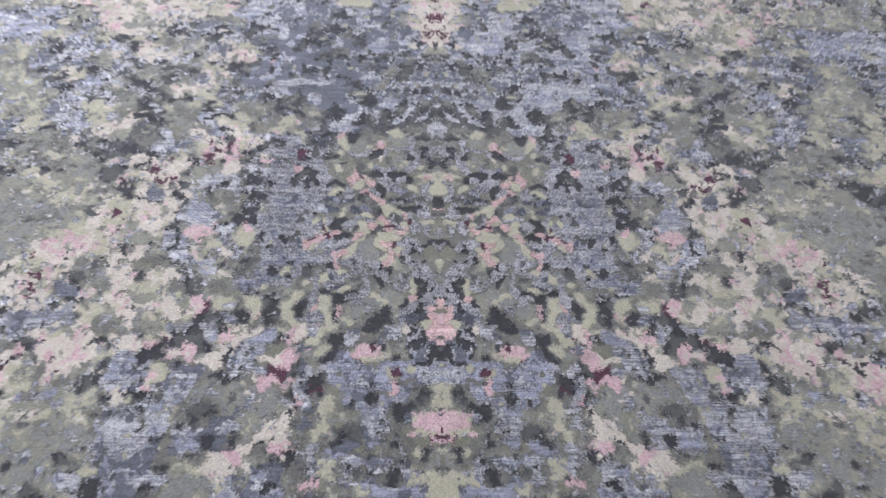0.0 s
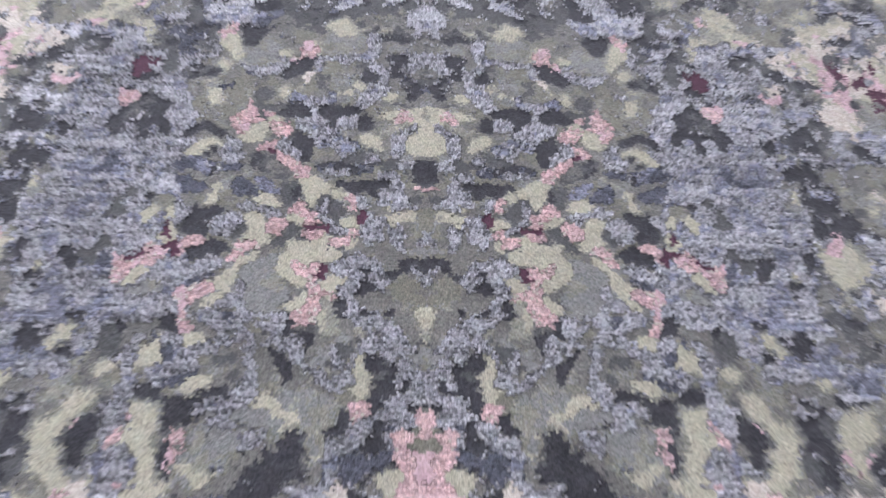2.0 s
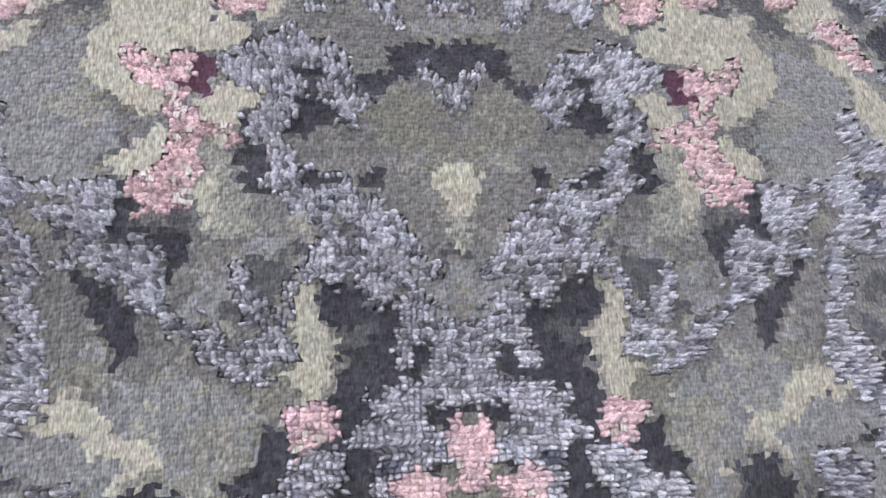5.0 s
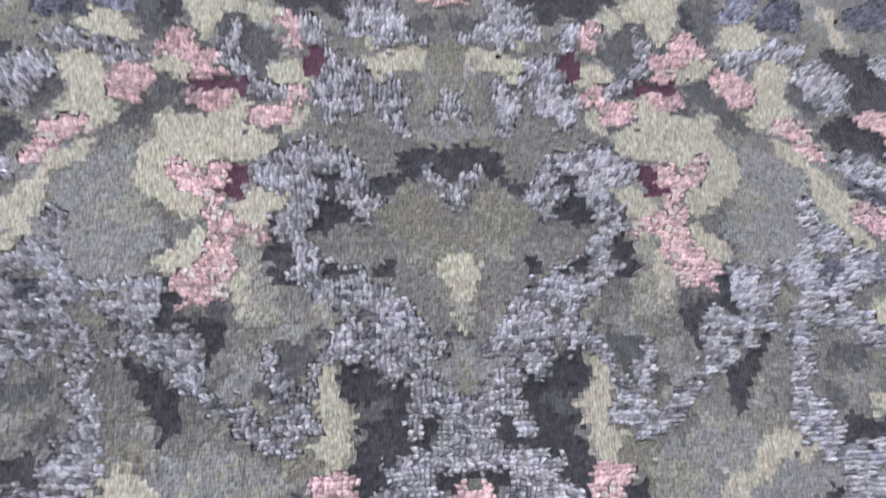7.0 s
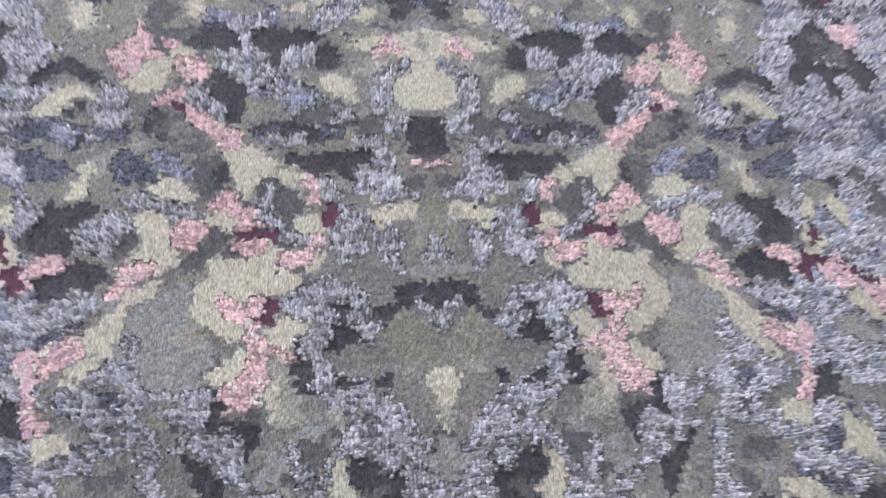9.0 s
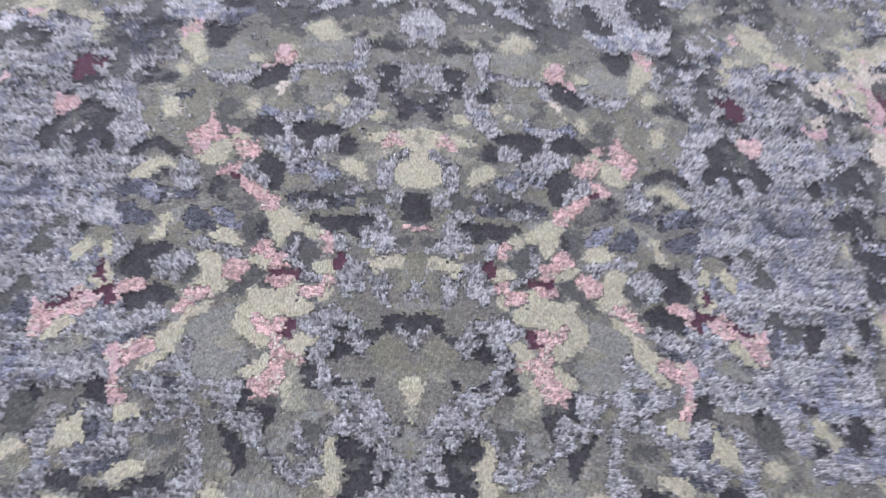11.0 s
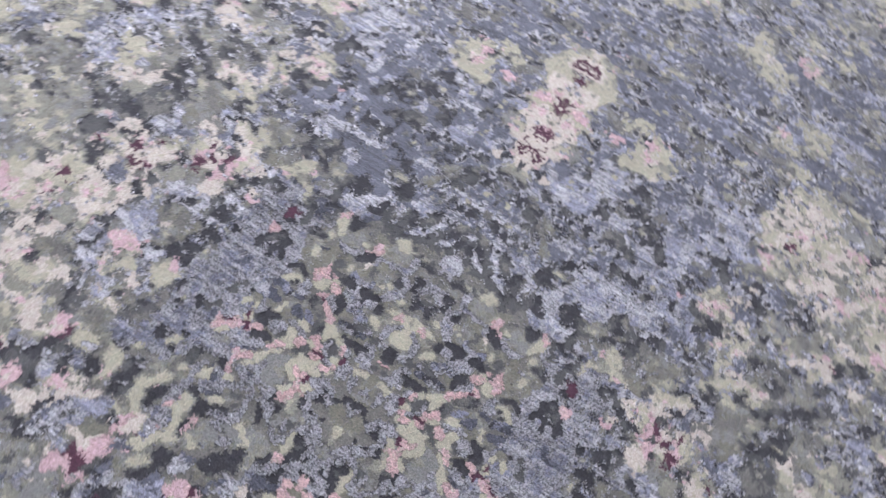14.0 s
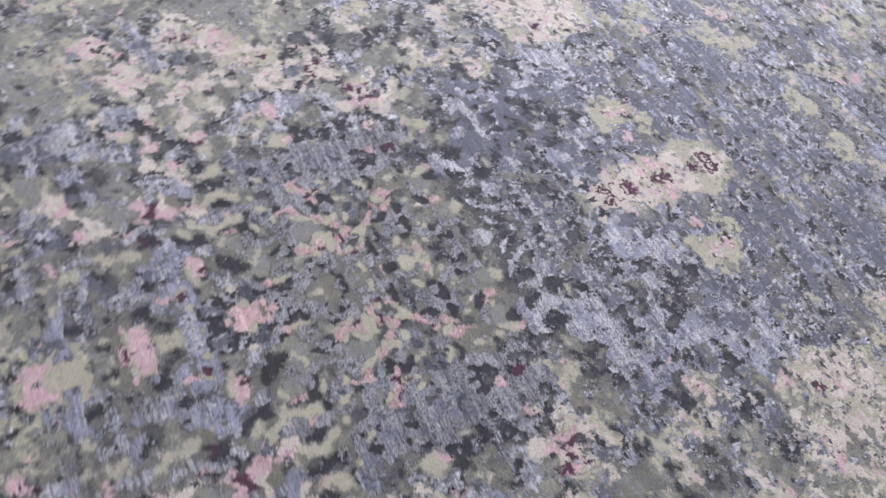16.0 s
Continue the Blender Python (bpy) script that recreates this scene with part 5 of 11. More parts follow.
patch("charcoal", (6.5, 63.2), (8.1, 62.3), (8.4, 60.9), (7.2, 61.2))
patch("silver", (6.4, 62.3), (7.1, 60.5), (8.7, 60.1), (7.9, 57.9), (9.8, 57.4), (11.5, 58.3), (11.7, 57), (9.3, 56.4), (7.7, 56.6), (7, 57.9), (7.5, 59.2), (6.2, 61))
patch("charcoal", (10.5, 61.3), (12.6, 61.7), (12, 59.5), (11.1, 58.3), (9.4, 58.3), (8.7, 59.2), (10, 60))
patch("charcoal", (12.4, 59.5), (14.1, 59.9), (15, 58.2), (15.8, 56.4), (14.5, 55.9), (12.5, 56.3), (11.8, 57.4))
patch("sage", (15.2, 63), (19.8, 62.9), (19.3, 58.5), (16.8, 58.5), (15.3, 59.9))
patch("cream", (16.4, 58.6), (18.5, 58.5), (19.4, 59.4), (20.1, 58.5), (18.3, 57.6))
patch("pink", (19.8, 61.6), (20.6, 62), (20.9, 59.8), (21.2, 59.1), (20.2, 59.2), (19.7, 60.2))
patch("charcoal", (20.8, 60.6), (21.7, 61.1), (21.7, 58.4), (21.1, 58.3))
patch("blush", (6.5, 57.5), (7.8, 57.7), (8.3, 55.8), (6.8, 55.8))
patch("charcoal", (2.8, 55.5), (4.2, 55.5), (3.9, 53.4), (2.7, 53.9))
patch("charcoal", (4.4, 54.6), (6.7, 54.6), (6.8, 52.8), (5, 52.6))
patch("silver", (8.5, 56.2), (10.1, 56.6), (12, 55.3), (12.6, 53.6), (11, 53.6), (10.3, 54.5), (8.7, 54.1))
patch("slate", (10.1, 56.2), (11.7, 56.3), (12.2, 54.9), (10.8, 54.9))
patch("silver", (16.1, 55.6), (17.3, 56.1), (18.8, 55.1), (19, 53.4), (17.3, 52.7), (16.3, 53.9))
patch("charcoal", (19.2, 55.1), (20.6, 55.9), (22.1, 55), (22.5, 53.7), (21, 53), (19.4, 53.4))
patch("charcoal", (18.6, 53.4), (20.1, 52.6), (20.7, 51.3), (19.8, 50.2), (19.2, 51.8))
patch("cream", (21.4, 53), (23.4, 53.3), (23.9, 52.1), (24.8, 51.8), (25, 50.8), (23.8, 50.5), (22.7, 51.5))
patch("charcoal", (20.8, 51.7), (22, 52.1), (23.1, 51.3), (23.9, 50.1), (22.1, 49.9), (21, 50.5))
patch("cream", (23.4, 58.4), (24.3, 56.6), (25.2, 54.1), (25.8, 53.2), (25, 53.3), (24, 54.5), (23.1, 56.2))
patch("cream", (21.6, 57.6), (24.1, 57.5), (24.7, 56.2), (23, 55.7), (21.4, 56.3))
patch("cream", (9.8, 53.3), (11, 53.2), (10.8, 50.4), (10.3, 51.2))
patch("pink", (10.5, 52.4), (11.8, 53.2), (13.7, 52.3), (14.5, 52.7), (15.8, 53.1), (16.5, 52.3), (16.3, 50.7), (14.6, 49.9), (13.7, 48.8), (12.3, 50), (10.7, 50))
patch("maroon", (13, 53.2), (14.2, 53.6), (14.1, 52.7), (13.3, 52.4))
patch("sage", (7, 52.5), (9.8, 52.5), (10, 50.8), (8, 50.1), (6.9, 50.9))
patch("charcoal", (8.1, 50.9), (10, 51.2), (10.1, 49.7), (9.1, 49.5))
patch("blue", (2.6, 52.1), (4.2, 52.6), (5.4, 52.2), (5.7, 50.6), (6.4, 49.8), (5.6, 49.2), (4.5, 50), (3.8, 51), (2.6, 51.5))
patch("charcoal", (1.8, 51.1), (4.6, 51.2), (5.2, 49.4), (4.8, 48.6), (2.5, 48.7), (1.8, 49.9))
patch("blue", (0.7, 52.3), (1.9, 51.9), (1.4, 49.9), (0.8, 49.1), (0.2, 50.3))
patch("blue", (1.7, 48.3), (4.8, 48.9), (5.9, 47.8), (6.2, 45.9), (6.7, 44.4), (7.5, 43.3), (8.2, 42.2), (7.4, 41.8), (6.3, 42.6), (5.7, 44.1), (5.4, 46), (4.6, 45.2), (3.1, 45.6), (2, 46.1))
patch("cream", (9, 47.7), (10.5, 48.1), (10.9, 46.5), (10.3, 45.8), (8.8, 45.5))
patch("maroon", (7.9, 48.2), (9.4, 48.1), (9.7, 47), (8.4, 45.9), (7.7, 46.6))
patch("pink", (8, 45.5), (9.2, 45.8), (9.4, 44), (8.5, 42.2), (7.4, 42.2), (7.4, 43.7))
patch("slate", (12.1, 48.4), (14.1, 48.8), (14.2, 46.4), (13.7, 44.6), (13, 45.7))
patch("blue", (10.6, 48.9), (11.7, 48.1), (12.3, 46.5), (11.8, 45), (11.1, 45.8))
patch("blue", (14.5, 49.1), (16.6, 50.3), (18.4, 51.8), (19.9, 51.4), (20.5, 49.8), (22.1, 49.7), (23.1, 48.9), (23.8, 48.1), (22.7, 46.2), (21.6, 46.6), (20.7, 45.5), (19.4, 44.9), (18.8, 43.3), (18, 42.6), (17.4, 43.7), (16, 41.9), (17, 40.8), (15.4, 40.5), (14.1, 41.6), (13.5, 43.5), (14.4, 45.7), (13.9, 47.2))
patch("slate", (18.4, 51.8), (20.1, 52.4), (21, 50.5), (20.1, 49.8))
patch("charcoal", (13.9, 43.5), (15.4, 43.1), (16.4, 42.3), (16.2, 40.5), (15.4, 40.4), (15, 42))
patch("blue", (9.3, 42.5), (10.1, 42.9), (10.7, 41.7), (11.8, 41), (12.8, 39.9), (12.3, 39.2), (10.9, 39.3), (10.1, 40.7))
patch("blue", (10.5, 43.6), (12.8, 43.5), (13.7, 42), (13.2, 40.6), (12.2, 41.7), (11.2, 42.5))
patch("blue", (14, 40.9), (16.2, 40.5), (16.7, 39.1), (13.4, 39.2))
patch("cream", (-0.7, 45), (2.3, 44.6), (2.2, 41.7), (1.4, 41), (-0.8, 41))
patch("khaki", (-0.8, 41.4), (2.2, 41.5), (2.4, 39.5), (-0.8, 39.6))
patch("graphite", (2.7, 44.9), (5.7, 44.8), (5.9, 42.3), (5.4, 39.4), (3.2, 39.5), (2.8, 42.4))
patch("khaki", (20.2, 42.5), (21.8, 43.1), (22.4, 41.7), (22.3, 38.9), (20.8, 38.9), (20.3, 40.7))
patch("blue", (22.7, 41.4), (23.7, 40.8), (24.1, 38.8), (23.2, 38.9))
patch("pink", (25.3, 45.4), (26.3, 45), (27.2, 43.4), (27.6, 41.6), (27.3, 40.5), (26, 40.9), (25.9, 42.7), (25.4, 43.9))
patch("charcoal", (27.7, 43.8), (28.7, 43.4), (28.4, 41.6), (28.9, 40.1), (29.3, 38.7), (28.2, 38.7), (27.8, 40.5), (27.3, 42))
patch("slate", (25.8, 53.2), (28.4, 54), (28.9, 52.3), (27.8, 50.7), (26.7, 51.6))
patch("blush", (26.5, 57.4), (28.7, 57.8), (29.2, 56.1), (29.3, 54.4), (28, 54), (27.1, 55.7))
patch("cream", (29.8, 53.1), (31.3, 52.3), (32.5, 50.2), (32.6, 49), (31.4, 49), (30.6, 51.1))
patch("pink", (27.7, 52.4), (29.4, 53.1), (30.7, 51.5), (31.6, 49.8), (30.8, 47.9), (29.6, 47.9), (29.1, 49.5), (28.2, 50.7))
patch("charcoal", (26.5, 50), (28, 49.5), (28.5, 48), (29, 46.8), (27.8, 46.7), (26.9, 48))
patch("maroon", (29.9, 47.5), (32.2, 48.9), (33.1, 48.6), (32.3, 47.5), (30.5, 46.3), (29.2, 45.6), (28.9, 46.4))
patch("pink", (29.3, 46), (30.5, 46.3), (31.3, 45.2), (30.8, 43.8), (29.3, 44.1))
patch("cream", (29.1, 62.7), (31.8, 63.5), (32.3, 61.7), (32.2, 59), (30.8, 58.2), (29.2, 58.7), (29.2, 60.9))
patch("charcoal", (33.1, 63.5), (35.4, 64.4), (34.3, 59.9), (33.1, 57.3), (32.2, 57.7), (32.6, 60.8))
patch("charcoal", (27.3, 61.8), (29.1, 62.7), (28.9, 59.1), (27.7, 59.6))
patch("silver", (26.4, 61.8), (27, 60), (25.8, 58.3), (25.2, 59.2))
patch("cream", (36.7, 64.3), (38.2, 63.4), (38.2, 60.7), (37.8, 58), (36.4, 58.9), (36.1, 61.6))
patch("charcoal", (38.2, 59.8), (39.8, 61.1), (40.9, 60.1), (39.5, 58), (38.5, 57.1))
patch("slate", (41.4, 60.6), (43.8, 60.1), (44.1, 57.9), (42.4, 57.9), (41.1, 58.8))
patch("blue", (32.5, 56.4), (35.2, 55.5), (38.1, 53.7), (36.7, 52.9), (34, 53.4), (32.5, 54.3))
patch("cream", (35.8, 56.3), (38.8, 56.7), (42.1, 56.6), (43.5, 55.7), (44.2, 53.6), (44.5, 51.5), (43.3, 50.3), (42.5, 51.6), (42.1, 53.2), (40.7, 54.5), (37.7, 55.6))
patch("pink", (41.3, 56.6), (43, 56.8), (43.3, 54.9), (42.3, 54), (41.4, 55.3))
patch("slate", (36.6, 52.5), (39.4, 52.5), (40.8, 51.6), (41.5, 49.6), (39.8, 47.6), (37.5, 47.7), (36.2, 48.9), (35.8, 50.9))
patch("silver", (33.3, 48.6), (35.2, 48.2), (37.5, 47.9), (39.9, 48), (38.1, 46.9), (35.7, 47), (33.9, 47.4))
patch("charcoal", (41, 52.4), (42.5, 51.6), (42.2, 49.1), (41.1, 48), (41.1, 50))
patch("cream", (34.2, 51), (35.4, 50.9), (35.1, 49.3), (33.9, 49.4))
patch("cream", (35.3, 47), (36.3, 46.2), (36.1, 45.2), (35.2, 45.4))
patch("sage", (36.1, 45), (40.9, 45.7), (44.6, 44.8), (47.3, 43.2), (47.6, 41.7), (49.5, 40.2), (48.8, 38), (30.1, 38.6), (29.9, 41.5), (31.9, 43.7))
patch("charcoal", (46.5, 63.7), (47.9, 64.1), (47.8, 62.2), (48.3, 60.9), (47.7, 58.6), (46, 58.7), (45, 59.6), (46.7, 61.4))
patch("pink", (48.2, 63.6), (49.8, 63.1), (49.7, 61.3), (48.4, 61.3))
patch("silver", (44.4, 57.4), (46.6, 57.8), (46.4, 55.6), (45, 53.6), (44, 54.4))
patch("charcoal", (46.1, 54.4), (48.1, 54.3), (49, 53), (47.9, 52.2), (46.4, 52.7))
patch("cream", (41.8, 49.2), (44, 51.1), (46.3, 50.6), (46.6, 49), (44.8, 48.3), (42.4, 48.3))
patch("silver", (47.4, 49), (50.1, 49.7), (51.4, 48.9), (51.2, 46.9), (51.9, 45.3), (52.2, 43.8), (53.1, 41.9), (53.3, 40.1), (52.2, 39.2), (50.7, 39.4), (49.6, 40.5), (48.4, 41.7), (47.7, 43.2), (47, 44.7), (45.7, 45.9), (45.3, 47.1))
patch("blush", (48.3, 52.2), (51.7, 52.5), (52.2, 51.3), (49.5, 50.5), (48, 51))
patch("cream", (52.5, 57.6), (55.3, 58.5), (56.4, 56.7), (54.6, 56.3), (52.9, 56.3))
patch("cream", (50.4, 62.2), (54.1, 63), (59.1, 62.4), (60.4, 61), (56.8, 60.7), (52.6, 60.8))
patch("cream", (58.6, 55.7), (62.6, 55.2), (62.3, 53.1), (59.8, 51.9), (58.6, 53.2))
patch("pink", (55, 55), (56.8, 55.4), (58, 54.1), (56.9, 53.2), (55.3, 53.4))
patch("charcoal", (52.9, 53.8), (54.6, 52.5), (56.4, 51.6), (57.6, 50.3), (58, 49.1), (56.6, 48.7), (56, 50.4), (54.3, 51.5))
patch("silver", (58.5, 50.7), (61.8, 50.6), (62.8, 49), (63.4, 47.3), (62.3, 44.3), (60.3, 44.3), (58.3, 45.5), (57, 47.5), (58.2, 48.7))
patch("charcoal", (62.2, 50.6), (64.6, 50.5), (63.7, 48.1), (62.7, 48.6))
patch("cream", (51.7, 47.3), (54, 46.8), (54.1, 44.9), (52.7, 44.2), (52, 45.7))
patch("pink", (54, 46.4), (55.7, 46), (56.3, 44.4), (55.6, 43.3), (54.5, 43.6), (54.1, 44.9))
patch("slate", (52.1, 43.4), (55.2, 43.3), (58.7, 42.1), (57.9, 39.9), (54.8, 40), (54.8, 37.8), (52.5, 37.9), (52.9, 40.1))
patch("cream", (59.6, 43.6), (62.3, 44.3), (61.1, 41.3), (59.3, 41.7))
patch("cream", (62, 60.5), (64.1, 60.5), (62.6, 57.4), (61.3, 57.4))
patch("pink", (62.2, 63.8), (65, 64.2), (64.6, 61.8), (63, 61), (62, 61.9))
patch("maroon", (60, 95.1), (62.2, 96.9), (64.5, 97.8), (65.8, 96.5), (64.5, 95.2), (62.3, 94.6), (60.7, 93.4))
patch("charcoal", (55.3, 93.8), (58.9, 94.5), (60.1, 95.6), (59.4, 93.9), (55.8, 92.8))
patch("slate", (62.1, 93.4), (66.2, 93.5), (66, 90.1), (63.5, 88.3), (61.1, 89.5))
patch("charcoal", (69.4, 92.7), (71.9, 94.5), (73.7, 93.6), (71, 91), (69.7, 89), (69.3, 91))
patch("charcoal", (74.3, 98.1), (78, 99.1), (77.7, 95.5), (74.7, 94.5))
patch("pink", (61.8, 86.6), (65.1, 86.7), (66.7, 85.1), (64.3, 83.4), (61.8, 84.2))
patch("pink", (65, 69), (66.7, 68.3), (66.5, 65.4), (65.1, 62.6), (63.5, 61.2), (62.8, 63.3), (64, 66.1))
patch("maroon", (70.9, 86.8), (73, 86.4), (72, 85.2), (70.6, 84), (70, 85.2))
patch("maroon", (69.3, 81.1), (70.7, 81.5), (70.5, 79.9), (69.4, 80.3))
patch("charcoal", (68.1, 76.7), (68.9, 76.4), (68.5, 73.4), (67.8, 73.7))
patch("maroon", (66.8, 71.2), (68.1, 71.2), (67.8, 70.1), (66.9, 70.4))
patch("olive", (62.6, 79.4), (66.1, 80.3), (66.1, 77.9), (63.8, 76.4), (62, 77.1))
patch("moss", (56.4, 74.7), (63.8, 74.1), (64.5, 71.9), (60.5, 71.1), (57.1, 72.5))
patch("charcoal", (60.5, 71.1), (62.4, 71.1), (62.5, 68.9), (63.4, 67.8), (61.8, 67.2), (60.7, 69.2))
patch("olive", (55.9, 67.4), (61.9, 66.8), (65, 64.7), (60.6, 61.9), (57.5, 63.9))
patch("moss", (52.2, 67.4), (56.1, 68.1), (56, 65.3), (52.8, 64.6))
patch("charcoal", (57.9, 85.8), (59.4, 86.6), (58.2, 81.7), (57.1, 82.5))
patch("blue", (53.8, 86.5), (57.3, 87.4), (56.1, 79.3), (53.8, 71.7), (51.6, 70.2), (52.3, 76.2), (54.2, 79.3), (54.4, 83.3))
patch("pink", (49.7, 82.4), (52.3, 82.4), (53.1, 80.1), (50.3, 78.9))
patch("cream", (48.9, 78.4), (52.6, 77.7), (52.6, 74.7), (50.2, 72.4), (48.5, 74.6))
patch("pink", (78.7, 76.6), (83.3, 79), (85.8, 76.7), (86.3, 74.4), (83.7, 72.4), (81.5, 73.6), (79.2, 74.3))
patch("pink", (72.4, 77.3), (77.8, 78.1), (77.8, 75.8), (73.9, 75.8))
patch("charcoal", (78.4, 75.8), (79.1, 74.8), (79.1, 73.3), (78.3, 73.8))
patch("maroon", (84.4, 74.4), (85.2, 73.6), (84.4, 72.4))
patch("pink", (80, 67), (83.6, 68.5), (85.4, 66.3), (86.3, 63.5), (83.5, 62.8), (81.1, 64.9), (80.1, 65.6))
patch("maroon", (82.6, 67.4), (84, 67.7), (84.1, 65.6), (82.5, 65.2))
patch("moss", (71.1, 72.7), (75.8, 73.5), (76.3, 71.3), (72.7, 69.8), (70.8, 70.8))
patch("slate", (75.8, 67.6), (79.2, 68.4), (79.1, 65.5), (76.6, 64.1), (75.2, 65.5))
patch("sage", (78.5, 84.5), (81.9, 87), (87.6, 88), (95.4, 90.6), (101.4, 88.2), (104.8, 85), (93.5, 56.8), (91.4, 60.8), (94.8, 67.9), (95.6, 71.5), (90.2, 72.5), (87.4, 73.7), (86.5, 76.7), (84.9, 79.8), (80.1, 81.3))
patch("graphite", (77.6, 86.1), (78.5, 85.3), (78, 83.7), (77, 84.1))
patch("graphite", (89.2, 85.5), (90.3, 83.9), (88.8, 83.4))
patch("graphite", (93.8, 75.3), (96, 76.1), (95.8, 73.8), (93.7, 73.5))
patch("silver", (97.7, 93.3), (100.9, 90.8), (103.1, 89.1), (101, 89.1), (97.8, 91.6))
patch("charcoal", (99.7, 96.8), (107.2, 96.1), (108.6, 94.4), (107.6, 91.7), (102.7, 91.6), (99.5, 94.2))
patch("cream", (105, 101.5), (112.3, 103.5), (109.3, 96.2), (105.8, 97.9))
patch("graphite", (99.5, 81.6), (102.5, 82.5), (101.2, 79.3), (98.9, 78.4))
patch("slate", (91.2, 63.6), (93.7, 65), (93.9, 60.8), (91.6, 59.7))
patch("silver", (74.9, 62.7), (76.1, 60.7), (79, 58.7), (82, 56.7), (76, 56.7), (73, 58.6))
patch("sage", (79.5, 101.8), (86.7, 102), (86.3, 96.6), (81.3, 93.8), (77.7, 95.5))
patch("charcoal", (46.2, 63.1), (47.8, 63.8), (48.3, 60.4), (46.6, 59.1))
patch("maroon", (46.5, 62.4), (47.9, 63.1), (47.8, 60.7), (46.6, 60.4))
patch("pink", (48.5, 62.4), (50.4, 61.8), (49.5, 60.4), (48.3, 60.7))
patch("charcoal", (-1.5, 52.9), (1.1, 53.3), (2.2, 51.7), (1, 49.9), (-1.5, 49.8))
patch("slate", (2.2, 53.3), (4.7, 53.3), (5.5, 50.5), (4.1, 49.3), (2.7, 49.9))
patch("blue", (5, 52.3), (5.7, 50.5), (8.3, 49.9), (11, 49.3), (12.6, 48.1), (9.8, 48.1), (7.1, 48.7), (4.9, 49.9))
patch("blue", (1, 48.7), (3.8, 48.9), (6.5, 48.1), (7.3, 45.7), (8.5, 44), (8.6, 42.2), (7.3, 41.9), (6.3, 43.4), (5.9, 45.7), (4.2, 45.1), (2, 45.7))
patch("maroon", (7.8, 48.1), (8.9, 47.7), (9.2, 46.3), (8, 45.4))
patch("cream", (9.9, 53), (11.3, 53.4), (12.3, 51.8), (10.9, 50.5))
patch("pink", (11.8, 53), (14, 52.6), (16.3, 53), (17, 51.2), (15.5, 49.7), (13.8, 49.3), (12.2, 50.5))
patch("maroon", (12.9, 52.6), (14.1, 53), (14, 52.1), (13.1, 51.9))
patch("charcoal", (20.7, 51.2), (21.9, 51.8), (24, 50.2), (23.9, 49.4), (21.1, 49.4))
patch("cream", (21.2, 52.4), (23.2, 53.5), (24.6, 52.5), (24.6, 50.6), (22.9, 51))
patch("blue", (14.3, 48.1), (16, 49), (19.9, 49.3), (22.6, 48.5), (23.7, 48.2), (22.4, 46.6), (22.3, 45.4), (20, 44.6), (18.8, 43.4), (18.9, 41.1), (17.4, 40.6), (16.3, 39.7), (15.9, 41.1), (14.3, 42.3), (14.2, 44.6))
patch("blue", (10.3, 46.9), (12.5, 47.5), (13, 45.7), (13.3, 43.4), (11.1, 42.8), (10.2, 44.5))
patch("charcoal", (11.8, 44), (14.1, 42.8), (14.8, 41.1), (13.2, 40.8), (12.2, 41.9))
patch("blue", (8.9, 42.2), (10.6, 42.8), (12.1, 41.1), (13.7, 40.8), (15.3, 40.3), (15.1, 38.9), (13.7, 37.8), (14.9, 35.6), (13.4, 34.5), (11.7, 35.6), (10.2, 36.7), (9.2, 37.8), (10.9, 38.5), (11.5, 39.7), (10.5, 40.8))
patch("pink", (8.1, 46.1), (9.5, 46.9), (9.6, 44.5), (8.7, 43.7))
patch("cream", (-1.5, 43.9), (2, 43.9), (2.2, 41.4), (0.9, 40.8), (-1.5, 40.5))
patch("khaki", (-1.5, 34.2), (1.8, 34.2), (5.4, 34.2), (6.4, 33), (4.8, 31.9), (1.7, 32.4), (-1.5, 31.9))
patch("pink", (-1.5, 40), (0.9, 40.8), (3.5, 40.3), (5.3, 38.9), (5.5, 36.1), (4.9, 34.5), (3.3, 34.2), (1.8, 35.1), (-1.5, 34.9))
patch("maroon", (-0.7, 36.7), (0.8, 37), (1, 35.3), (-0.5, 35.1))
patch("blue", (5.6, 39.4), (7, 39.8), (7.4, 38.5), (6.6, 37.8), (5.5, 38.1))
patch("charcoal", (7.5, 41.1), (9.4, 41.4), (9.5, 38.9), (8.1, 37.2), (7.2, 38.9))
patch("khaki", (15.1, 38.9), (17.9, 39.4), (18.2, 37.8), (16.1, 37.2))
patch("graphite", (15, 37.2), (18.2, 37.8), (19, 35.1), (17.3, 33.5), (15.2, 34))
patch("charcoal", (17.2, 35.1), (19.1, 35.6), (19.4, 33.5), (17.8, 33.1))
patch("cream", (19.8, 42.3), (22, 42.6), (22.3, 40.6), (23.2, 38.9), (23, 37.5), (21.4, 37.8), (20.7, 36.1), (23.9, 35.9), (24.5, 34.5), (22.5, 33.5), (20.9, 33.1), (20.7, 35.6), (20.7, 37.8), (20, 39.4))
patch("pink", (28.2, 52.7), (30.6, 53.1), (31.4, 50.6), (30.8, 48.2), (29.2, 47.6), (29, 50))
patch("maroon", (22.8, 45.2), (24.6, 46.1), (25.2, 44.6), (24.2, 43.1), (22.9, 43.8))
patch("silver", (25, 49.4), (26.2, 50), (27.1, 48.2), (27.9, 45.8), (28.2, 44), (26.9, 42.9), (26.6, 40.8), (26, 40), (25.1, 41.1), (25.7, 43.4), (25.2, 45.2), (24.7, 47.3))
patch("charcoal", (27.5, 42.9), (29, 43.4), (28.9, 41.1), (29, 38.3), (28.2, 37.8), (27.9, 40.6))
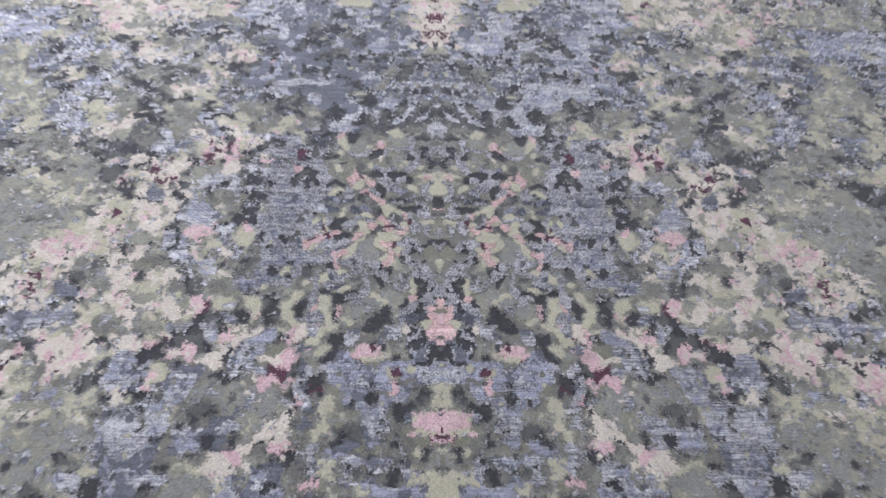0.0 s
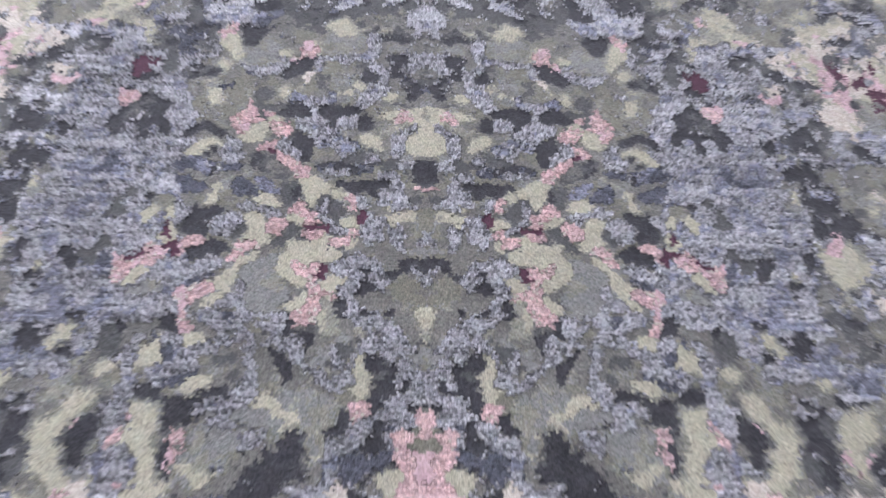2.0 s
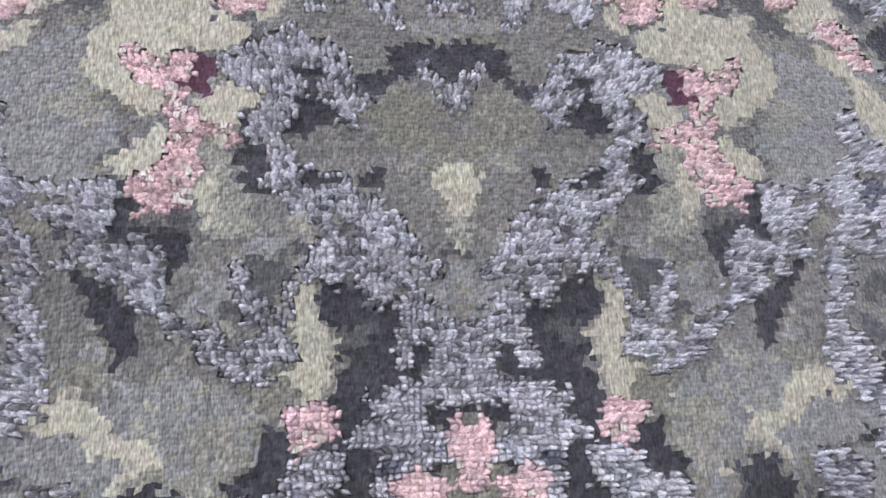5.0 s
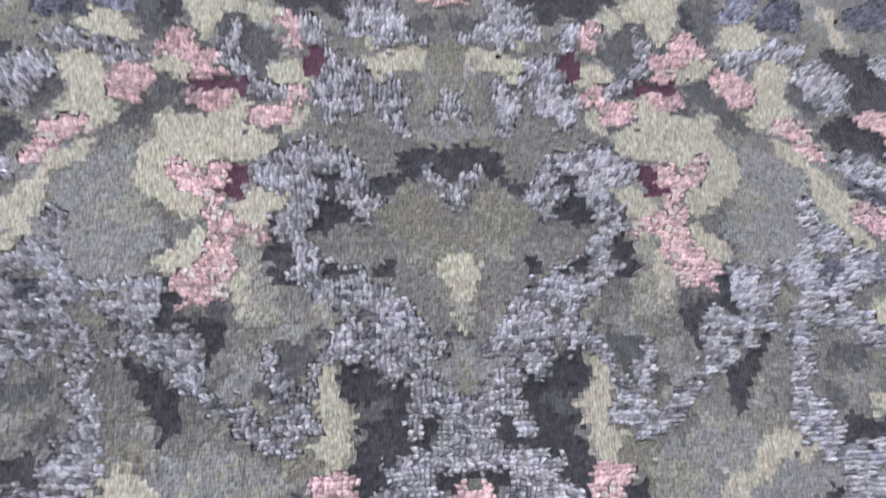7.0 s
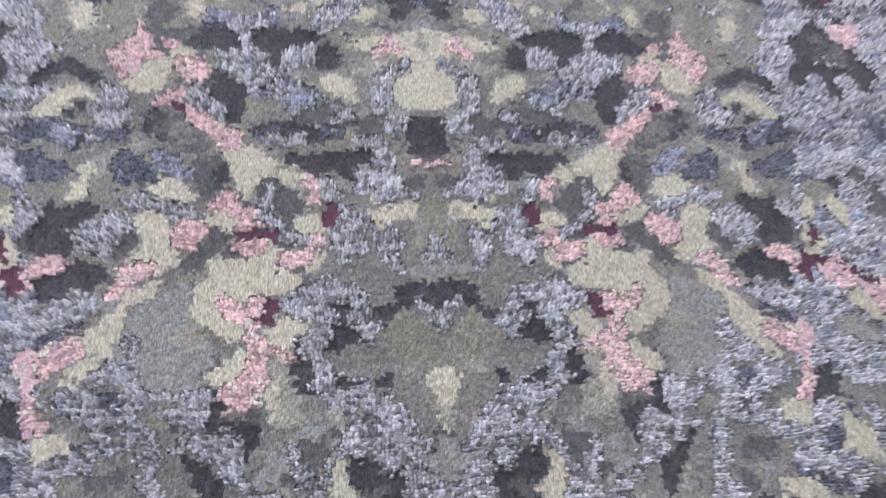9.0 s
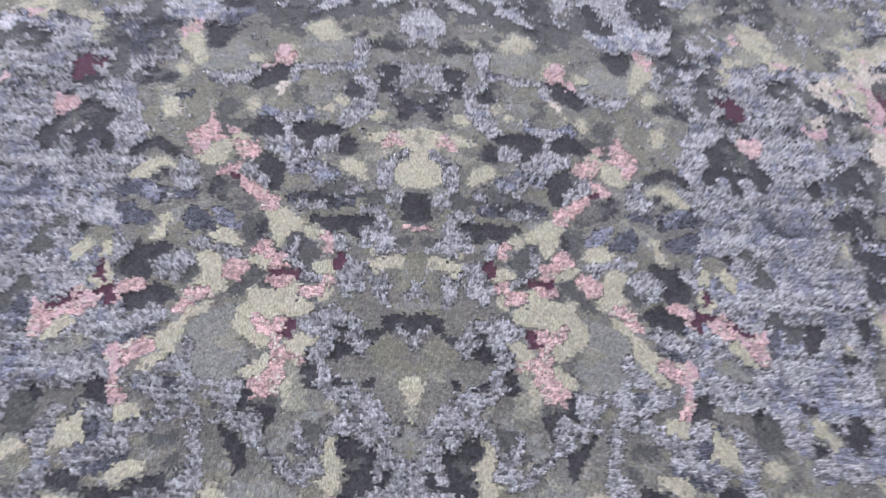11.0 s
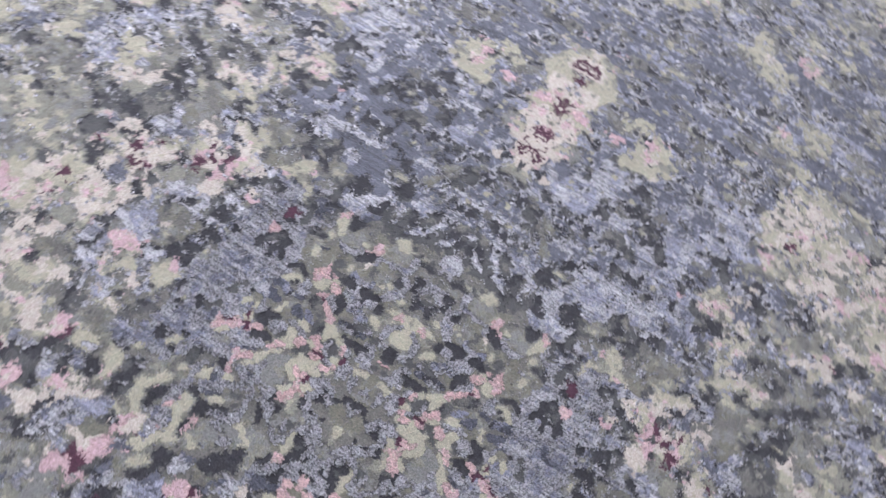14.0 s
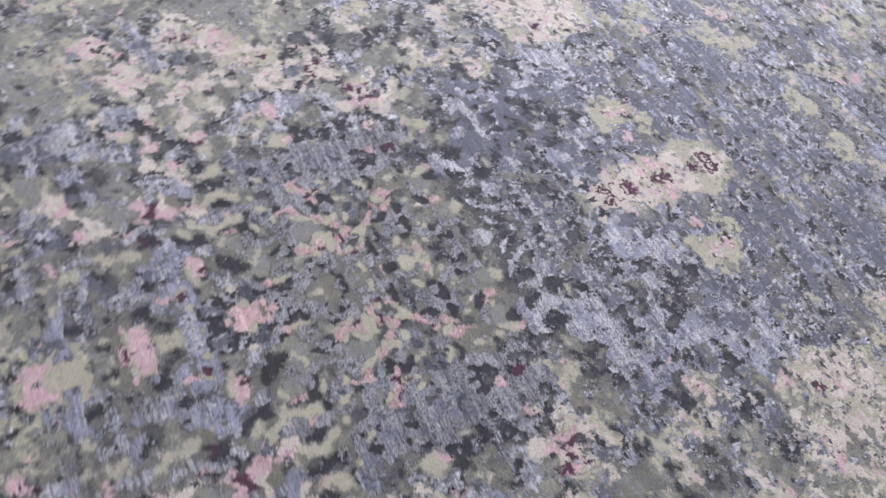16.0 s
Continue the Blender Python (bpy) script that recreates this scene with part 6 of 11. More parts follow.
patch("silver", (24.7, 38.3), (26.3, 38.6), (27.2, 37.2), (25.9, 35.6), (24.7, 35.9))
patch("cream", (27.5, 38.9), (29.7, 39.7), (30.5, 37.8), (32, 36.7), (33.4, 35.6), (34.2, 34), (32, 33.4), (29.4, 34), (27.5, 35.6), (27.8, 37.2))
patch("pink", (26.6, 32.9), (27.8, 34), (29.9, 33.5), (30.2, 32.4), (28.6, 31.9), (27, 31.9))
patch("charcoal", (32.6, 34.2), (33.9, 33.8), (33.5, 33.1))
patch("pink", (29.4, 44.6), (31.3, 46.1), (33.7, 47.4), (35.1, 45.8), (35.4, 44), (34.1, 43.1), (32.9, 44.6), (31.1, 45))
patch("maroon", (29.4, 45.2), (30.9, 47.6), (33.1, 48.6), (33.1, 47), (30.9, 45.8))
patch("slate", (36.8, 52.5), (39.3, 53.6), (41.1, 50.7), (40.9, 48.2), (38.2, 47.4), (36.1, 48.2))
patch("silver", (34.9, 48.2), (37.6, 47.4), (40.9, 47.9), (40.8, 46.7), (36.9, 46.6))
patch("sage", (30, 41.7), (35.9, 44), (42.6, 44.1), (49.8, 41.8), (49.2, 38.9), (45.5, 37.2), (42.3, 37.2), (38.1, 37.8), (35.9, 35.1), (33.5, 36.1), (31.6, 37.8), (30.2, 39.5))
patch("silver", (35.2, 42.9), (36.6, 43.1), (37.1, 41.2), (36.2, 39.7), (34.9, 39.7))
patch("silver", (37.6, 40), (38.8, 40.4), (38.7, 38.3), (40.9, 38.6), (42.4, 37.8), (41.1, 35.6), (42.1, 34), (41.3, 32.4), (39, 31.9), (38.1, 33.4), (37.5, 35.1), (36.9, 37.2))
patch("pink", (37.1, 32.9), (39.2, 32.4), (39.4, 30.8), (37.5, 29.3), (36.4, 30.3))
patch("silver", (22.4, 32.9), (23.7, 33.1), (24, 30.3), (23.4, 27.8), (22.3, 27.8), (22.3, 30.3))
patch("pink", (20.8, 27.8), (22.9, 28.3), (23.9, 26.8), (22.6, 26), (21.1, 26.3))
patch("cream", (19.1, 30.8), (21.7, 31.4), (21.7, 28.8), (20.5, 27), (18.9, 27))
patch("graphite", (7.7, 29.3), (9.8, 29.8), (11.7, 27.8), (12, 25.8), (9.5, 25.6), (7.6, 26.8))
patch("blue", (5.7, 30.4), (6.8, 30.9), (10.9, 31.1), (16.1, 31.4), (18.6, 31.1), (17, 30.3), (17.3, 28.8), (15.8, 28.3), (13.8, 29.6), (10.7, 29), (8.8, 30.4), (7.2, 29.6), (6.8, 27.3), (5.8, 27.8))
patch("blue", (12.7, 27.8), (15.2, 28), (15.1, 26.3), (13.6, 26.3))
patch("blue", (7, 35.1), (8.6, 35.3), (7.9, 31.9), (7, 31.4))
patch("blue", (15.2, 34), (17.4, 34.5), (20.9, 32.9), (21.3, 31.9), (18.1, 31.4), (15.6, 32.1))
patch("blue", (3.5, 25.9), (11.6, 26.3), (14.5, 24.8), (12.3, 22.9), (3.4, 23))
patch("cream", (-1.5, 25.9), (1.5, 25.7), (2, 23), (-1.5, 23))
patch("cream", (13, 25.6), (15.5, 25.8), (15.6, 24.1), (13.4, 23.9))
patch("silver", (28.3, 29.8), (30.4, 30.3), (30.6, 28.3), (29.2, 25.8), (28, 26.8))
patch("silver", (26.6, 25.8), (30.7, 25.6), (39, 26.2), (39.7, 24.7), (37.3, 22.8), (27.2, 22.8))
patch("charcoal", (49.8, 56.5), (52.7, 56.5), (52.4, 52.6), (50.6, 52.4), (49.6, 54.5))
patch("charcoal", (45.8, 54.5), (48.3, 55.2), (48.3, 52.6), (46.8, 50.7), (45.6, 52.3))
patch("pink", (47.8, 52.6), (50.1, 52.9), (51, 51.4), (48.8, 49.5), (47.5, 50.1))
patch("pink", (54.9, 55.8), (57.5, 56.5), (59.9, 54.6), (61.2, 52.7), (59.1, 51.4), (57.2, 53.3), (55.2, 54.6))
patch("charcoal", (54.3, 53.3), (57.1, 52.9), (58.9, 50.8), (59.5, 48.7), (57.7, 48.3), (55.4, 50.8))
patch("silver", (47.5, 48.9), (51, 48.9), (52.2, 47.1), (50.5, 44.7), (51.1, 42.3), (52.7, 40), (53, 38.9), (51.4, 39.3), (49.1, 40.8), (47.3, 42.9), (46.7, 45.3))
patch("slate", (47.8, 46.7), (49.2, 46.2), (49.3, 44.1), (48.2, 44.3))
patch("cream", (51.5, 48.9), (55, 48.9), (55.6, 47.1), (53.9, 44.7), (51.8, 45.3))
patch("pink", (54.3, 46.5), (55.9, 47.1), (56.5, 45.3), (55.8, 43.2), (54.5, 43.5))
patch("charcoal", (51.1, 42.3), (55.8, 43.5), (56.9, 41.2), (57.1, 37.8), (55.9, 35.6), (54.3, 35.6), (53.5, 38.9), (52.1, 41.2))
patch("silver", (58.3, 47.7), (61.9, 49.2), (63.6, 47.1), (63.9, 44.1), (62.8, 42.4), (61.5, 43.5), (59.4, 44.1), (58.5, 45.9))
patch("blue", (59, 51.2), (63.1, 51.4), (63.6, 48.9), (61.1, 48.3), (58.9, 48.7))
patch("charcoal", (63.4, 50.2), (65.7, 48.3), (66.9, 46.5), (65.9, 44.1), (64.1, 44.7), (63.6, 47.1))
patch("cream", (57.8, 42.4), (60.2, 43.2), (61.6, 42), (60.1, 40.6), (57.9, 40.9))
patch("silver", (56, 40.1), (58.1, 39.5), (61.9, 41.2), (62.5, 39.5), (63.1, 37.8), (61.9, 35.6), (63.4, 33.4), (62, 32.3), (58.4, 32.9), (54.3, 33.4), (55.9, 35.6), (57.5, 37.5))
patch("silver", (53.6, 35), (56.1, 36.1), (58.9, 34.5), (57.1, 31.8), (59.2, 31.8), (58.8, 28.7), (59.9, 27.2), (59, 25.7), (56.4, 25.7), (55.5, 22.7), (53, 22.7), (53.9, 26.2), (49.3, 26.2), (47.6, 27.7), (48.4, 29.2), (50.3, 28.2), (52.9, 28.2), (53, 30.8), (51.3, 32.4))
patch("cream", (48.3, 40), (50.4, 40.4), (49.2, 36.7), (48.1, 36.7))
patch("graphite", (41.4, 41.2), (48.5, 40.6), (48, 37.8), (44.3, 36.7), (41.3, 37.8))
patch("silver", (40.6, 37), (44.3, 36.7), (46.8, 35.9), (47.9, 33.4), (47, 31.8), (43.3, 32.1), (42.5, 33.4), (39.6, 31.9))
patch("charcoal", (40.3, 35.6), (43.5, 35.6), (43.6, 33.4), (41.4, 32.9))
patch("cream", (39.4, 30.8), (42.9, 30.3), (46.1, 30.3), (46.8, 28.7), (42.4, 27.7), (39.7, 24.7), (38.3, 25.2))
patch("sage", (40.7, 27.2), (46.8, 28.7), (47.9, 24.7), (50.4, 22.7), (39.3, 22.8))
patch("charcoal", (50.6, 25.5), (53.3, 25.9), (54, 22.7), (50.4, 22.7))
patch("charcoal", (66.7, 44.1), (69.7, 44.7), (69.1, 43.6))
patch("cream", (65.8, 43), (68.4, 44.1), (70.5, 43.6), (70.3, 41.2), (68.1, 39.5), (66.2, 37.2), (63.9, 36.7), (63.8, 38.4), (66.2, 40.6))
patch("cream", (71.9, 55.3), (76.5, 54.7), (77.3, 53.4), (73.1, 51.5), (70.9, 52.1))
patch("pink", (70.3, 50.2), (73.2, 51.7), (76.9, 54.1), (78.3, 53), (76.6, 49.6), (75.5, 46.6), (73.4, 45.3), (71.7, 47.1), (70.3, 48.4))
patch("charcoal", (73.7, 50.5), (75.2, 50.9), (74.8, 49.6), (73.6, 49.6))
patch("charcoal", (78.3, 54.7), (82.5, 54.7), (83, 52.8), (80.4, 52.2), (78.5, 53))
patch("pink", (80.1, 51.5), (85.8, 50.9), (88.6, 49.1), (89.6, 47.2), (87.9, 43), (85.3, 43.6), (84.3, 45.4), (84.9, 48.4), (81.8, 49.7))
patch("charcoal", (81, 50.5), (82.6, 50.3), (82.9, 49.3), (81.1, 49.3))
patch("charcoal", (85, 50.3), (85.9, 49.7), (84.6, 47.2), (83.4, 47.6))
patch("silver", (71.6, 43.6), (75.8, 42.4), (76, 41.6), (72.9, 42.4))
patch("cream", (76.2, 45.4), (81.4, 45.4), (82.7, 44.2), (79.5, 43.2), (76.3, 43.9))
patch("silver", (80.4, 42.8), (83.4, 41.6), (83.4, 40.1), (81.3, 40.4))
patch("sage", (67, 36.1), (71.6, 36.7), (76.7, 35.6), (79, 32.9), (81.4, 30.7), (82.2, 28.6), (79.7, 22.6), (75.1, 22.6), (72.7, 24.6), (72.9, 28.1), (69.9, 28.7), (67.8, 31.8), (65.6, 33.4))
patch("cream", (71.6, 40.1), (74.6, 38.9), (76, 36.7), (74.2, 36.4), (72.1, 38.1))
patch("pink", (76.8, 38.9), (78.1, 38.9), (77.3, 36.7), (76.7, 37))
patch("cream", (78.5, 36.1), (81, 33.9), (83.4, 31.8), (82.6, 29.7), (80.2, 31.8), (78.5, 34.5))
patch("charcoal", (65.4, 31.3), (68.5, 30.8), (68.4, 28.9), (66.2, 28.7))
patch("cream", (60, 29.2), (63.9, 29.7), (64.4, 28.2), (61.7, 27.7))
patch("silver", (63, 28.7), (66.6, 28.2), (66.9, 26.1), (64.2, 25.6), (62.9, 26.6))
patch("charcoal", (59.9, 27.2), (62.9, 26.6), (63.3, 24.6), (60.6, 22.7), (58.7, 24.7))
patch("graphite", (69, 27.6), (71.8, 28.1), (73, 25.6), (70.9, 22.6), (68.2, 23.6))
patch("silver", (72.3, 27.8), (73.6, 27.1), (73.4, 25.1), (72.5, 24.6), (72.1, 26.4))
patch("cream", (64, 25.1), (66.4, 24.6), (65.8, 22.7), (63.7, 22.7))
patch("cream", (35.7, 115.1), (39, 116.1), (39.8, 113.9), (40.3, 112.1), (43.2, 111.5), (46.4, 110.3), (44.5, 109.7), (40.3, 110.3), (37.5, 109.1), (35.6, 110.3), (36.5, 112.7))
patch("cream", (43.7, 115.7), (48.8, 116.4), (49.3, 114.9), (52.8, 114.5), (53.1, 112.7), (49.4, 112.1), (46.2, 113.3), (43.8, 113.9))
patch("graphite", (43.5, 112.7), (46, 113.9), (46.4, 112.1), (44.5, 111.5), (43.2, 111.7))
patch("charcoal", (49.4, 117), (51.4, 117.6), (51.2, 115.4), (49.4, 115.1))
patch("charcoal", (49.4, 112.1), (52.4, 113.3), (53.2, 112.4), (51.4, 111.2), (49.7, 111.5))
patch("slate", (53.9, 113.9), (56.9, 116.4), (56.4, 113.3), (54.8, 110.9), (52.5, 110.5))
patch("cream", (53.1, 109.7), (55.9, 110.1), (55.7, 108), (56.2, 105.7), (54.7, 103.5), (54.5, 105.7), (54.1, 108.5))
patch("pink", (46.9, 109.1), (49, 110.3), (48.1, 106.3), (49.5, 104.6), (51.9, 102.4), (50.6, 100.8), (48.2, 101.3), (47, 102.9), (46, 105.7), (42.9, 106.8), (45.6, 107.4))
patch("maroon", (48.5, 108.6), (49.7, 109.1), (49.6, 106.8), (49.8, 105.5), (48.6, 105.1), (48.1, 106.6))
patch("maroon", (50, 104), (51.4, 104.4), (51.4, 103.2), (49.9, 102.9))
patch("maroon", (53.2, 104), (54.4, 104.6), (54.5, 103.2), (52.8, 101.3), (52.1, 101.8))
patch("maroon", (54, 108.2), (55.4, 108.5), (54.9, 107))
patch("cream", (46.4, 100.8), (49.9, 101.3), (50.1, 99.2), (48.4, 97.6), (46.1, 98.2))
patch("graphite", (42.5, 105.2), (45.2, 105.7), (46.5, 104), (47.1, 101.9), (46.3, 100.3), (43.8, 100.3), (42.2, 101.9), (41.7, 103.5))
patch("charcoal", (41.7, 96.6), (44.2, 98.7), (46.4, 97.6), (46.8, 96.1), (44.1, 95.1), (42.4, 94.6))
patch("silver", (36.3, 99.8), (40.2, 98.7), (40.8, 96.1), (38.3, 94.2), (35.4, 95.2))
patch("charcoal", (37.3, 95.2), (38.9, 95.1), (39.5, 93.2), (38.5, 91.7), (37.7, 93.2))
patch("charcoal", (40.1, 91.7), (42.1, 92.2), (41.9, 89.8), (40.6, 89.1))
patch("cream", (40.5, 92.7), (41.6, 93.1), (41.7, 92), (40.5, 91.7))
patch("sage", (50.2, 99.7), (52.9, 100.2), (52.5, 97.6), (50.6, 96.6), (49.6, 97.6))
patch("silver", (50.3, 97.1), (53.7, 97.6), (53.9, 95.5), (51.3, 95))
patch("cream", (58, 100.7), (61.6, 101.2), (63.5, 99.6), (63.6, 97.5), (61.6, 96.5), (59.6, 95.5), (61.5, 98.6), (59.3, 99.6))
patch("maroon", (62, 96.5), (63.6, 97.5), (66.3, 97), (65.7, 95.4), (63.1, 95.2), (61.1, 94.2))
patch("charcoal", (55, 93.8), (58.6, 95), (59.1, 94.2), (57.2, 93.2), (55.1, 93))
patch("charcoal", (51.2, 92.1), (53.1, 93), (53.4, 91.6), (51.9, 90.6))
patch("cream", (56, 92), (59, 94), (61, 95), (63.9, 93.9), (61.2, 91), (59.2, 92), (56.9, 90.1), (55.4, 89.1))
patch("charcoal", (57.6, 92), (59.2, 92), (59.5, 89.6), (57.4, 89.1))
patch("moss", (46.5, 92.1), (50.6, 92.6), (53, 90.1), (50.2, 86.4), (46.4, 83.8), (45, 85.6), (45.7, 89.2))
patch("cream", (47.3, 88.3), (49.4, 88.7), (49.8, 87.3), (47.7, 86.9))
patch("charcoal", (41, 89.3), (43.9, 88.3), (45.1, 86), (43.9, 84.2), (42.3, 82.5), (40.1, 82.5), (40.2, 84.7), (40.4, 87))
patch("pink", (41.9, 82.5), (43.1, 82.7), (43, 81.2), (42.1, 81.2))
patch("graphite", (40, 79.5), (40.7, 77.8), (40.5, 75.8), (38.6, 75.4), (38.8, 77))
patch("cream", (40.6, 79.1), (42, 78.6), (42.3, 77.4), (41.2, 74.6), (41.7, 73.8), (40.8, 74.6), (41, 76.6))
patch("graphite", (38.9, 75.4), (40.1, 74.6), (40.8, 73), (42.4, 71.4), (42.7, 69.9), (40.8, 69.6), (39.9, 71.1), (38.8, 73.4))
patch("cream", (46.1, 77.8), (49.3, 78.5), (53.2, 79.3), (53.4, 77.6), (51.5, 73.2), (50.2, 73.6), (51.2, 75.6), (49.6, 77.3), (46.4, 76.5))
patch("pink", (50.1, 81.1), (53.5, 82.3), (54.7, 81.4), (56.3, 80.6), (55.4, 79.3), (52.5, 79.3), (50.1, 78.9))
patch("moss", (46.3, 76.1), (48.6, 76.5), (48.7, 74.5), (46.5, 73.3), (45.7, 74.5))
patch("silver", (47.7, 73.7), (49.4, 74.4), (50.3, 72.8), (50.3, 70.9), (48.9, 70.9), (48.3, 72.1))
patch("cream", (43.4, 69.9), (46.7, 70.6), (46.4, 69.5), (44.1, 68.8))
patch("cream", (59.5, 89.6), (62.1, 89.1), (62.6, 87.2), (60.8, 82.7), (58.8, 82.3), (58.1, 84.5), (59.5, 86.3))
patch("silver", (53.3, 86.4), (57.8, 85.9), (57, 82.7), (55, 82.3), (53.3, 84.1))
patch("charcoal", (57, 83.6), (58.4, 82.3), (58.1, 80.5), (56.8, 81))
patch("charcoal", (52.6, 71.2), (54.6, 72), (54.8, 69.7), (52.9, 65.3), (51.5, 64.3), (51.3, 66.8))
patch("silver", (51.7, 71.7), (52.7, 71.2), (51.9, 68.2), (51.1, 68.6))
patch("charcoal", (31.5, 80.5), (33.8, 81.3), (34.7, 78.8), (32.9, 77.1), (31.7, 78))
patch("cream", (31.4, 72), (33.4, 71.6), (33.6, 69.7), (32.5, 69.4), (31.8, 70.5))
patch("silver", (36.1, 75.5), (37.8, 73.9), (39.3, 71.5), (37.7, 70.8), (36.2, 71.6), (35.9, 73.1))
patch("silver", (35.3, 69.3), (38.5, 68.5), (40.3, 67.7), (38.8, 67.1), (36.2, 67.5))
patch("moss", (42.6, 68.4), (46.9, 69.1), (49, 66.8), (46.9, 64.7), (42.2, 64.8))
patch("slate", (41.5, 139.9), (52.3, 134.8), (52, 122.4), (42.7, 120.2), (38.5, 127.5))
patch("blue", (39.3, 140.6), (45.9, 141.1), (50.2, 134.3), (49, 128.9), (43.7, 128.8), (39.5, 131.5))
patch("charcoal", (36.4, 144), (38.1, 142.4), (38.2, 140.3), (36, 140.8))
patch("charcoal", (42, 140), (45.3, 139.6), (45.3, 138), (43.7, 136.7), (42.4, 138.1))
patch("pink", (43.1, 137.4), (44.8, 138.4), (44.8, 136.8), (43.5, 136.2))
patch("charcoal", (46.4, 139.2), (48.1, 137.6), (49.1, 136.6), (51.3, 136.5), (52.6, 134.9), (51.1, 130.7), (49.6, 132.8), (47.5, 134.2), (46.4, 135.9))
patch("charcoal", (42.1, 134.1), (43.9, 135.2), (44.2, 132.7), (42.6, 131.3))
patch("olive", (47.6, 142.9), (51.5, 144.3), (53.1, 142.4), (49.7, 140.5))
patch("blush", (48.1, 138.7), (53.1, 141.7), (55.3, 141.2), (55.5, 137.6), (54, 135.3), (51.3, 136.5), (49.1, 136.6))
patch("pink", (48.3, 138.8), (50.3, 138.9), (51.9, 137.6), (50.2, 136.9))
patch("charcoal", (57.7, 145), (60.1, 146.3), (60.3, 143.9), (58.4, 142.8))
patch("charcoal", (59.9, 142.8), (62.8, 144.3), (63.1, 141.7), (60.9, 140.8))
patch("slate", (54.8, 143.5), (59.3, 143.4), (60.3, 140.9), (56.9, 138.7), (54.7, 140.8))
patch("sage", (61.8, 146.8), (68.6, 145.9), (67.6, 134.9), (60.8, 131.9), (60.1, 138.2))
patch("cream", (56.6, 134), (60.1, 136.9), (61.6, 134.7), (61.4, 131.4), (59.7, 130.4), (61.1, 127.1), (59.3, 124.2), (56.1, 122.9), (55.1, 124.4), (56.9, 127.2), (54.8, 129.2), (53.8, 130.1))
patch("pink", (57.4, 131.7), (59.8, 132.7), (59.2, 130.9))
patch("olive", (54.8, 127.9), (57.4, 128.6), (57.3, 125.5), (55.1, 123.8))
patch("charcoal", (62.2, 138.7), (64.2, 140.6), (64.3, 138), (62.8, 136.9))
patch("silver", (64.5, 140), (65.7, 138.3), (67.1, 136.1), (65.9, 134.5), (64.7, 136.5))
patch("charcoal", (66.4, 139.8), (67.4, 138.8), (66.5, 137.9))
patch("graphite", (65.1, 134.3), (67.7, 135.6), (67.6, 133), (65.7, 131.9))
patch("charcoal", (61.4, 132.7), (63.7, 133.9), (64.1, 131.5), (61.8, 130.7))
patch("moss", (61.3, 130.2), (66.7, 130.9), (66.9, 127.3), (64.7, 125.5), (61.6, 126.6))
patch("slate", (58.6, 130.8), (61.9, 130.9), (61.6, 127.8), (59, 127.1))
patch("blush", (62.6, 126.8), (65.8, 126.8), (67.2, 125), (66.6, 123.4), (64, 123.6), (62, 124.9))
patch("charcoal", (60.3, 123.9), (63.5, 124.3), (63.2, 123.1), (60.5, 122.7))
patch("charcoal", (63.8, 121.8), (68.7, 124.2), (69.1, 122.1), (65.8, 120.5))
patch("charcoal", (67.3, 131.1), (69.9, 130.5), (70.5, 128.8), (68.3, 128.6))
patch("sage", (71.4, 134.6), (78.5, 133.9), (76.7, 128.5), (71.3, 128.4))
patch("olive", (69.5, 144.1), (74.4, 146.7), (75.2, 144.2), (72.6, 140.8), (69.8, 140.5))
patch("cream", (75.9, 150), (78, 148.4), (83.8, 148.6), (88.2, 148.4), (87.9, 146.2), (81.2, 146.5), (75.4, 146), (72.1, 146.8))
patch("blush", (67.4, 138.8), (72.5, 140.1), (78.2, 141), (79, 137.8), (75.6, 137.6), (70, 137.5))
patch("blush", (82.6, 156.9), (90.2, 160.5), (88.9, 152.8), (84.4, 152.3))
patch("olive", (78.7, 153.6), (83.4, 153.4), (82.9, 150.5), (79.4, 150.2))
patch("charcoal", (78.6, 135.2), (79.5, 137.3), (83.4, 137.7), (83.8, 136.2))
patch("charcoal", (79.8, 144), (82.2, 145.1), (81.7, 142.8), (79.8, 142.3))
patch("cream", (82.5, 139.4), (86, 139.6), (86.2, 137.8), (83.9, 137.2))
patch("slate", (53.2, 128.8), (55.3, 128.1), (55.7, 124.5), (53, 122.7), (52.1, 125.4))
patch("silver", (49.8, 119.6), (53.5, 121.6), (54.9, 119.7), (53.3, 117), (50.8, 117.5))
patch("charcoal", (49.3, 116.6), (51.3, 117.7), (52, 115.6), (49.7, 114.8))
patch("khaki", (43.2, 119.1), (48.8, 121.1), (49.8, 118.4), (45.8, 116.3), (42.7, 116.7))
patch("cream", (43.8, 115.3), (45.8, 116.9), (49.3, 117.2), (49.8, 115.6), (51.7, 115), (53.8, 117.1), (53.7, 113.8), (49.7, 112.3), (47.7, 112.9), (45.2, 113.1))
patch("blush", (48.2, 113.6), (52.2, 114), (52.5, 112.9), (49.7, 111.8))
patch("cream", (54.5, 121.3), (57.1, 122.5), (57.5, 120.3), (55.4, 119.2))
patch("charcoal", (54.4, 118.4), (58, 119.8), (58.1, 117.6), (55.8, 115.9), (54.3, 116.4))
patch("slate", (54.2, 115), (56.8, 116.2), (56.9, 114), (54.5, 112.9))
patch("silver", (55.8, 116.5), (57.3, 115.7), (55.7, 113.1), (53.6, 111.6), (54.7, 114))
patch("charcoal", (49.7, 111.8), (53.2, 112.8), (53.1, 111.5), (50.1, 110.3))
patch("moss", (59, 119.5), (65.3, 121), (66, 116.6), (62.8, 114.8), (58.8, 115))
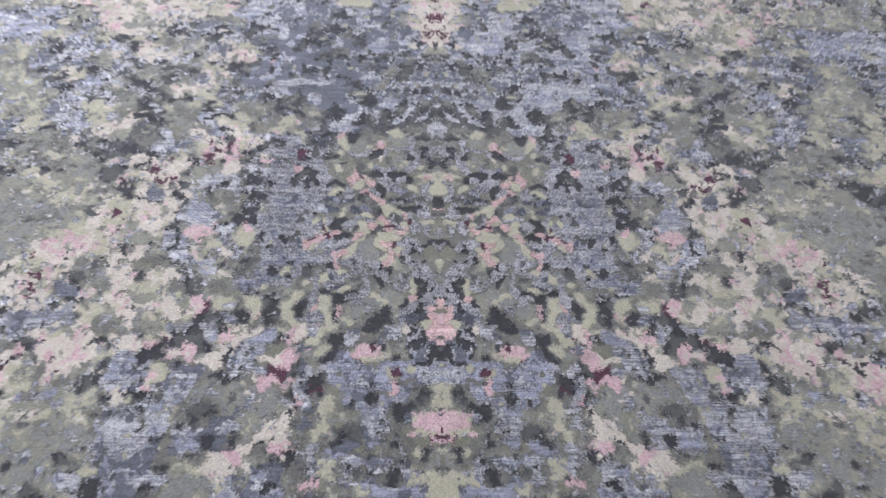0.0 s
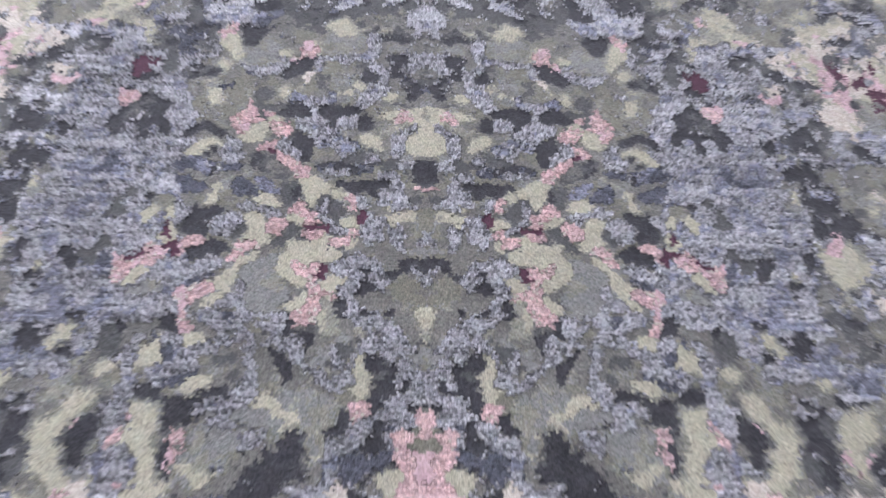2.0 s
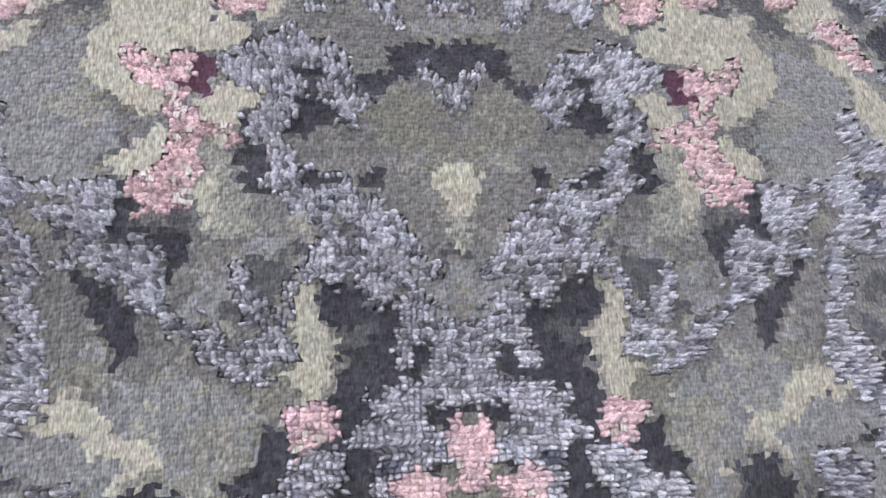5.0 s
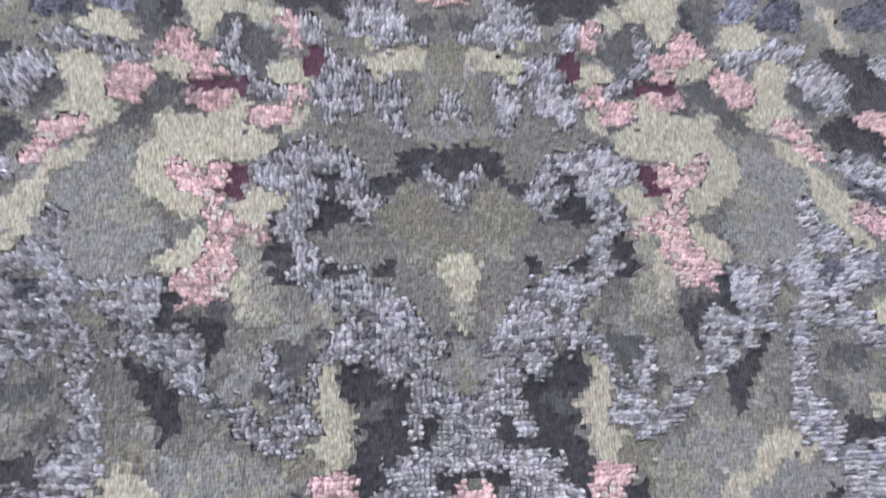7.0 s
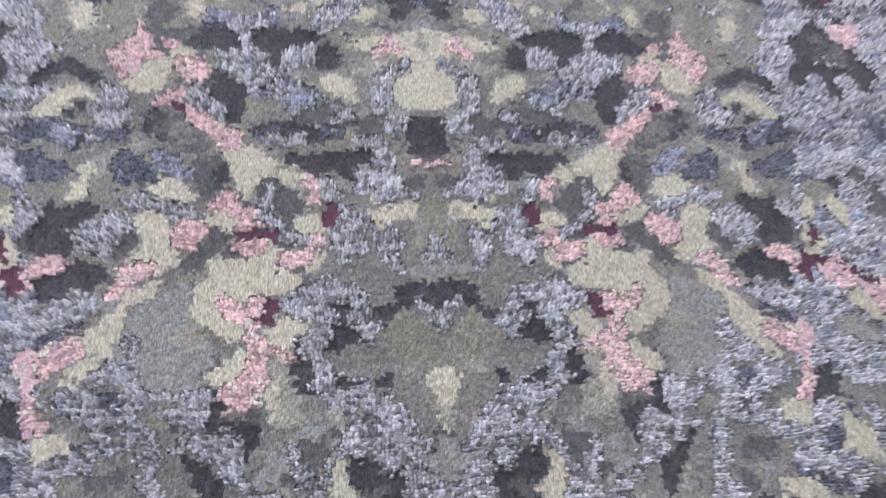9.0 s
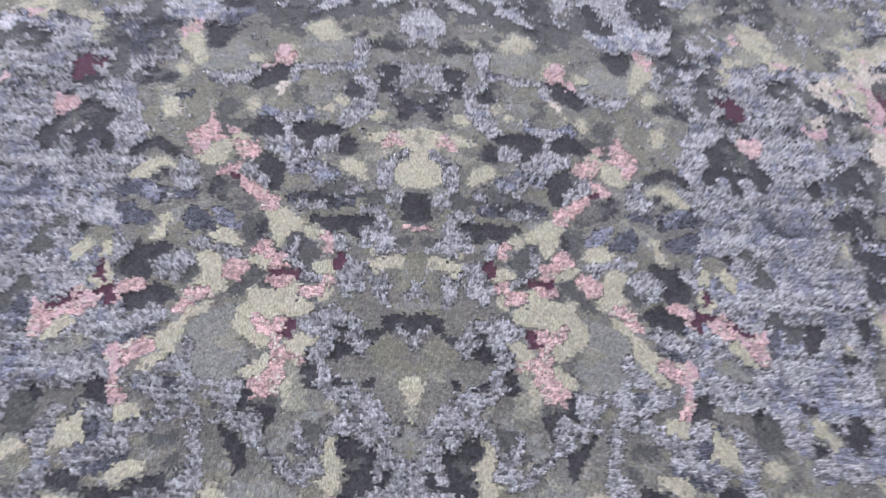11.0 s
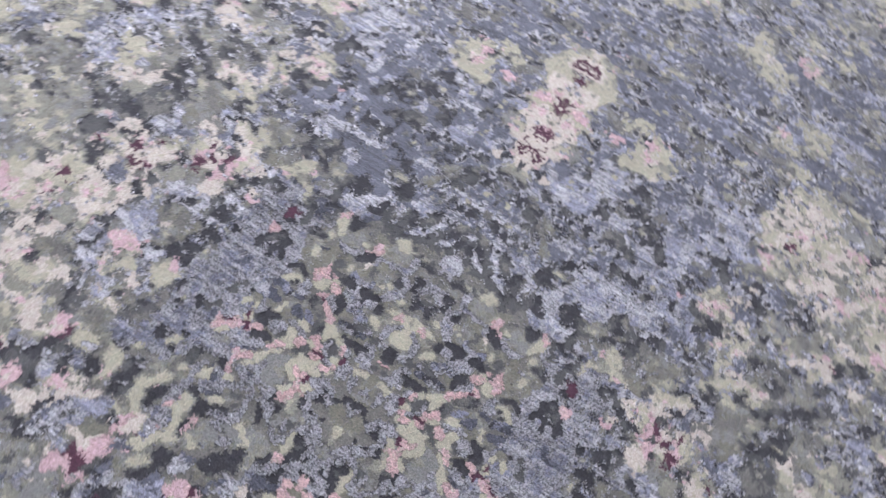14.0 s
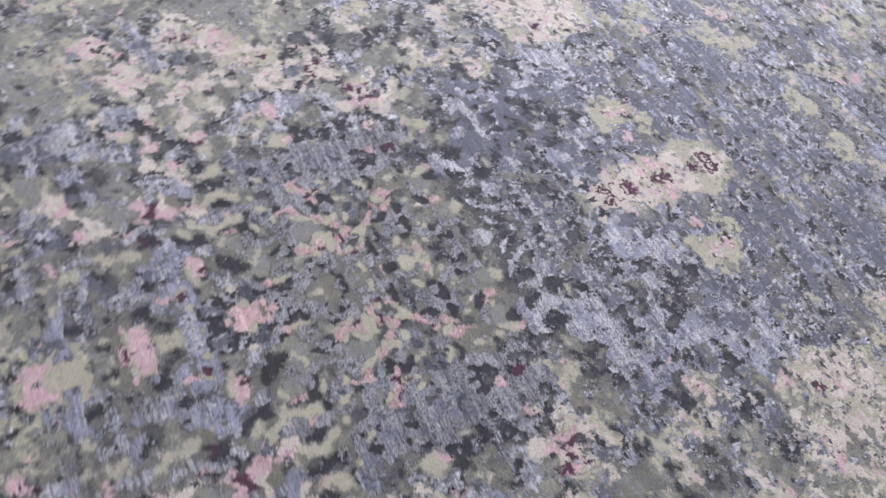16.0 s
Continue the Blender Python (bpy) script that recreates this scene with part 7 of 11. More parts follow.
patch("charcoal", (43.8, 113.6), (45.7, 113.6), (46.2, 112), (44.3, 111.8))
patch("khaki", (41.3, 113.6), (43.8, 113.6), (44.7, 111.2), (41.8, 109.9))
patch("slate", (51.6, 111.1), (55.6, 112.1), (56.5, 110.1), (53, 108.8), (51.1, 109.4))
patch("moss", (57.7, 113.6), (63.8, 115), (67.9, 114.9), (66.5, 111.3), (59.4, 108.7), (57.5, 110.3))
patch("cream", (55.5, 108.8), (58.6, 111.7), (59.9, 108.8), (57.3, 106.1), (55.3, 105.7))
patch("charcoal", (48.1, 108.2), (50.1, 109.2), (49.5, 104.4), (50.9, 103.2), (49, 103.3))
patch("maroon", (48.1, 108), (49.6, 108.3), (49.7, 105.7), (48.6, 105.7))
patch("charcoal", (70.4, 119.9), (72.7, 121.6), (73.9, 119.1), (72.3, 113.7), (72.9, 110.6), (69.2, 108.8), (67.9, 110.6), (69.8, 114.2), (69.6, 116.9))
patch("silver", (68.9, 120.1), (70.1, 119.3), (70, 116.5), (69, 116.2))
patch("silver", (64, 110.7), (66.7, 113), (67.5, 111.5), (65.3, 108.9), (63.8, 108.8))
patch("moss", (73.9, 123.1), (79.5, 125.6), (79.9, 121), (76.4, 117.9), (73.3, 118.3))
patch("cream", (73.6, 116.2), (75.8, 117.8), (75.9, 114.5), (74.5, 111.5), (72.9, 110.6))
patch("moss", (75.7, 116.7), (81, 117.9), (79.8, 113.2), (76.2, 112.4))
patch("cream", (80.7, 118.9), (83.9, 120.8), (82.4, 111.7), (80.1, 111.7))
patch("silver", (80.3, 124), (83.6, 124.2), (84.2, 122.9), (81.6, 122))
patch("graphite", (83.8, 132.7), (85.9, 133.9), (85.4, 130.6))
patch("graphite", (-1.5, 119.8), (25, 127.7), (41.6, 128.3), (41.7, 119.9), (27.2, 111.9), (25.3, 99), (24, 93), (1.2, 88.2))
patch("charcoal", (13.5, 124.7), (18.1, 124.9), (21.1, 125.4), (21.5, 122.5), (19.4, 121.2), (16.5, 120.9), (14.4, 121.3))
patch("khaki", (28, 120.6), (30.1, 120), (33.1, 120.1), (33.7, 118), (31.2, 117.4), (28.7, 117.9))
patch("silver", (5.3, 122.5), (6.9, 121.8), (8.2, 119.7), (8.2, 117.4), (10.6, 116.8), (11.9, 114.3), (13.4, 113.6), (11.6, 113.1), (9.4, 114.5), (7.8, 115.6), (7.2, 117.7), (5.8, 119.1))
patch("charcoal", (1.4, 121.5), (4, 121), (5.3, 119), (5.1, 117.2), (3, 118.4))
patch("silver", (1.8, 119.3), (3.5, 117.9), (5.1, 117.2), (6, 114.5), (4.5, 115.3), (2.7, 115.4))
patch("cream", (4, 112), (6, 111.4), (7.2, 110.2), (5.9, 109.5), (4.3, 110.7))
patch("moss", (2.6, 114.8), (6.5, 114.4), (8.6, 113.5), (8.4, 111.8), (6, 111.7), (3.4, 112.8))
patch("graphite", (26, 113.8), (27.9, 114.9), (29, 112.9), (27.7, 111.5), (26.4, 111.7))
patch("charcoal", (28.6, 112.2), (30.5, 112.2), (30.9, 110.1), (30.5, 107.3), (31.9, 105), (31.5, 102.9), (30.2, 102.1), (28.7, 102.8), (28.6, 105.3), (27.7, 106.7), (28.5, 109))
patch("moss", (27.5, 113.6), (30.8, 116.1), (33.3, 115.6), (32.9, 113.8), (30.5, 112.7))
patch("silver", (-1.4, 115.5), (0.6, 115.4), (2.1, 113.5), (2.8, 110.9), (2.1, 109.7), (0.6, 109.9), (-0.8, 111.2))
patch("cream", (32.4, 114.3), (35.3, 115.5), (33.9, 113), (33, 111.1))
patch("pink", (33.6, 114.8), (35.3, 115.8), (34.9, 114.2), (33.9, 113.5))
patch("olive", (32, 112), (34.9, 113.7), (36.4, 111.9), (36, 109.7), (33.6, 109.3), (31.9, 109.8))
patch("cream", (36.6, 115.3), (39.2, 117), (38.8, 113.6), (38.7, 110.3), (37.2, 109.4), (36.4, 111.4), (35.4, 112.8))
patch("pink", (38.4, 111.5), (39.8, 111.4), (40.4, 110.1), (38.7, 110.1))
patch("slate", (31.4, 114.6), (32.8, 115.5), (33.1, 113.9), (32, 112.5))
patch("silver", (31.4, 115.1), (32.6, 115.7), (32.4, 114.5), (31.4, 113.8))
patch("charcoal", (33.4, 123.8), (35.3, 123), (35.1, 121.6), (33.7, 121.7))
patch("silver", (33.4, 119.6), (34.1, 120.4), (34.5, 119.1), (33.7, 118.2))
patch("olive", (35.1, 120), (37.1, 121.1), (37.5, 119.8), (35.7, 118.9))
patch("silver", (36.2, 118.3), (37.5, 118.9), (37.5, 116.8), (36.4, 116.3))
patch("cream", (39.5, 119.4), (40.3, 118.4), (40.7, 116.3), (39.9, 116.6))
patch("charcoal", (34.7, 118.4), (36.7, 118.7), (36.2, 117.2), (34.7, 117.1))
fine("cream", (20.7, 71.4), (21.5, 71.6), (22.1, 71), (22.1, 70.1), (21.2, 69.7), (20.8, 70.5))
fine("charcoal", (23.1, 72.8), (24.2, 73.3), (23.7, 71.5), (23.1, 71.4))
fine("silver", (17.2, 70.9), (19.3, 71.4), (19.8, 70.5), (21.1, 69.6), (22.4, 69.2), (22.6, 68.3), (23.4, 67.9), (24.1, 67.2), (24.1, 66), (23.5, 66.4), (22.8, 67.2), (21.8, 67.6), (20.9, 68.3), (19.9, 68.7), (18.9, 69.6), (17.7, 70.2))
fine("silver", (22.7, 70.7), (23.6, 71), (23.7, 70.1), (22.9, 69.4), (22.3, 69.8))
fine("cream", (23.9, 69.2), (24.5, 70), (25, 69.2), (25, 68.1), (24.1, 68.1))
fine("charcoal", (23, 66), (24.1, 66.4), (25.6, 66), (25.4, 65.2), (24, 64.7), (23, 65.1))
fine("silver", (25.2, 67.9), (26.4, 69.2), (27.4, 68.8), (27.4, 68.2), (26.4, 67.5), (26.3, 66.4), (26.8, 65.8), (26.7, 64.6), (28.1, 64.2), (28.4, 63.8), (27.1, 63.8), (25.5, 64.2), (25.2, 65.4), (25.8, 66.8), (25.8, 67.9), (25.4, 67.9))
fine("graphite", (27.1, 70.6), (28.9, 72), (29.4, 70.4), (28.4, 68.4), (27.5, 68.6), (27.6, 69.7))
fine("cream", (27.6, 67.9), (29.1, 67.7), (29.3, 66.9), (28.1, 66.7), (27.6, 67.2))
fine("cream", (29, 66), (30.1, 65.9), (30.5, 65), (31.2, 64.6), (31, 63.4), (31.4, 62.6), (33.2, 62.2), (32.8, 61.1), (30.5, 61.1), (30.1, 62.6), (29.7, 63.8), (29, 64.6), (28.8, 65.2))
fine("cream", (31.6, 72.1), (32.5, 72.5), (32.9, 71.6), (33.5, 71.4), (33.7, 70.5), (34.5, 70.3), (34.1, 69.6), (33, 69.8), (32.8, 70.7), (32.3, 71.2), (31.7, 71.4))
fine("charcoal", (30.9, 72.8), (32.4, 73), (32.6, 72.3), (31.6, 72.1))
fine("charcoal", (32.3, 70.5), (32.7, 69.6), (32, 68.7), (31.7, 69.3))
fine("silver", (30.6, 68.4), (31.3, 68), (32.8, 68.2), (34.6, 68.5), (34.9, 67.4), (34.8, 67), (33.3, 67.2), (31.9, 66.9), (31.2, 67.3))
fine("cream", (19.5, 66.8), (20.6, 67), (21.1, 66.1), (20.5, 65.3), (19.7, 65.5))
fine("silver", (16.2, 66.3), (17.1, 66.3), (17.8, 65.3), (17.8, 64.5), (19.5, 64.5), (20, 63.9), (19.3, 63.5), (17.9, 63.7), (17, 63.3), (16.3, 63.9), (16, 64.9))
fine("charcoal", (17.8, 65.3), (18.9, 65.7), (19.8, 65.1), (19.3, 64.5), (18.1, 64.7))
fine("charcoal", (19.7, 64.3), (21.1, 64.9), (21.8, 64.5), (22.3, 63.1), (21.8, 62.3), (20.7, 63.1), (19.7, 63.3))
fine("cream", (22.2, 64.5), (23.1, 64.7), (25.2, 64.8), (25, 63.7), (24.4, 63), (24.6, 62.2), (25.7, 61.6), (25.6, 61), (24.3, 61), (23.5, 62.6), (22.8, 63.3))
fine("pink", (25.1, 63.4), (25.8, 63.6), (26.3, 62.2), (26.4, 61), (25.8, 61), (25.4, 62.2))
fine("silver", (25.6, 63.8), (27.1, 63.8), (27.5, 62.8), (27.5, 62), (26.8, 61), (26.5, 62.2), (25.8, 63))
fine("charcoal", (27.8, 63.4), (28.8, 63.6), (29.7, 62.6), (30.5, 61.1), (27.6, 61.1), (27.7, 62.2))
fine("pink", (20.1, 62.1), (21.1, 62.1), (21.1, 61), (20, 61))
fine("moss", (0.4, 109.1), (29.6, 109.8), (24.4, 84.2), (-0.8, 84.8))
fine("silver", (29.1, 109.8), (45.4, 110.2), (30.7, 72.4), (19.2, 73), (22.3, 84.7))
fine("charcoal", (2, 105.2), (2.2, 106.2), (3.1, 106.5), (4.4, 105.7), (4.5, 105), (5.4, 104.8), (5, 103.6), (4.1, 103.1), (2.9, 103.2), (2.7, 104.3), (2.1, 104.8))
fine("silver", (5.6, 109.2), (6.1, 109.3), (6.1, 107.3), (6.6, 106.8), (8, 106.4), (8.7, 106), (10.9, 106), (12.7, 106.3), (13.1, 105.8), (12.9, 104.1), (12.4, 104.5), (12, 105.1), (10.8, 105.2), (9.6, 105.6), (8.4, 105.5), (7.2, 106), (6.6, 105.6), (6.6, 104.7), (6, 104.4), (5.3, 103.6), (5.7, 102.8), (6.6, 102.4), (6.3, 101.6), (5.3, 101.3), (4.7, 101.9), (4.6, 102.6), (5.2, 103.7), (5.5, 104.7), (5.8, 105.6), (5.6, 106.9))
fine("graphite", (6.5, 105.5), (7.9, 105.5), (8.1, 104.7), (7.1, 104.5), (6.5, 104.7))
fine("slate", (0.1, 103.3), (2.7, 103.8), (3.1, 102.8), (2.1, 102.1), (2.5, 101.2), (1.6, 100.8), (-0, 101.1))
fine("silver", (0.3, 107.1), (2, 106.8), (1.4, 105.9), (0.2, 105.2))
fine("charcoal", (1.4, 101.2), (2.5, 101.1), (2.7, 100.4), (1.8, 100.1))
fine("khaki", (7.8, 104.4), (9.4, 104.1), (11.6, 103.8), (12.7, 102.9), (11.8, 101.9), (9.7, 102), (8, 102.2), (7.2, 103.1))
fine("cream", (7.1, 102.5), (8.1, 102.6), (8.2, 101.9), (7.4, 101.2), (7, 101.6))
fine("cream", (3, 101.1), (4.6, 101.4), (5, 100.4), (4.7, 99.5), (3.6, 99.8))
fine("silver", (6.3, 101.9), (7, 101.6), (7.4, 100.8), (7.7, 100.4), (7.8, 99.2), (7.9, 98.1), (7.1, 97.9), (6.7, 98.5), (6.5, 99.5), (6.2, 100.7))
fine("cream", (7.9, 101.3), (9.2, 101.9), (10.6, 101.6), (10.2, 100.8), (9, 100.7), (8.2, 100.6))
fine("khaki", (-0.1, 99.5), (1.9, 99), (4.7, 99.2), (6, 98.3), (5.9, 97.2), (5.3, 96.7), (4.5, 96.9), (3.7, 96.4), (5.3, 95.8), (7, 95.3), (8.8, 95), (9.3, 94.2), (8.1, 93.4), (6.4, 93.7), (5.8, 92.6), (4.5, 92.4), (3.9, 93.1), (4.2, 93.9), (3.4, 95), (2.6, 95.8), (-0.3, 96.1))
fine("cream", (5.1, 94.6), (6.3, 94.9), (7.2, 94.7), (6.8, 93.8), (5.9, 93.1), (5, 92.5), (4.5, 93))
fine("cream", (-0.1, 99.2), (1.7, 98.9), (3.3, 98.1), (5, 98.1), (5.4, 97.2), (4, 96.9), (2.7, 96.9), (1.7, 96.4), (1.2, 95.6), (1.4, 94.7), (2.2, 94.2), (2.3, 92.9), (1.7, 92.1), (-0.5, 91.8))
fine("pink", (2.1, 97.8), (2.5, 98.2), (3.1, 97.5), (3.5, 96.9), (3.6, 96.2), (3, 96.4), (2.4, 96.7), (2.2, 97.2), (1.7, 96.9))
fine("silver", (1.1, 96.4), (1.9, 95.8), (2.5, 95), (3.4, 94.7), (4, 94.2), (3.7, 93.1), (4, 92.1), (3.3, 91.3), (2.9, 91.9), (2.3, 92.5), (2.4, 93.7), (2.1, 94.7), (1.2, 95.3))
fine("slate", (5, 90.8), (6.5, 91.1), (7.8, 90.5), (9.1, 91), (10.9, 91), (12.1, 90.2), (10.6, 89.2), (8.9, 89), (7.2, 89.3), (5.5, 89.1))
fine("graphite", (6.7, 92.6), (7.9, 91.9), (9, 91.4), (8.4, 90.8), (6.9, 90.8), (6.2, 91.8))
fine("silver", (10.2, 100.7), (11, 101.2), (11.2, 100.1), (12.3, 100), (13.7, 100.3), (14.5, 100.9), (15.1, 100.3), (15.3, 99.4), (14.5, 99.3), (13.8, 99), (13.2, 98.4), (12.8, 97.5), (12.8, 96.7), (13.9, 97.1), (14.5, 96.1), (14.1, 95.4), (13.3, 94.9), (12.5, 94.4), (11.9, 93.9), (11.9, 93.1), (11.2, 92.7), (10.5, 92.8), (9.8, 92.3), (9, 91.3), (8.6, 92.1), (7.9, 91.9), (7.4, 92.6), (7, 93.1), (7.4, 93.9), (8.4, 93.9), (9.2, 94.6), (9.7, 95.3), (10.5, 96.1), (11.6, 96.9), (12, 98.1), (12.2, 99.1), (11.4, 99.2), (10.5, 99.6))
fine("charcoal", (8.1, 98.9), (9.3, 99.2), (11.4, 99.1), (12, 98.7), (11.7, 97.2), (11.1, 96.7), (10.5, 95.8), (9.7, 95.5), (9.4, 96.1), (9.9, 96.9), (8.6, 97.2), (7.7, 97.5), (7.3, 98.4))
fine("charcoal", (5.9, 97.2), (6.6, 97.7), (7.7, 97.3), (7.4, 96.4), (7.5, 95.5), (6.6, 95.4), (6, 96.1))
fine("silver", (7.4, 97.2), (8.6, 97.3), (9.7, 96.8), (9.8, 96.1), (9.5, 95.3), (8.4, 95.5), (7.6, 96.1))
fine("charcoal", (12.9, 98.4), (13.8, 99), (14.5, 99.3), (15.4, 99), (16, 98.4), (16.6, 97.5), (16, 96.9), (14.6, 97.2), (13.9, 97.1), (13, 96.9), (12.6, 97.5))
fine("charcoal", (11.9, 93.9), (12.8, 94.4), (14.1, 95.3), (14.4, 94.7), (14.4, 93.3), (13.8, 92.5), (13.4, 91.5), (13.1, 90.7), (12.2, 91), (12, 92.3), (11.7, 93.1))
fine("cream", (12.4, 109.4), (13.2, 109.4), (13, 107.6), (13.3, 106.7), (12.3, 107.1))
fine("pink", (13.2, 109.4), (14.7, 109.5), (14.5, 107.8), (13.8, 106.9), (13.1, 107.6))
fine("charcoal", (13.3, 105.8), (14.2, 106.1), (14.7, 104.8), (16.2, 104.5), (16.7, 103.6), (16.3, 102.6), (15.6, 102.5), (14.9, 103.2), (14, 103.5), (13.2, 104.3))
fine("cream", (13.4, 102.6), (14.2, 102.9), (14.4, 101.7), (14.1, 100.9), (13.6, 101), (13.6, 102))
fine("silver", (16.4, 105.8), (17.2, 106.2), (17.3, 105.5), (16.5, 105.2))
fine("silver", (17.3, 105), (17.9, 104.5), (18.4, 103.9), (19.3, 103.7), (20.6, 103.9), (21, 103.6), (20.2, 103.3), (18.2, 103.3), (17.5, 103.9))
fine("khaki", (16.8, 102.3), (18.1, 103.1), (20.6, 103), (22.5, 102.4), (25, 102.4), (26.1, 101.5), (26.3, 99.6), (25.4, 98.1), (23.8, 96.7), (22.2, 95.8), (20.7, 96.7), (19.7, 97.5), (19.8, 99), (17.3, 99), (16.8, 100.2))
fine("cream", (15.2, 101.7), (16.4, 101.5), (17.1, 100.8), (16.5, 99.6), (15.7, 99.3), (15.1, 100.2))
fine("cream", (21.4, 108.9), (24.2, 109.7), (24, 107.6), (23.2, 106.6), (21.9, 105.6), (21.4, 104.3), (20.7, 104.6), (21.5, 105.9), (21.3, 107.2))
fine("graphite", (17.2, 100.8), (19.2, 101.1), (19.4, 99.6), (18.1, 99), (16.9, 99.3))
fine("cream", (22.9, 100.8), (24.5, 100.8), (24.3, 99.6), (23.7, 99), (23.8, 98.4), (22.7, 98.1), (22.1, 98.1), (22.5, 99.3))
fine("cream", (19.4, 100.8), (20.2, 101.1), (20.1, 99.6), (19.4, 99.3))
fine("cream", (23, 105.6), (24.1, 105.4), (23.9, 103.7), (23, 103.5), (22.8, 104.3))
fine("charcoal", (23.7, 104.3), (25.6, 104.7), (27.5, 104), (27.8, 103.4), (26.9, 102.6), (25.1, 102.6), (23.7, 103.3))
fine("cream", (15.8, 96.9), (16.8, 97.2), (17.4, 96.7), (18.2, 96.1), (19, 95.2), (19.8, 94.7), (20.1, 93.9), (19, 93.3), (18.1, 93.6), (17.4, 94.3), (17.3, 95.2), (16.8, 96.2), (15.6, 95.8))
fine("pink", (19.2, 98.7), (19.8, 99), (19.8, 97.8), (20.3, 97.2), (20.9, 96.4), (20.8, 95.2), (20.2, 94.3), (19.7, 94.3), (19.7, 95.5), (18.8, 95.8), (18.3, 96.4), (18.8, 96.9), (18.7, 97.5))
fine("pink", (14.5, 95.3), (15.6, 95.8), (16.8, 96.1), (17.4, 95.6), (16.7, 94.7), (15.7, 94.3), (14.9, 94.5))
fine("pink", (16.8, 97.5), (17.6, 97.7), (18, 97.2), (17.1, 96.8))
fine("pink", (16.1, 93.9), (17, 93.6), (17.8, 93), (18.3, 92.4), (17.6, 92.1), (16.8, 92.5), (16, 92.7))
fine("silver", (14.4, 93.1), (15, 93.9), (16.2, 94.1), (16.2, 93.1), (15.8, 92.3), (15.1, 92), (14.3, 91.5), (13.6, 91), (13.5, 91.8), (13.8, 92.5))
fine("maroon", (15.9, 92.5), (16.6, 92.8), (17.1, 92.7), (16.7, 92.3), (15.9, 92))
fine("graphite", (15.9, 91.7), (17.9, 92.2), (19.1, 91.7), (18.9, 90.7), (17.3, 89.7), (15.4, 88.9), (14.2, 88.4), (14.2, 89.4), (15, 90.5))
fine("pink", (12.5, 90), (13.3, 90.7), (14.3, 91.2), (15.3, 91.7), (15.9, 92.2), (15.7, 91.2), (15.1, 90.7), (14.5, 90.1), (13.8, 89.7), (13.5, 88.7), (12.8, 88.1), (12.5, 88.5), (12.3, 89.2), (12.4, 89.6))
fine("cream", (10.6, 88.8), (11.9, 89.2), (12.2, 88.5), (13, 87.8), (12.9, 86.5), (12.3, 86.1), (11.9, 85.1), (11.4, 84.5), (11.1, 85.6), (10.5, 85.9), (10.3, 86.8), (9.7, 87.1), (8.6, 86.9), (8.5, 87.6), (9.8, 88))
fine("charcoal", (-0.5, 91.6), (1, 91.4), (1.1, 89.9), (1.6, 88.4), (-0.6, 88.7))
fine("silver", (1.2, 90.9), (2.3, 91.4), (2.9, 91.1), (3.2, 89.8), (2.1, 89.8), (1.4, 90.1))
fine("silver", (2.7, 89.1), (3.4, 89.7), (4.6, 89.3), (5.1, 88.6), (4.5, 88), (3.6, 87.7), (2.9, 86.7), (2.6, 87.2), (2.8, 88.1))
fine("silver", (4.8, 91.6), (5.9, 91.7), (6.6, 91.3), (6.1, 90.8), (5.2, 90.9))
fine("slate", (24.5, 109.7), (29.1, 109.8), (28.8, 107.7), (27.7, 106.7), (26.8, 107.3), (25, 107.7), (24, 107.3))
fine("silver", (23.9, 107.3), (24.8, 107.6), (25.6, 106.6), (26.9, 106.8), (27.9, 106.7), (28.2, 105.7), (27.6, 104.4), (26.6, 104.7), (25.8, 105.6), (24.9, 106), (24.1, 106.5))
fine("graphite", (28.4, 107.4), (30.1, 109.9), (32.6, 109.9), (31.6, 107.4), (31.9, 106.4), (31.7, 105.1), (30.8, 103.7), (30.1, 102.1), (29.4, 102.4), (28.8, 103.1), (28.2, 103.7), (28.3, 105), (28.3, 106))
fine("cream", (31.8, 109.9), (32.9, 109.9), (32.1, 107.5), (31.4, 107.1))
fine("silver", (32.3, 107.8), (33.9, 108.5), (37.4, 110), (39.6, 110.1), (37.6, 108.3), (36.8, 106.5), (38, 106.2), (36.8, 105.2), (37.7, 104.5), (40, 104.9), (41, 104.6), (42.5, 104.2), (42, 102.9), (38, 102.2), (35.6, 102.2), (33.4, 102.8), (33.8, 104.8), (32.9, 105.4), (32, 105.1), (32.1, 106.4))
fine("charcoal", (37.5, 107.9), (38.9, 108.6), (40.5, 109.4), (40.7, 107.6), (41.2, 106.6), (40.4, 105.9), (39.1, 105.5), (37.7, 105.4), (37.7, 106.2), (37, 106.3))
fine("cream", (40.8, 108), (44.5, 108.8), (43.6, 106.3), (41.2, 106.6))
fine("charcoal", (40.7, 106.1), (42.3, 106.6), (43.4, 105.9), (42.9, 104.6), (41.2, 104.4), (41.9, 105.4))
fine("moss", (39.8, 104.2), (41.1, 104.1), (43, 104.9), (42, 102.3), (40.5, 102.6), (39.4, 102.6))
fine("cream", (40.7, 103.9), (42.8, 104.2), (42.1, 102.4), (40.4, 102.4))
fine("pink", (38.8, 102.4), (40.4, 102.4), (42, 102.1), (41.5, 101), (39.7, 101.1), (39.1, 101.6))
fine("moss", (39.6, 101), (41.5, 100.8), (40.9, 99.4), (39.7, 99.7))
fine("maroon", (31, 105.1), (32.4, 105.4), (33.3, 105.1), (34, 104.5), (33.1, 103.5), (32.4, 102.8), (31.4, 103.1), (30.9, 103.9))
fine("charcoal", (30.6, 103.7), (31.4, 103.1), (32.3, 102.7), (31.8, 101.8), (30.9, 102.3), (30, 101.8), (30, 102.8))
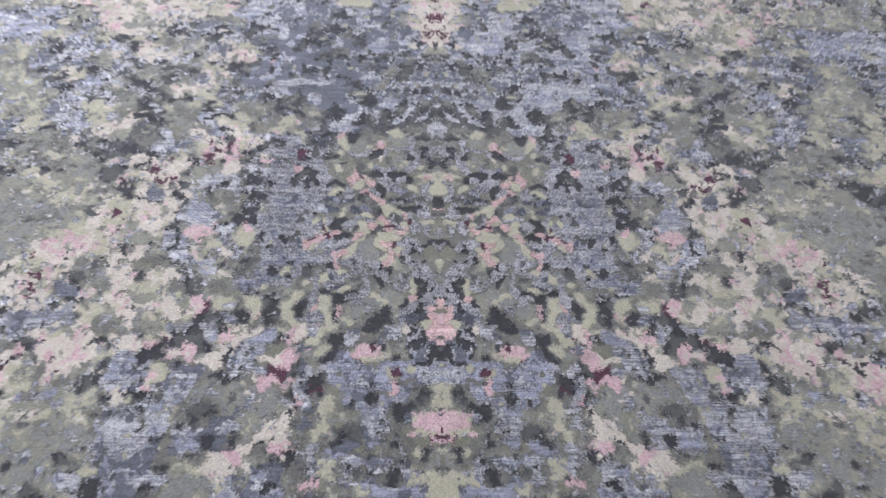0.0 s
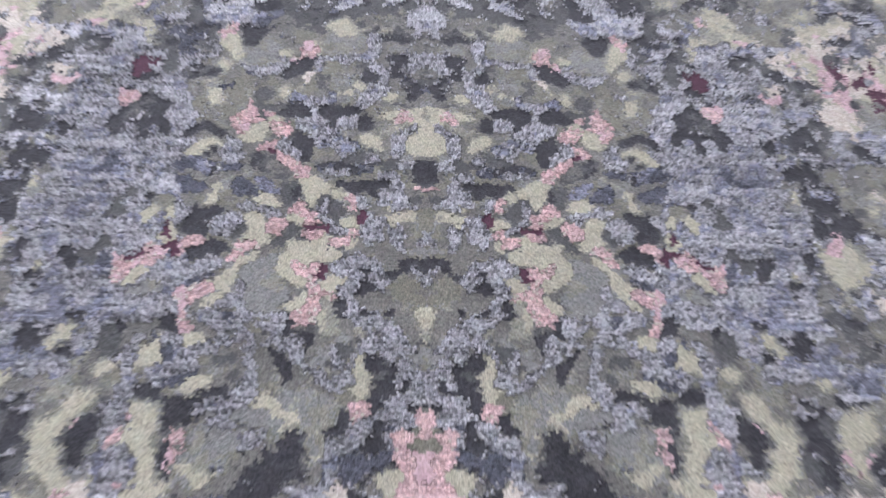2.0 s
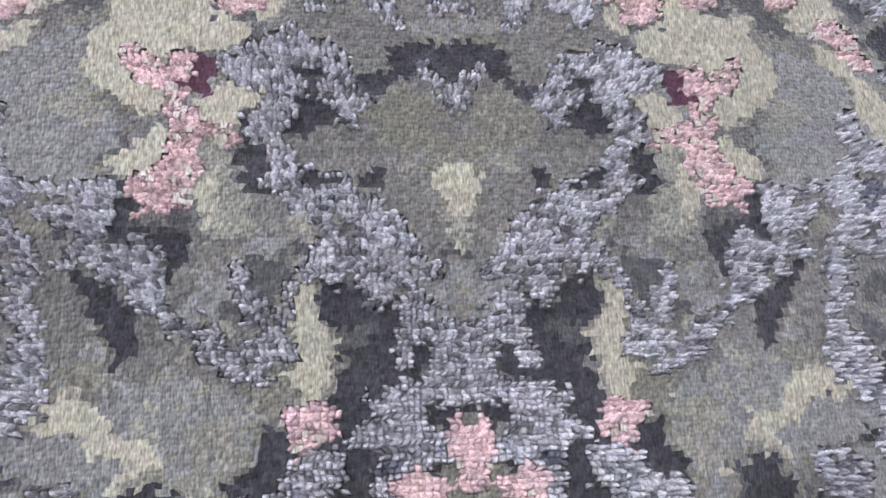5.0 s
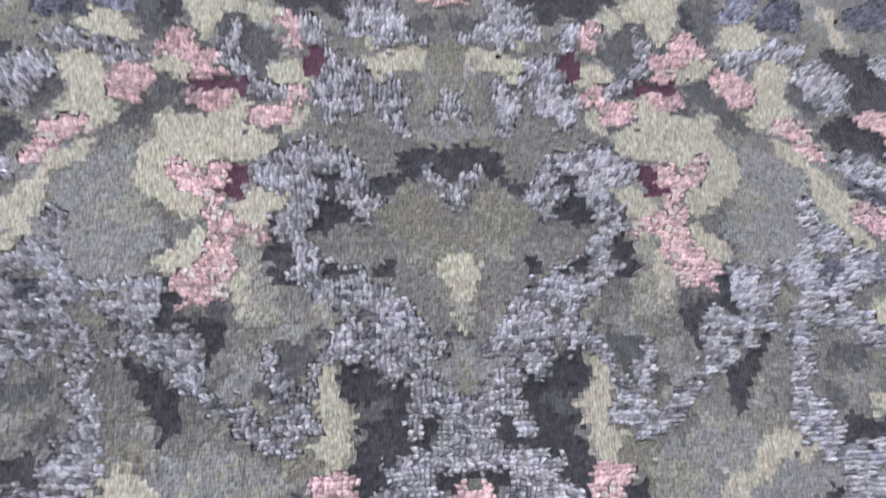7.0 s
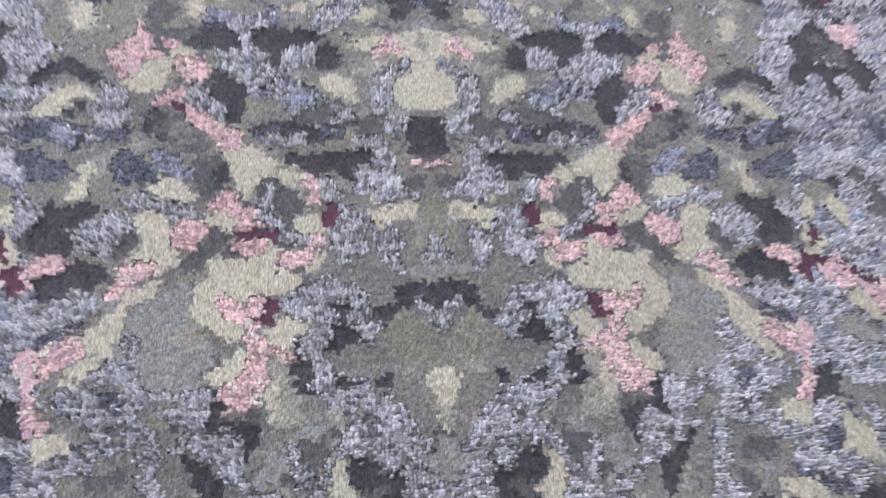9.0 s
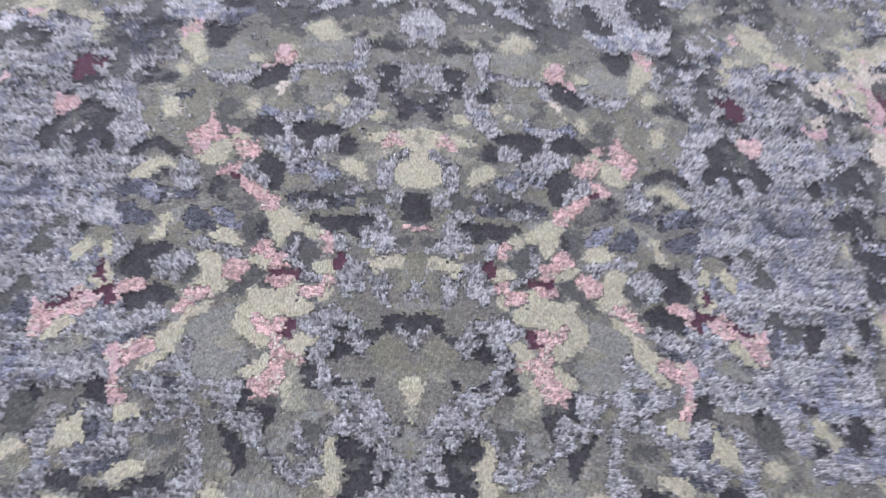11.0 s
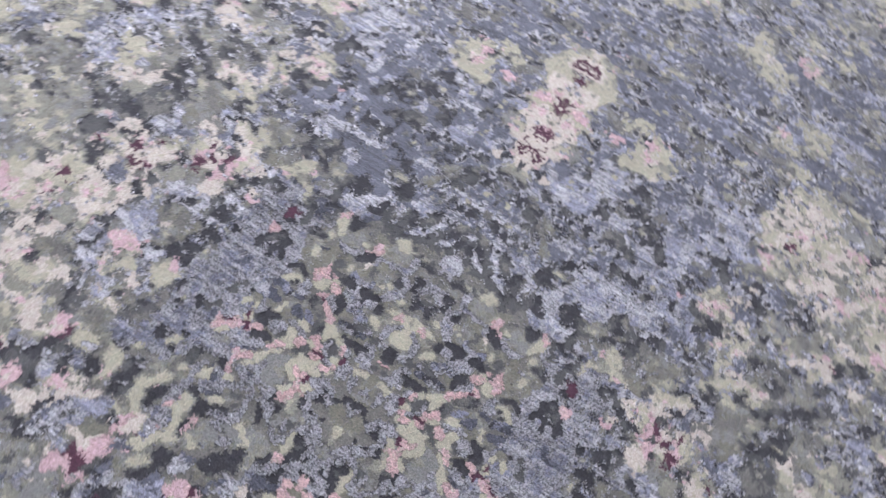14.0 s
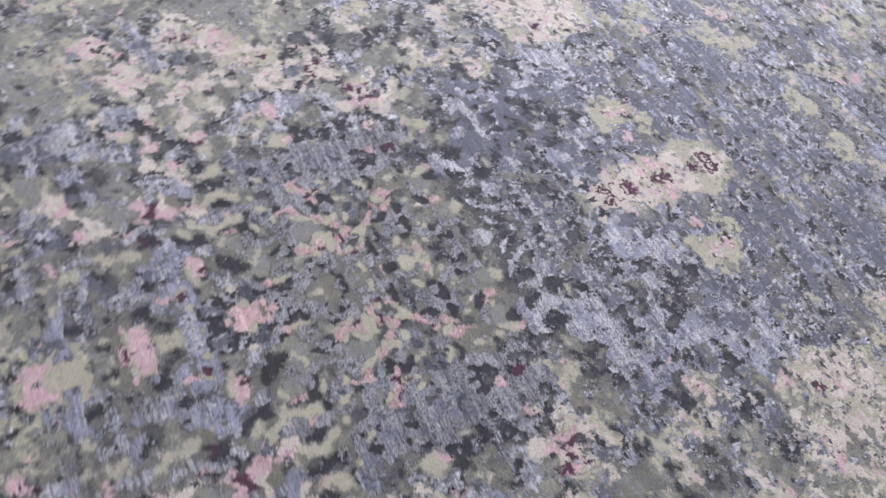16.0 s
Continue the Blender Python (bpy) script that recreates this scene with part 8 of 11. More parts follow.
fine("silver", (27.2, 103.1), (28.4, 103.4), (29.1, 103.1), (29.8, 102.1), (30.4, 101.6), (31.7, 101.5), (32.2, 100.6), (32.2, 99.7), (31.6, 100.3), (30.7, 100.9), (29.4, 99.9), (28.3, 99.3), (27.5, 98.4), (28.4, 97.2), (27.9, 96.4), (27.2, 95.5), (26.4, 94.7), (25.7, 93.8), (25.7, 94.7), (25.6, 96.1), (24.2, 96.4), (24.1, 96.8), (25.9, 97.2), (26.1, 98.7), (25.9, 99.9), (27.1, 100.5), (27.4, 101.8))
fine("charcoal", (27.8, 98.7), (29.1, 99.6), (30.2, 100.9), (31.5, 100.9), (31.9, 99.7), (32.4, 98.7), (32.9, 98), (33.5, 97.4), (33.6, 96.4), (34.4, 95.8), (34.5, 95.2), (33.5, 94.5), (33.6, 93.5), (32.8, 93.2), (32.3, 93.8), (32.2, 95), (31.3, 95.2), (30.6, 94.6), (30.8, 93.8), (30.8, 93), (29.9, 93.1), (29.6, 94.1), (29.5, 95.2), (29, 95.2), (28.2, 94.1), (27.4, 93.9), (26.9, 94.7), (27.7, 95.8), (27.9, 96.4), (28.4, 97.2), (27.8, 97.8))
fine("graphite", (29.7, 99), (31, 99.3), (31.8, 97.8), (32.6, 96.9), (32.7, 95.8), (31.2, 95.8), (29.9, 96.4), (29.2, 97.5))
fine("pink", (32.1, 100), (33.1, 100.2), (33.9, 99.4), (33.8, 98.4), (33.3, 97.7), (32.8, 98.4), (32.2, 99.3))
fine("silver", (33.6, 97.8), (34.2, 97.2), (34.4, 96.4), (33.6, 96.4), (33.4, 97.2))
fine("silver", (25.1, 93.3), (26.4, 94.4), (27.7, 93.8), (29, 93.5), (30.7, 92.8), (32.3, 93.2), (34.3, 93.2), (33.9, 92.1), (31.8, 91.6), (29.5, 91.9), (27, 91.6), (25.2, 91.9))
fine("charcoal", (37.3, 94.9), (38.5, 95.2), (39, 94.6), (38.6, 93.5), (37.6, 94))
fine("charcoal", (20.9, 94.4), (22, 95.2), (23.4, 96.1), (24.2, 96.1), (24.5, 95.5), (25.6, 94.9), (25.8, 93.8), (25.6, 93.2), (24.9, 93.4), (24.2, 94.4), (23.7, 94.9), (22.7, 94.1), (21.6, 93.6))
fine("cream", (21.2, 93), (22.4, 93.8), (23.2, 94.1), (23.5, 93.6), (24.3, 93), (24.8, 92.2), (25.7, 91.9), (25, 91.2), (23.9, 91.4), (23.1, 91.8), (22.8, 92.5), (22.1, 92.6), (21.2, 92.5))
fine("charcoal", (21.9, 92.3), (22.6, 92.5), (22.8, 91.9), (22.1, 91.8))
fine("charcoal", (22.6, 91.4), (23.7, 91.7), (23.8, 91.1), (22.8, 90.7))
fine("silver", (19.9, 93.3), (20.8, 93.8), (21, 93), (21.1, 92.2), (21.9, 91.7), (22.1, 90.9), (20.7, 90.6), (19.6, 90.9), (19.4, 92))
fine("slate", (18.9, 90.7), (22.1, 90.6), (26.8, 90.8), (27, 89.8), (23.8, 88.5), (21.7, 89.1), (19.5, 89.4))
fine("silver", (24.4, 89), (26.4, 89.5), (27.4, 88.2), (29.3, 88.5), (29.9, 87.4), (27.9, 86.7), (26.1, 87), (24.9, 87.5))
fine("silver", (23.8, 85.1), (24.6, 85.6), (25.1, 85.1), (24.7, 83.7), (25.6, 83), (24.8, 82.5), (24.1, 83), (24, 84.2))
fine("khaki", (25.4, 86), (26.7, 86.6), (27.7, 86.2), (27.6, 85), (26.6, 84.8), (25.9, 84.1), (24.9, 83.7), (25, 84.8))
fine("cream", (25.1, 85.1), (25.9, 85), (25.7, 84), (25.7, 83.3), (24.8, 83.2), (24.7, 83.9))
fine("cream", (26.6, 85), (27.5, 85.4), (27.7, 84.8), (28.2, 84.1), (28, 83.2), (27.3, 82.9), (27.1, 83.6), (26.7, 84))
fine("moss", (25.9, 85.3), (26.4, 85.3), (26.1, 84.1), (25.6, 84))
fine("charcoal", (26.8, 86.6), (27.8, 86.6), (28.3, 86), (28, 85.5), (27.4, 85.9))
fine("graphite", (29.2, 87.2), (30.2, 87.4), (30.3, 86.4), (31, 85.7), (30.7, 85.4), (29.9, 85.9), (29.1, 85.7), (28.9, 86.5))
fine("graphite", (30.2, 85.5), (31.1, 85.4), (31, 84.5), (31.5, 84), (31.3, 83.3), (30.1, 83.1), (29.6, 83.6), (30.1, 84.5))
fine("graphite", (22.3, 83), (23.7, 83.2), (24.3, 82.5), (24.1, 81.6), (23.3, 81.2), (22.3, 81.5), (21.8, 81.9))
fine("cream", (24.5, 83), (25.3, 82.7), (25.5, 82), (26, 81.4), (25.3, 80.7), (24.6, 81), (24.3, 81.4), (24.2, 82.1))
fine("maroon", (25.1, 82.8), (25.3, 82.3), (25.3, 81.6), (25.1, 81.6), (25, 82.3))
fine("pink", (22, 81.5), (23.2, 81.4), (23.7, 81), (23.9, 80.3), (24, 79.4), (23.7, 79.2), (23.2, 79.9), (22.5, 80.4), (22.1, 80.8))
fine("silver", (26.9, 82.2), (28.4, 82.9), (30.7, 82.8), (32.4, 82.5), (34.5, 83), (34, 81.6), (31.9, 81.2), (30.2, 80.8), (29.3, 80.1), (28, 80.2), (26.9, 80.9))
fine("graphite", (30.5, 81), (31.9, 81.2), (32, 80.3), (33.3, 79.8), (32.5, 77.6), (31.4, 78.1), (31, 79.4), (30.1, 79.9))
fine("silver", (31.6, 80.5), (32.3, 80.7), (33.5, 80.2), (33.2, 79.6), (31.8, 79.8))
fine("slate", (30.3, 79.4), (31, 79), (31.2, 77.7), (31.3, 76.8), (29.9, 77.1), (29.8, 78.6))
fine("silver", (22.8, 78.4), (23.7, 78.8), (25.2, 78.1), (26, 77.5), (25.6, 76.6), (26.7, 76.2), (27.6, 75.7), (26.7, 75.6), (25.4, 76.2), (24.4, 75.7), (23.2, 75.1), (23.1, 75.9), (24.1, 76.5), (23.2, 77.1), (22.8, 77.8))
fine("cream", (26.4, 78.1), (27.3, 78), (28, 77.6), (28, 76.6), (28.3, 76), (27.8, 75.7), (26.9, 76.4), (26.3, 77))
fine("pink", (25.1, 80.5), (25.9, 80.4), (26.5, 80.9), (26.7, 80), (27.1, 79.3), (27.5, 78.7), (28.2, 78.2), (28.7, 78.5), (29.5, 79), (29.5, 78), (29.5, 76.9), (29.2, 76.3), (28.6, 76.3), (28.2, 77), (28, 77.8), (27.1, 78.3), (26.1, 78.3), (25.4, 79), (25.1, 79.8))
fine("maroon", (23.9, 80.6), (24.6, 81), (25.4, 80.9), (25.9, 80.6), (25.4, 80.3), (24.9, 80.3), (24.4, 79.6), (24.4, 79), (23.8, 78.8), (23.6, 79), (24.2, 79.9))
fine("maroon", (26.9, 79.9), (27.6, 79.5), (28, 78.9), (28.8, 78.8), (28.8, 78.5), (28.1, 78.6), (27.4, 79.1))
fine("sage", (24.5, 76.1), (26.2, 76.2), (26.9, 75.6), (27.9, 74.9), (26.9, 74.6), (25.4, 75), (24.4, 75.1))
fine("silver", (22.8, 74.4), (24.1, 74.7), (25.8, 74.8), (26.5, 74.4), (27.8, 74.5), (28.5, 74.3), (29.2, 73.9), (29.4, 72.9), (30.5, 72.5), (30, 71.2), (28.9, 71.6), (28.1, 72.1), (27.4, 72.4), (26.9, 72.1), (25.8, 71.9), (25, 72.5), (24.4, 73.1), (23.8, 73.5), (23.3, 73.9), (22.6, 73.2), (22.5, 73.6))
fine("pink", (20.2, 75.8), (20.9, 76.2), (21.4, 75.9), (22.3, 76), (23.1, 75.5), (23.1, 74.7), (22.6, 74.4), (22.4, 73.6), (22.4, 72.8), (22.1, 72.1), (21.7, 71.2), (21.1, 71.2), (21.3, 72.1), (21.8, 72.9), (22, 74), (21.2, 74.4), (20.5, 74.8))
fine("charcoal", (22.6, 73.2), (23.6, 73.7), (23.9, 73.3), (23.3, 72.8), (23.3, 72), (22.4, 71.1), (21.9, 70.6), (21.9, 71.7), (22.4, 72.4))
fine("cream", (20.2, 71.4), (21, 71.6), (21.1, 71), (21.7, 70.8), (21.7, 70.1), (21.2, 69.6), (20.6, 69.7), (20.6, 70.3), (20.2, 70.7))
fine("silver", (18.9, 70.4), (19.8, 70.8), (20.4, 70.2), (20.6, 69.4), (21.4, 69.2), (21.6, 68.5), (21.6, 68), (22.4, 68.1), (23.4, 67.6), (23.4, 67), (23.5, 66), (22.9, 66.1), (22.6, 66.9), (21.6, 67.1), (20.8, 67.7), (19.9, 67.9), (19.8, 68.8), (19.4, 69.3), (19, 69.9))
fine("silver", (21.8, 70.8), (22.1, 70.4), (22.3, 69.9), (21.7, 69.4), (21.4, 69.6), (21.8, 70.1))
fine("silver", (22.1, 70.8), (22.8, 71.1), (23.3, 70.9), (23.2, 70.2), (22.5, 70.1))
fine("slate", (21.8, 69.9), (23, 70), (23.1, 69.1), (22.7, 68.5), (21.9, 68.3), (21.8, 69))
fine("charcoal", (27.1, 72.2), (28, 72.4), (27.5, 71.1), (26.9, 70.9), (26.7, 71.5))
fine("cream", (23.4, 69.5), (24, 70), (24.6, 69.9), (24.5, 69.1), (24.6, 68.4), (24, 68.2), (23.1, 68.4), (23.2, 69))
fine("graphite", (26.9, 70.9), (28.4, 70.7), (28, 69.6), (27.2, 69.5), (27.9, 68.9), (27, 68.9), (26.4, 69.7))
fine("silver", (25.2, 69.9), (25.8, 70.1), (26, 69.5), (26.5, 69.3), (26.7, 68.8), (27.1, 68.2), (27, 67.4), (26.3, 67.2), (25.5, 66.6), (25.1, 65.9), (24.8, 66), (25.2, 66.8), (25.7, 67.6), (25.1, 68.1), (25.4, 69))
fine("cream", (27.2, 68), (28.8, 68.1), (28.3, 66.8), (27.2, 67))
fine("silver", (24.8, 70.7), (25.8, 70.8), (26, 70.1), (25.5, 69.9), (25.1, 70.3))
fine("cream", (18.8, 67.1), (19.3, 67.2), (20.7, 66.9), (20.9, 66.2), (18.7, 66.3))
fine("moss", (-0.3, 88.3), (25.5, 89.2), (18, 62.4), (-1.5, 63.6))
fine("charcoal", (3.6, 88.4), (9.5, 88.6), (9.2, 87.7), (8, 87), (7.3, 86.4), (6.8, 86.9), (6.2, 87), (5.4, 86.3), (4.9, 86.4), (4.9, 87.2), (4.6, 87.6), (3.5, 87.4))
fine("silver", (1.6, 86.1), (2.3, 86.8), (2.4, 88.2), (3.6, 88.2), (3.9, 87.3), (4.7, 87.2), (4.7, 86.3), (5.1, 85.8), (4.5, 85.2), (4.1, 85.5), (3.9, 85), (3.4, 84.6), (3, 84.8), (2.4, 85.2), (1.7, 85.4))
fine("silver", (0.8, 85.5), (1.5, 85.6), (1.6, 85.1), (0.9, 85))
fine("graphite", (0.2, 86.9), (1.7, 86.8), (1.6, 86), (0.2, 86.1))
fine("cream", (1, 84.8), (1.5, 85), (2.7, 84.7), (3.4, 84.3), (4, 84.5), (4.2, 83.9), (3.9, 83.5), (4, 82.9), (3.4, 82.8), (3, 83.4), (2.2, 83.5), (1.3, 83.6), (1, 84))
fine("cream", (3.6, 85.3), (4.1, 85.2), (4, 84.7), (3.7, 84.7))
fine("silver", (6.2, 86.1), (6.7, 86.4), (7.4, 86.3), (7.2, 85.6), (6.8, 84.7), (6.2, 84.7), (5.8, 85.2), (6.3, 85.5))
fine("silver", (3.9, 83.3), (4.2, 83.9), (4.8, 84.2), (5.8, 84.6), (6.1, 84.1), (6, 83.5), (6.3, 83.1), (6.4, 82.6), (6.6, 82.2), (6.8, 81.8), (6.6, 81.3), (6, 81.3), (6.2, 81), (6.1, 80.5), (5.7, 80.2), (5.3, 80.1), (5.4, 80.5), (5.6, 81.1), (5.1, 80.9), (4.5, 81), (4.3, 81.4), (4.4, 82), (4.6, 82.4), (4.5, 82.9), (4, 82.9))
fine("silver", (2.5, 83.1), (2.8, 83.2), (2.9, 82.7), (3.8, 82.7), (3.8, 82.2), (3.6, 81.6), (3.7, 81.3), (3.4, 80.8), (3, 80.5), (3.3, 80), (2.7, 79.8), (2.4, 80.1), (2.5, 80.6), (2.7, 80.9), (2.5, 81.3), (2.6, 81.6), (2.2, 81.9), (2.4, 82.5))
fine("silver", (-0.6, 82.3), (0.6, 82.1), (0.8, 81.4), (1.1, 81.1), (1.2, 80.7), (0.8, 80.6), (0.1, 81), (-0.7, 80.6))
fine("cream", (6.6, 83.1), (6.8, 83.6), (7.2, 84.1), (7.9, 83.9), (8.5, 83.6), (8.6, 83.3), (8.2, 82.9), (7.8, 82.7), (7.1, 82.4), (6.8, 82.6))
fine("maroon", (5.9, 84.3), (6.2, 84.5), (6.8, 84.3), (7.1, 84.2), (6.9, 83.7), (6.6, 83.2), (6.6, 82.9), (6.2, 82.9), (6.1, 83.4), (5.7, 83.9))
fine("cream", (8, 86.7), (8.5, 87.4), (9, 87.4), (9.4, 87.2), (9.3, 86.5), (8.9, 86), (8.5, 86.3), (8.2, 86.2))
fine("pink", (7.5, 86.3), (8.1, 86.6), (8.3, 86.1), (7.8, 85.8), (7.7, 85.4), (8.1, 85.1), (7.9, 84.6), (7.4, 84.6), (7.3, 85.2), (7.2, 85.7))
fine("graphite", (8.3, 85.6), (8.9, 85.9), (9.1, 86.3), (10.4, 86.4), (10.6, 85.8), (10.7, 85.1), (10.4, 84.6), (9.8, 84.4), (9.4, 83.9), (9.3, 83.3), (8.8, 83.1), (8.8, 83.8), (8.4, 84.1), (8, 84.4), (8.1, 84.9), (8.4, 85.1))
fine("silver", (10, 86), (10.3, 85.5), (10.7, 85.1), (11, 84.8), (10.8, 84.3), (10.6, 83.8), (10.2, 83.3), (9.8, 83.1), (9.5, 82.6), (8.7, 82.3), (8.4, 82.1), (8.1, 81.6), (7.9, 81.8), (8, 82.6), (8.4, 82.9), (9, 83), (9.4, 83.3), (9.7, 83.9), (10.1, 84.4))
fine("pink", (7, 82.4), (7.5, 82.7), (8, 82.6), (8, 82.1), (7.8, 81.6), (7.6, 81.4), (7.2, 81.6), (6.9, 81.9))
fine("cream", (9.5, 87.8), (10.7, 88.7), (13.3, 88.8), (13, 87.7), (12.5, 86.8), (12.1, 86), (11.5, 85.5), (11.3, 85), (10.9, 85.3), (10.7, 86), (10.6, 86.5), (9.8, 86.7), (9.5, 87.1))
fine("cream", (8.1, 79.9), (8.8, 80.4), (9.6, 80.8), (9.7, 81.5), (9.1, 81.9), (10, 82), (10.7, 81.6), (11.7, 81.2), (12.9, 81.2), (13.6, 81.4), (13.9, 80.9), (13.5, 80.3), (13.6, 79.8), (14, 79.3), (14.6, 79.1), (14.2, 78.5), (14.5, 78), (14.1, 77.3), (13.7, 76.8), (13, 76.6), (12.4, 76), (11.6, 75.8), (11.2, 76), (11.3, 77), (11.3, 78.2), (10.7, 78.5), (10.1, 78.7), (9.2, 78.7), (8.4, 79), (8, 79.4))
fine("cream", (6.7, 81.3), (7.3, 81.4), (7.6, 80.8), (8, 80.4), (7.7, 80), (7.1, 80.1), (6.7, 80.6))
fine("cream", (7.7, 76.6), (8, 77.2), (8.6, 77.5), (9, 77.2), (9.5, 76.7), (9.9, 76.4), (9.8, 76), (9.3, 75.7), (8.5, 75.6), (7.9, 75.7), (7.7, 76.1))
fine("cream", (11.3, 75.7), (11.8, 75.2), (12.4, 74.8), (13, 74.5), (13.2, 74.1), (12.8, 73.7), (12.5, 73.2), (11.5, 73.3), (11.2, 74.1), (11.1, 75))
fine("moss", (11.9, 75.7), (12.6, 76), (13.4, 75.9), (13.2, 75.5), (12.5, 75.3), (12, 75.3))
fine("pink", (7.7, 81), (8, 81.5), (8.6, 81.6), (9.1, 81.6), (9.6, 81.3), (9.4, 80.9), (8.9, 80.6), (8.5, 80.5), (7.9, 80.5), (7.6, 80.7))
fine("pink", (9.8, 82.3), (10.3, 82.7), (11.2, 82.6), (11.9, 82.5), (12.3, 82.2), (12.2, 81.7), (11.7, 81.3), (11.2, 81.5), (10.7, 81.6), (10.3, 82))
fine("pink", (10.8, 84.3), (11.7, 84.6), (12.1, 85.2), (12.2, 85.7), (12.9, 86.1), (13.4, 85.7), (13.5, 85.2), (14.2, 84.9), (13.8, 84.5), (13, 84.4), (12.8, 84.2), (12.3, 83.6), (11.9, 83), (11.4, 82.8), (10.9, 83), (10.7, 83.3), (10.9, 83.8))
fine("maroon", (9.4, 82.4), (9.7, 82.9), (10.5, 83), (11.2, 82.8), (11.6, 82.6), (11.4, 82.3), (10.9, 82.5), (10.1, 82.5), (9.5, 82.1))
fine("pink", (9.7, 78.2), (10.2, 78.4), (10.9, 78.2), (11.3, 77.9), (11.6, 78.1), (12, 78.7), (12.5, 78.8), (13, 78.5), (12.6, 77.9), (12.1, 77.3), (11.3, 77), (11.1, 76.7), (11, 76.1), (11.4, 76), (11.3, 75.7), (10.8, 75.7), (10.6, 75.4), (11.1, 75), (11.1, 74.5), (11.6, 74.1), (11.8, 73.5), (12.5, 73.2), (12.5, 73), (12.1, 72.7), (11.9, 72.3), (12.2, 72.1), (12.3, 71.9), (12, 71.8), (11.6, 72.3), (11.1, 72.2), (10.6, 72.3), (10.5, 72.7), (10.2, 73.2), (10, 73.6), (9.8, 74.1), (10, 74.6), (9.5, 74.7), (8.9, 74.6), (8.2, 74.9), (8.4, 75.1), (8.7, 75.4), (9.5, 75.7), (9.8, 76), (10.3, 76.1), (10.3, 76.6), (10, 76.9), (10.4, 77.2), (10.1, 77.5), (9.8, 77.8))
fine("maroon", (9.2, 78.5), (9.8, 78.4), (9.8, 77.9), (9.6, 77.5), (10, 77.2), (10.6, 77.2), (10.4, 76.9), (9.9, 76.7), (9.5, 76.6), (9.2, 76.9), (9.5, 77.3), (9.4, 77.7), (9.1, 77.9))
fine("cream", (11.9, 83.3), (12.3, 83.8), (12.9, 84.3), (14, 84.5), (14.2, 84.2), (13.8, 83.7), (13.5, 83.3), (12.8, 83), (12, 82.8))
fine("graphite", (12.4, 83), (13.4, 83.3), (13.8, 83), (13.7, 82), (13.8, 81.4), (13.4, 81.2), (12.9, 81.8), (12.5, 82.4))
fine("graphite", (12.8, 87.8), (13.4, 88.4), (15.1, 88.5), (14.9, 87.2), (14.6, 86.1), (14.4, 85.4), (13.7, 85.4), (13.3, 86.1), (12.9, 86.2), (12.7, 86.9))
fine("charcoal", (12.8, 87.5), (13.2, 87.9), (13.4, 87.1), (13.4, 86.3), (12.8, 86.1))
fine("blue", (14.8, 87.2), (15.2, 87.6), (15.9, 88.7), (17.8, 88.7), (17.5, 87.6), (16.9, 87.1), (15.9, 86.7), (14.9, 86.6))
fine("slate", (16.7, 86.8), (17.4, 87.3), (17.8, 88), (19.6, 88.8), (20, 87.7), (19.7, 86.4), (18.4, 86.3), (16.8, 86.3))
fine("cream", (14.5, 85.4), (14.9, 86.1), (15.8, 86.6), (16.5, 86.9), (16.8, 86.3), (17.6, 86.3), (17.6, 85.8), (17, 85.4), (15.8, 85), (14.7, 85.1))
fine("silver", (14.3, 84.5), (15.2, 84.9), (16.4, 84.8), (17.5, 85.3), (18.4, 85.6), (18.8, 85.1), (19.5, 85.2), (19.4, 84.8), (18.5, 84.4), (17.7, 84.5), (16.7, 84.6), (16.2, 83.9), (15.8, 83.4), (15.5, 83.4), (15.5, 84), (14.7, 84.1))
fine("cream", (15.7, 83), (16.3, 83.5), (16.5, 84.2), (17.3, 84.5), (18.1, 84.3), (18.5, 83.9), (18.2, 83.4), (17.9, 82.9), (17.8, 82.4), (17.9, 81.9), (18.3, 81.6), (18.1, 81.1), (17.5, 80.9), (16.8, 80.7), (16.1, 80.3), (15.7, 80.4), (15.2, 80.9), (15.4, 81.4), (15.9, 81.7), (16.1, 82.4))
fine("pink", (14, 83.5), (14.5, 83.9), (14.9, 83.7), (15.5, 83.4), (15.9, 83), (16, 82.5), (16, 82), (15.8, 81.5), (15.1, 81.5), (14.5, 81.7), (14.5, 82.3), (14, 82.7))
fine("graphite", (13.8, 82), (14.5, 82.2), (14.5, 81.5), (15.3, 81), (15.5, 80.2), (14.5, 79.9), (13.9, 80.9), (13.6, 81.4))
fine("silver", (18.8, 83.9), (19.5, 84.2), (20.5, 84), (21.2, 83.7), (21.3, 83.3), (21.9, 83.1), (21.6, 82.6), (21.1, 82.4), (21, 81.7), (20.3, 81.4), (19.6, 81.2), (19.3, 81.7), (18.9, 82.2), (18.6, 82.7), (18.5, 83.2))
fine("graphite", (18.1, 83.1), (18.5, 82.7), (18.9, 82.1), (19.2, 81.6), (19.4, 80.9), (18.5, 81.1), (18.1, 81.7), (17.9, 82.2))
fine("cream", (20.5, 87.4), (20.9, 87.9), (21.6, 87.9), (21.8, 87.4), (21.7, 86.5), (22, 85.9), (22.1, 85.4), (21.6, 85.1), (21.1, 85.4), (21.1, 86.1), (21, 86.6), (20.9, 87.2))
fine("charcoal", (20.4, 85), (21, 85.4), (21.7, 85), (22.8, 85.4), (23, 84.7), (23.2, 83.8), (23.5, 83.1), (23.9, 82.6), (23.6, 81.6), (22, 81.3), (21.5, 81.6), (21.1, 82.1), (21.9, 83.1), (21.4, 83.6), (20.7, 84.1), (20.3, 84.5))
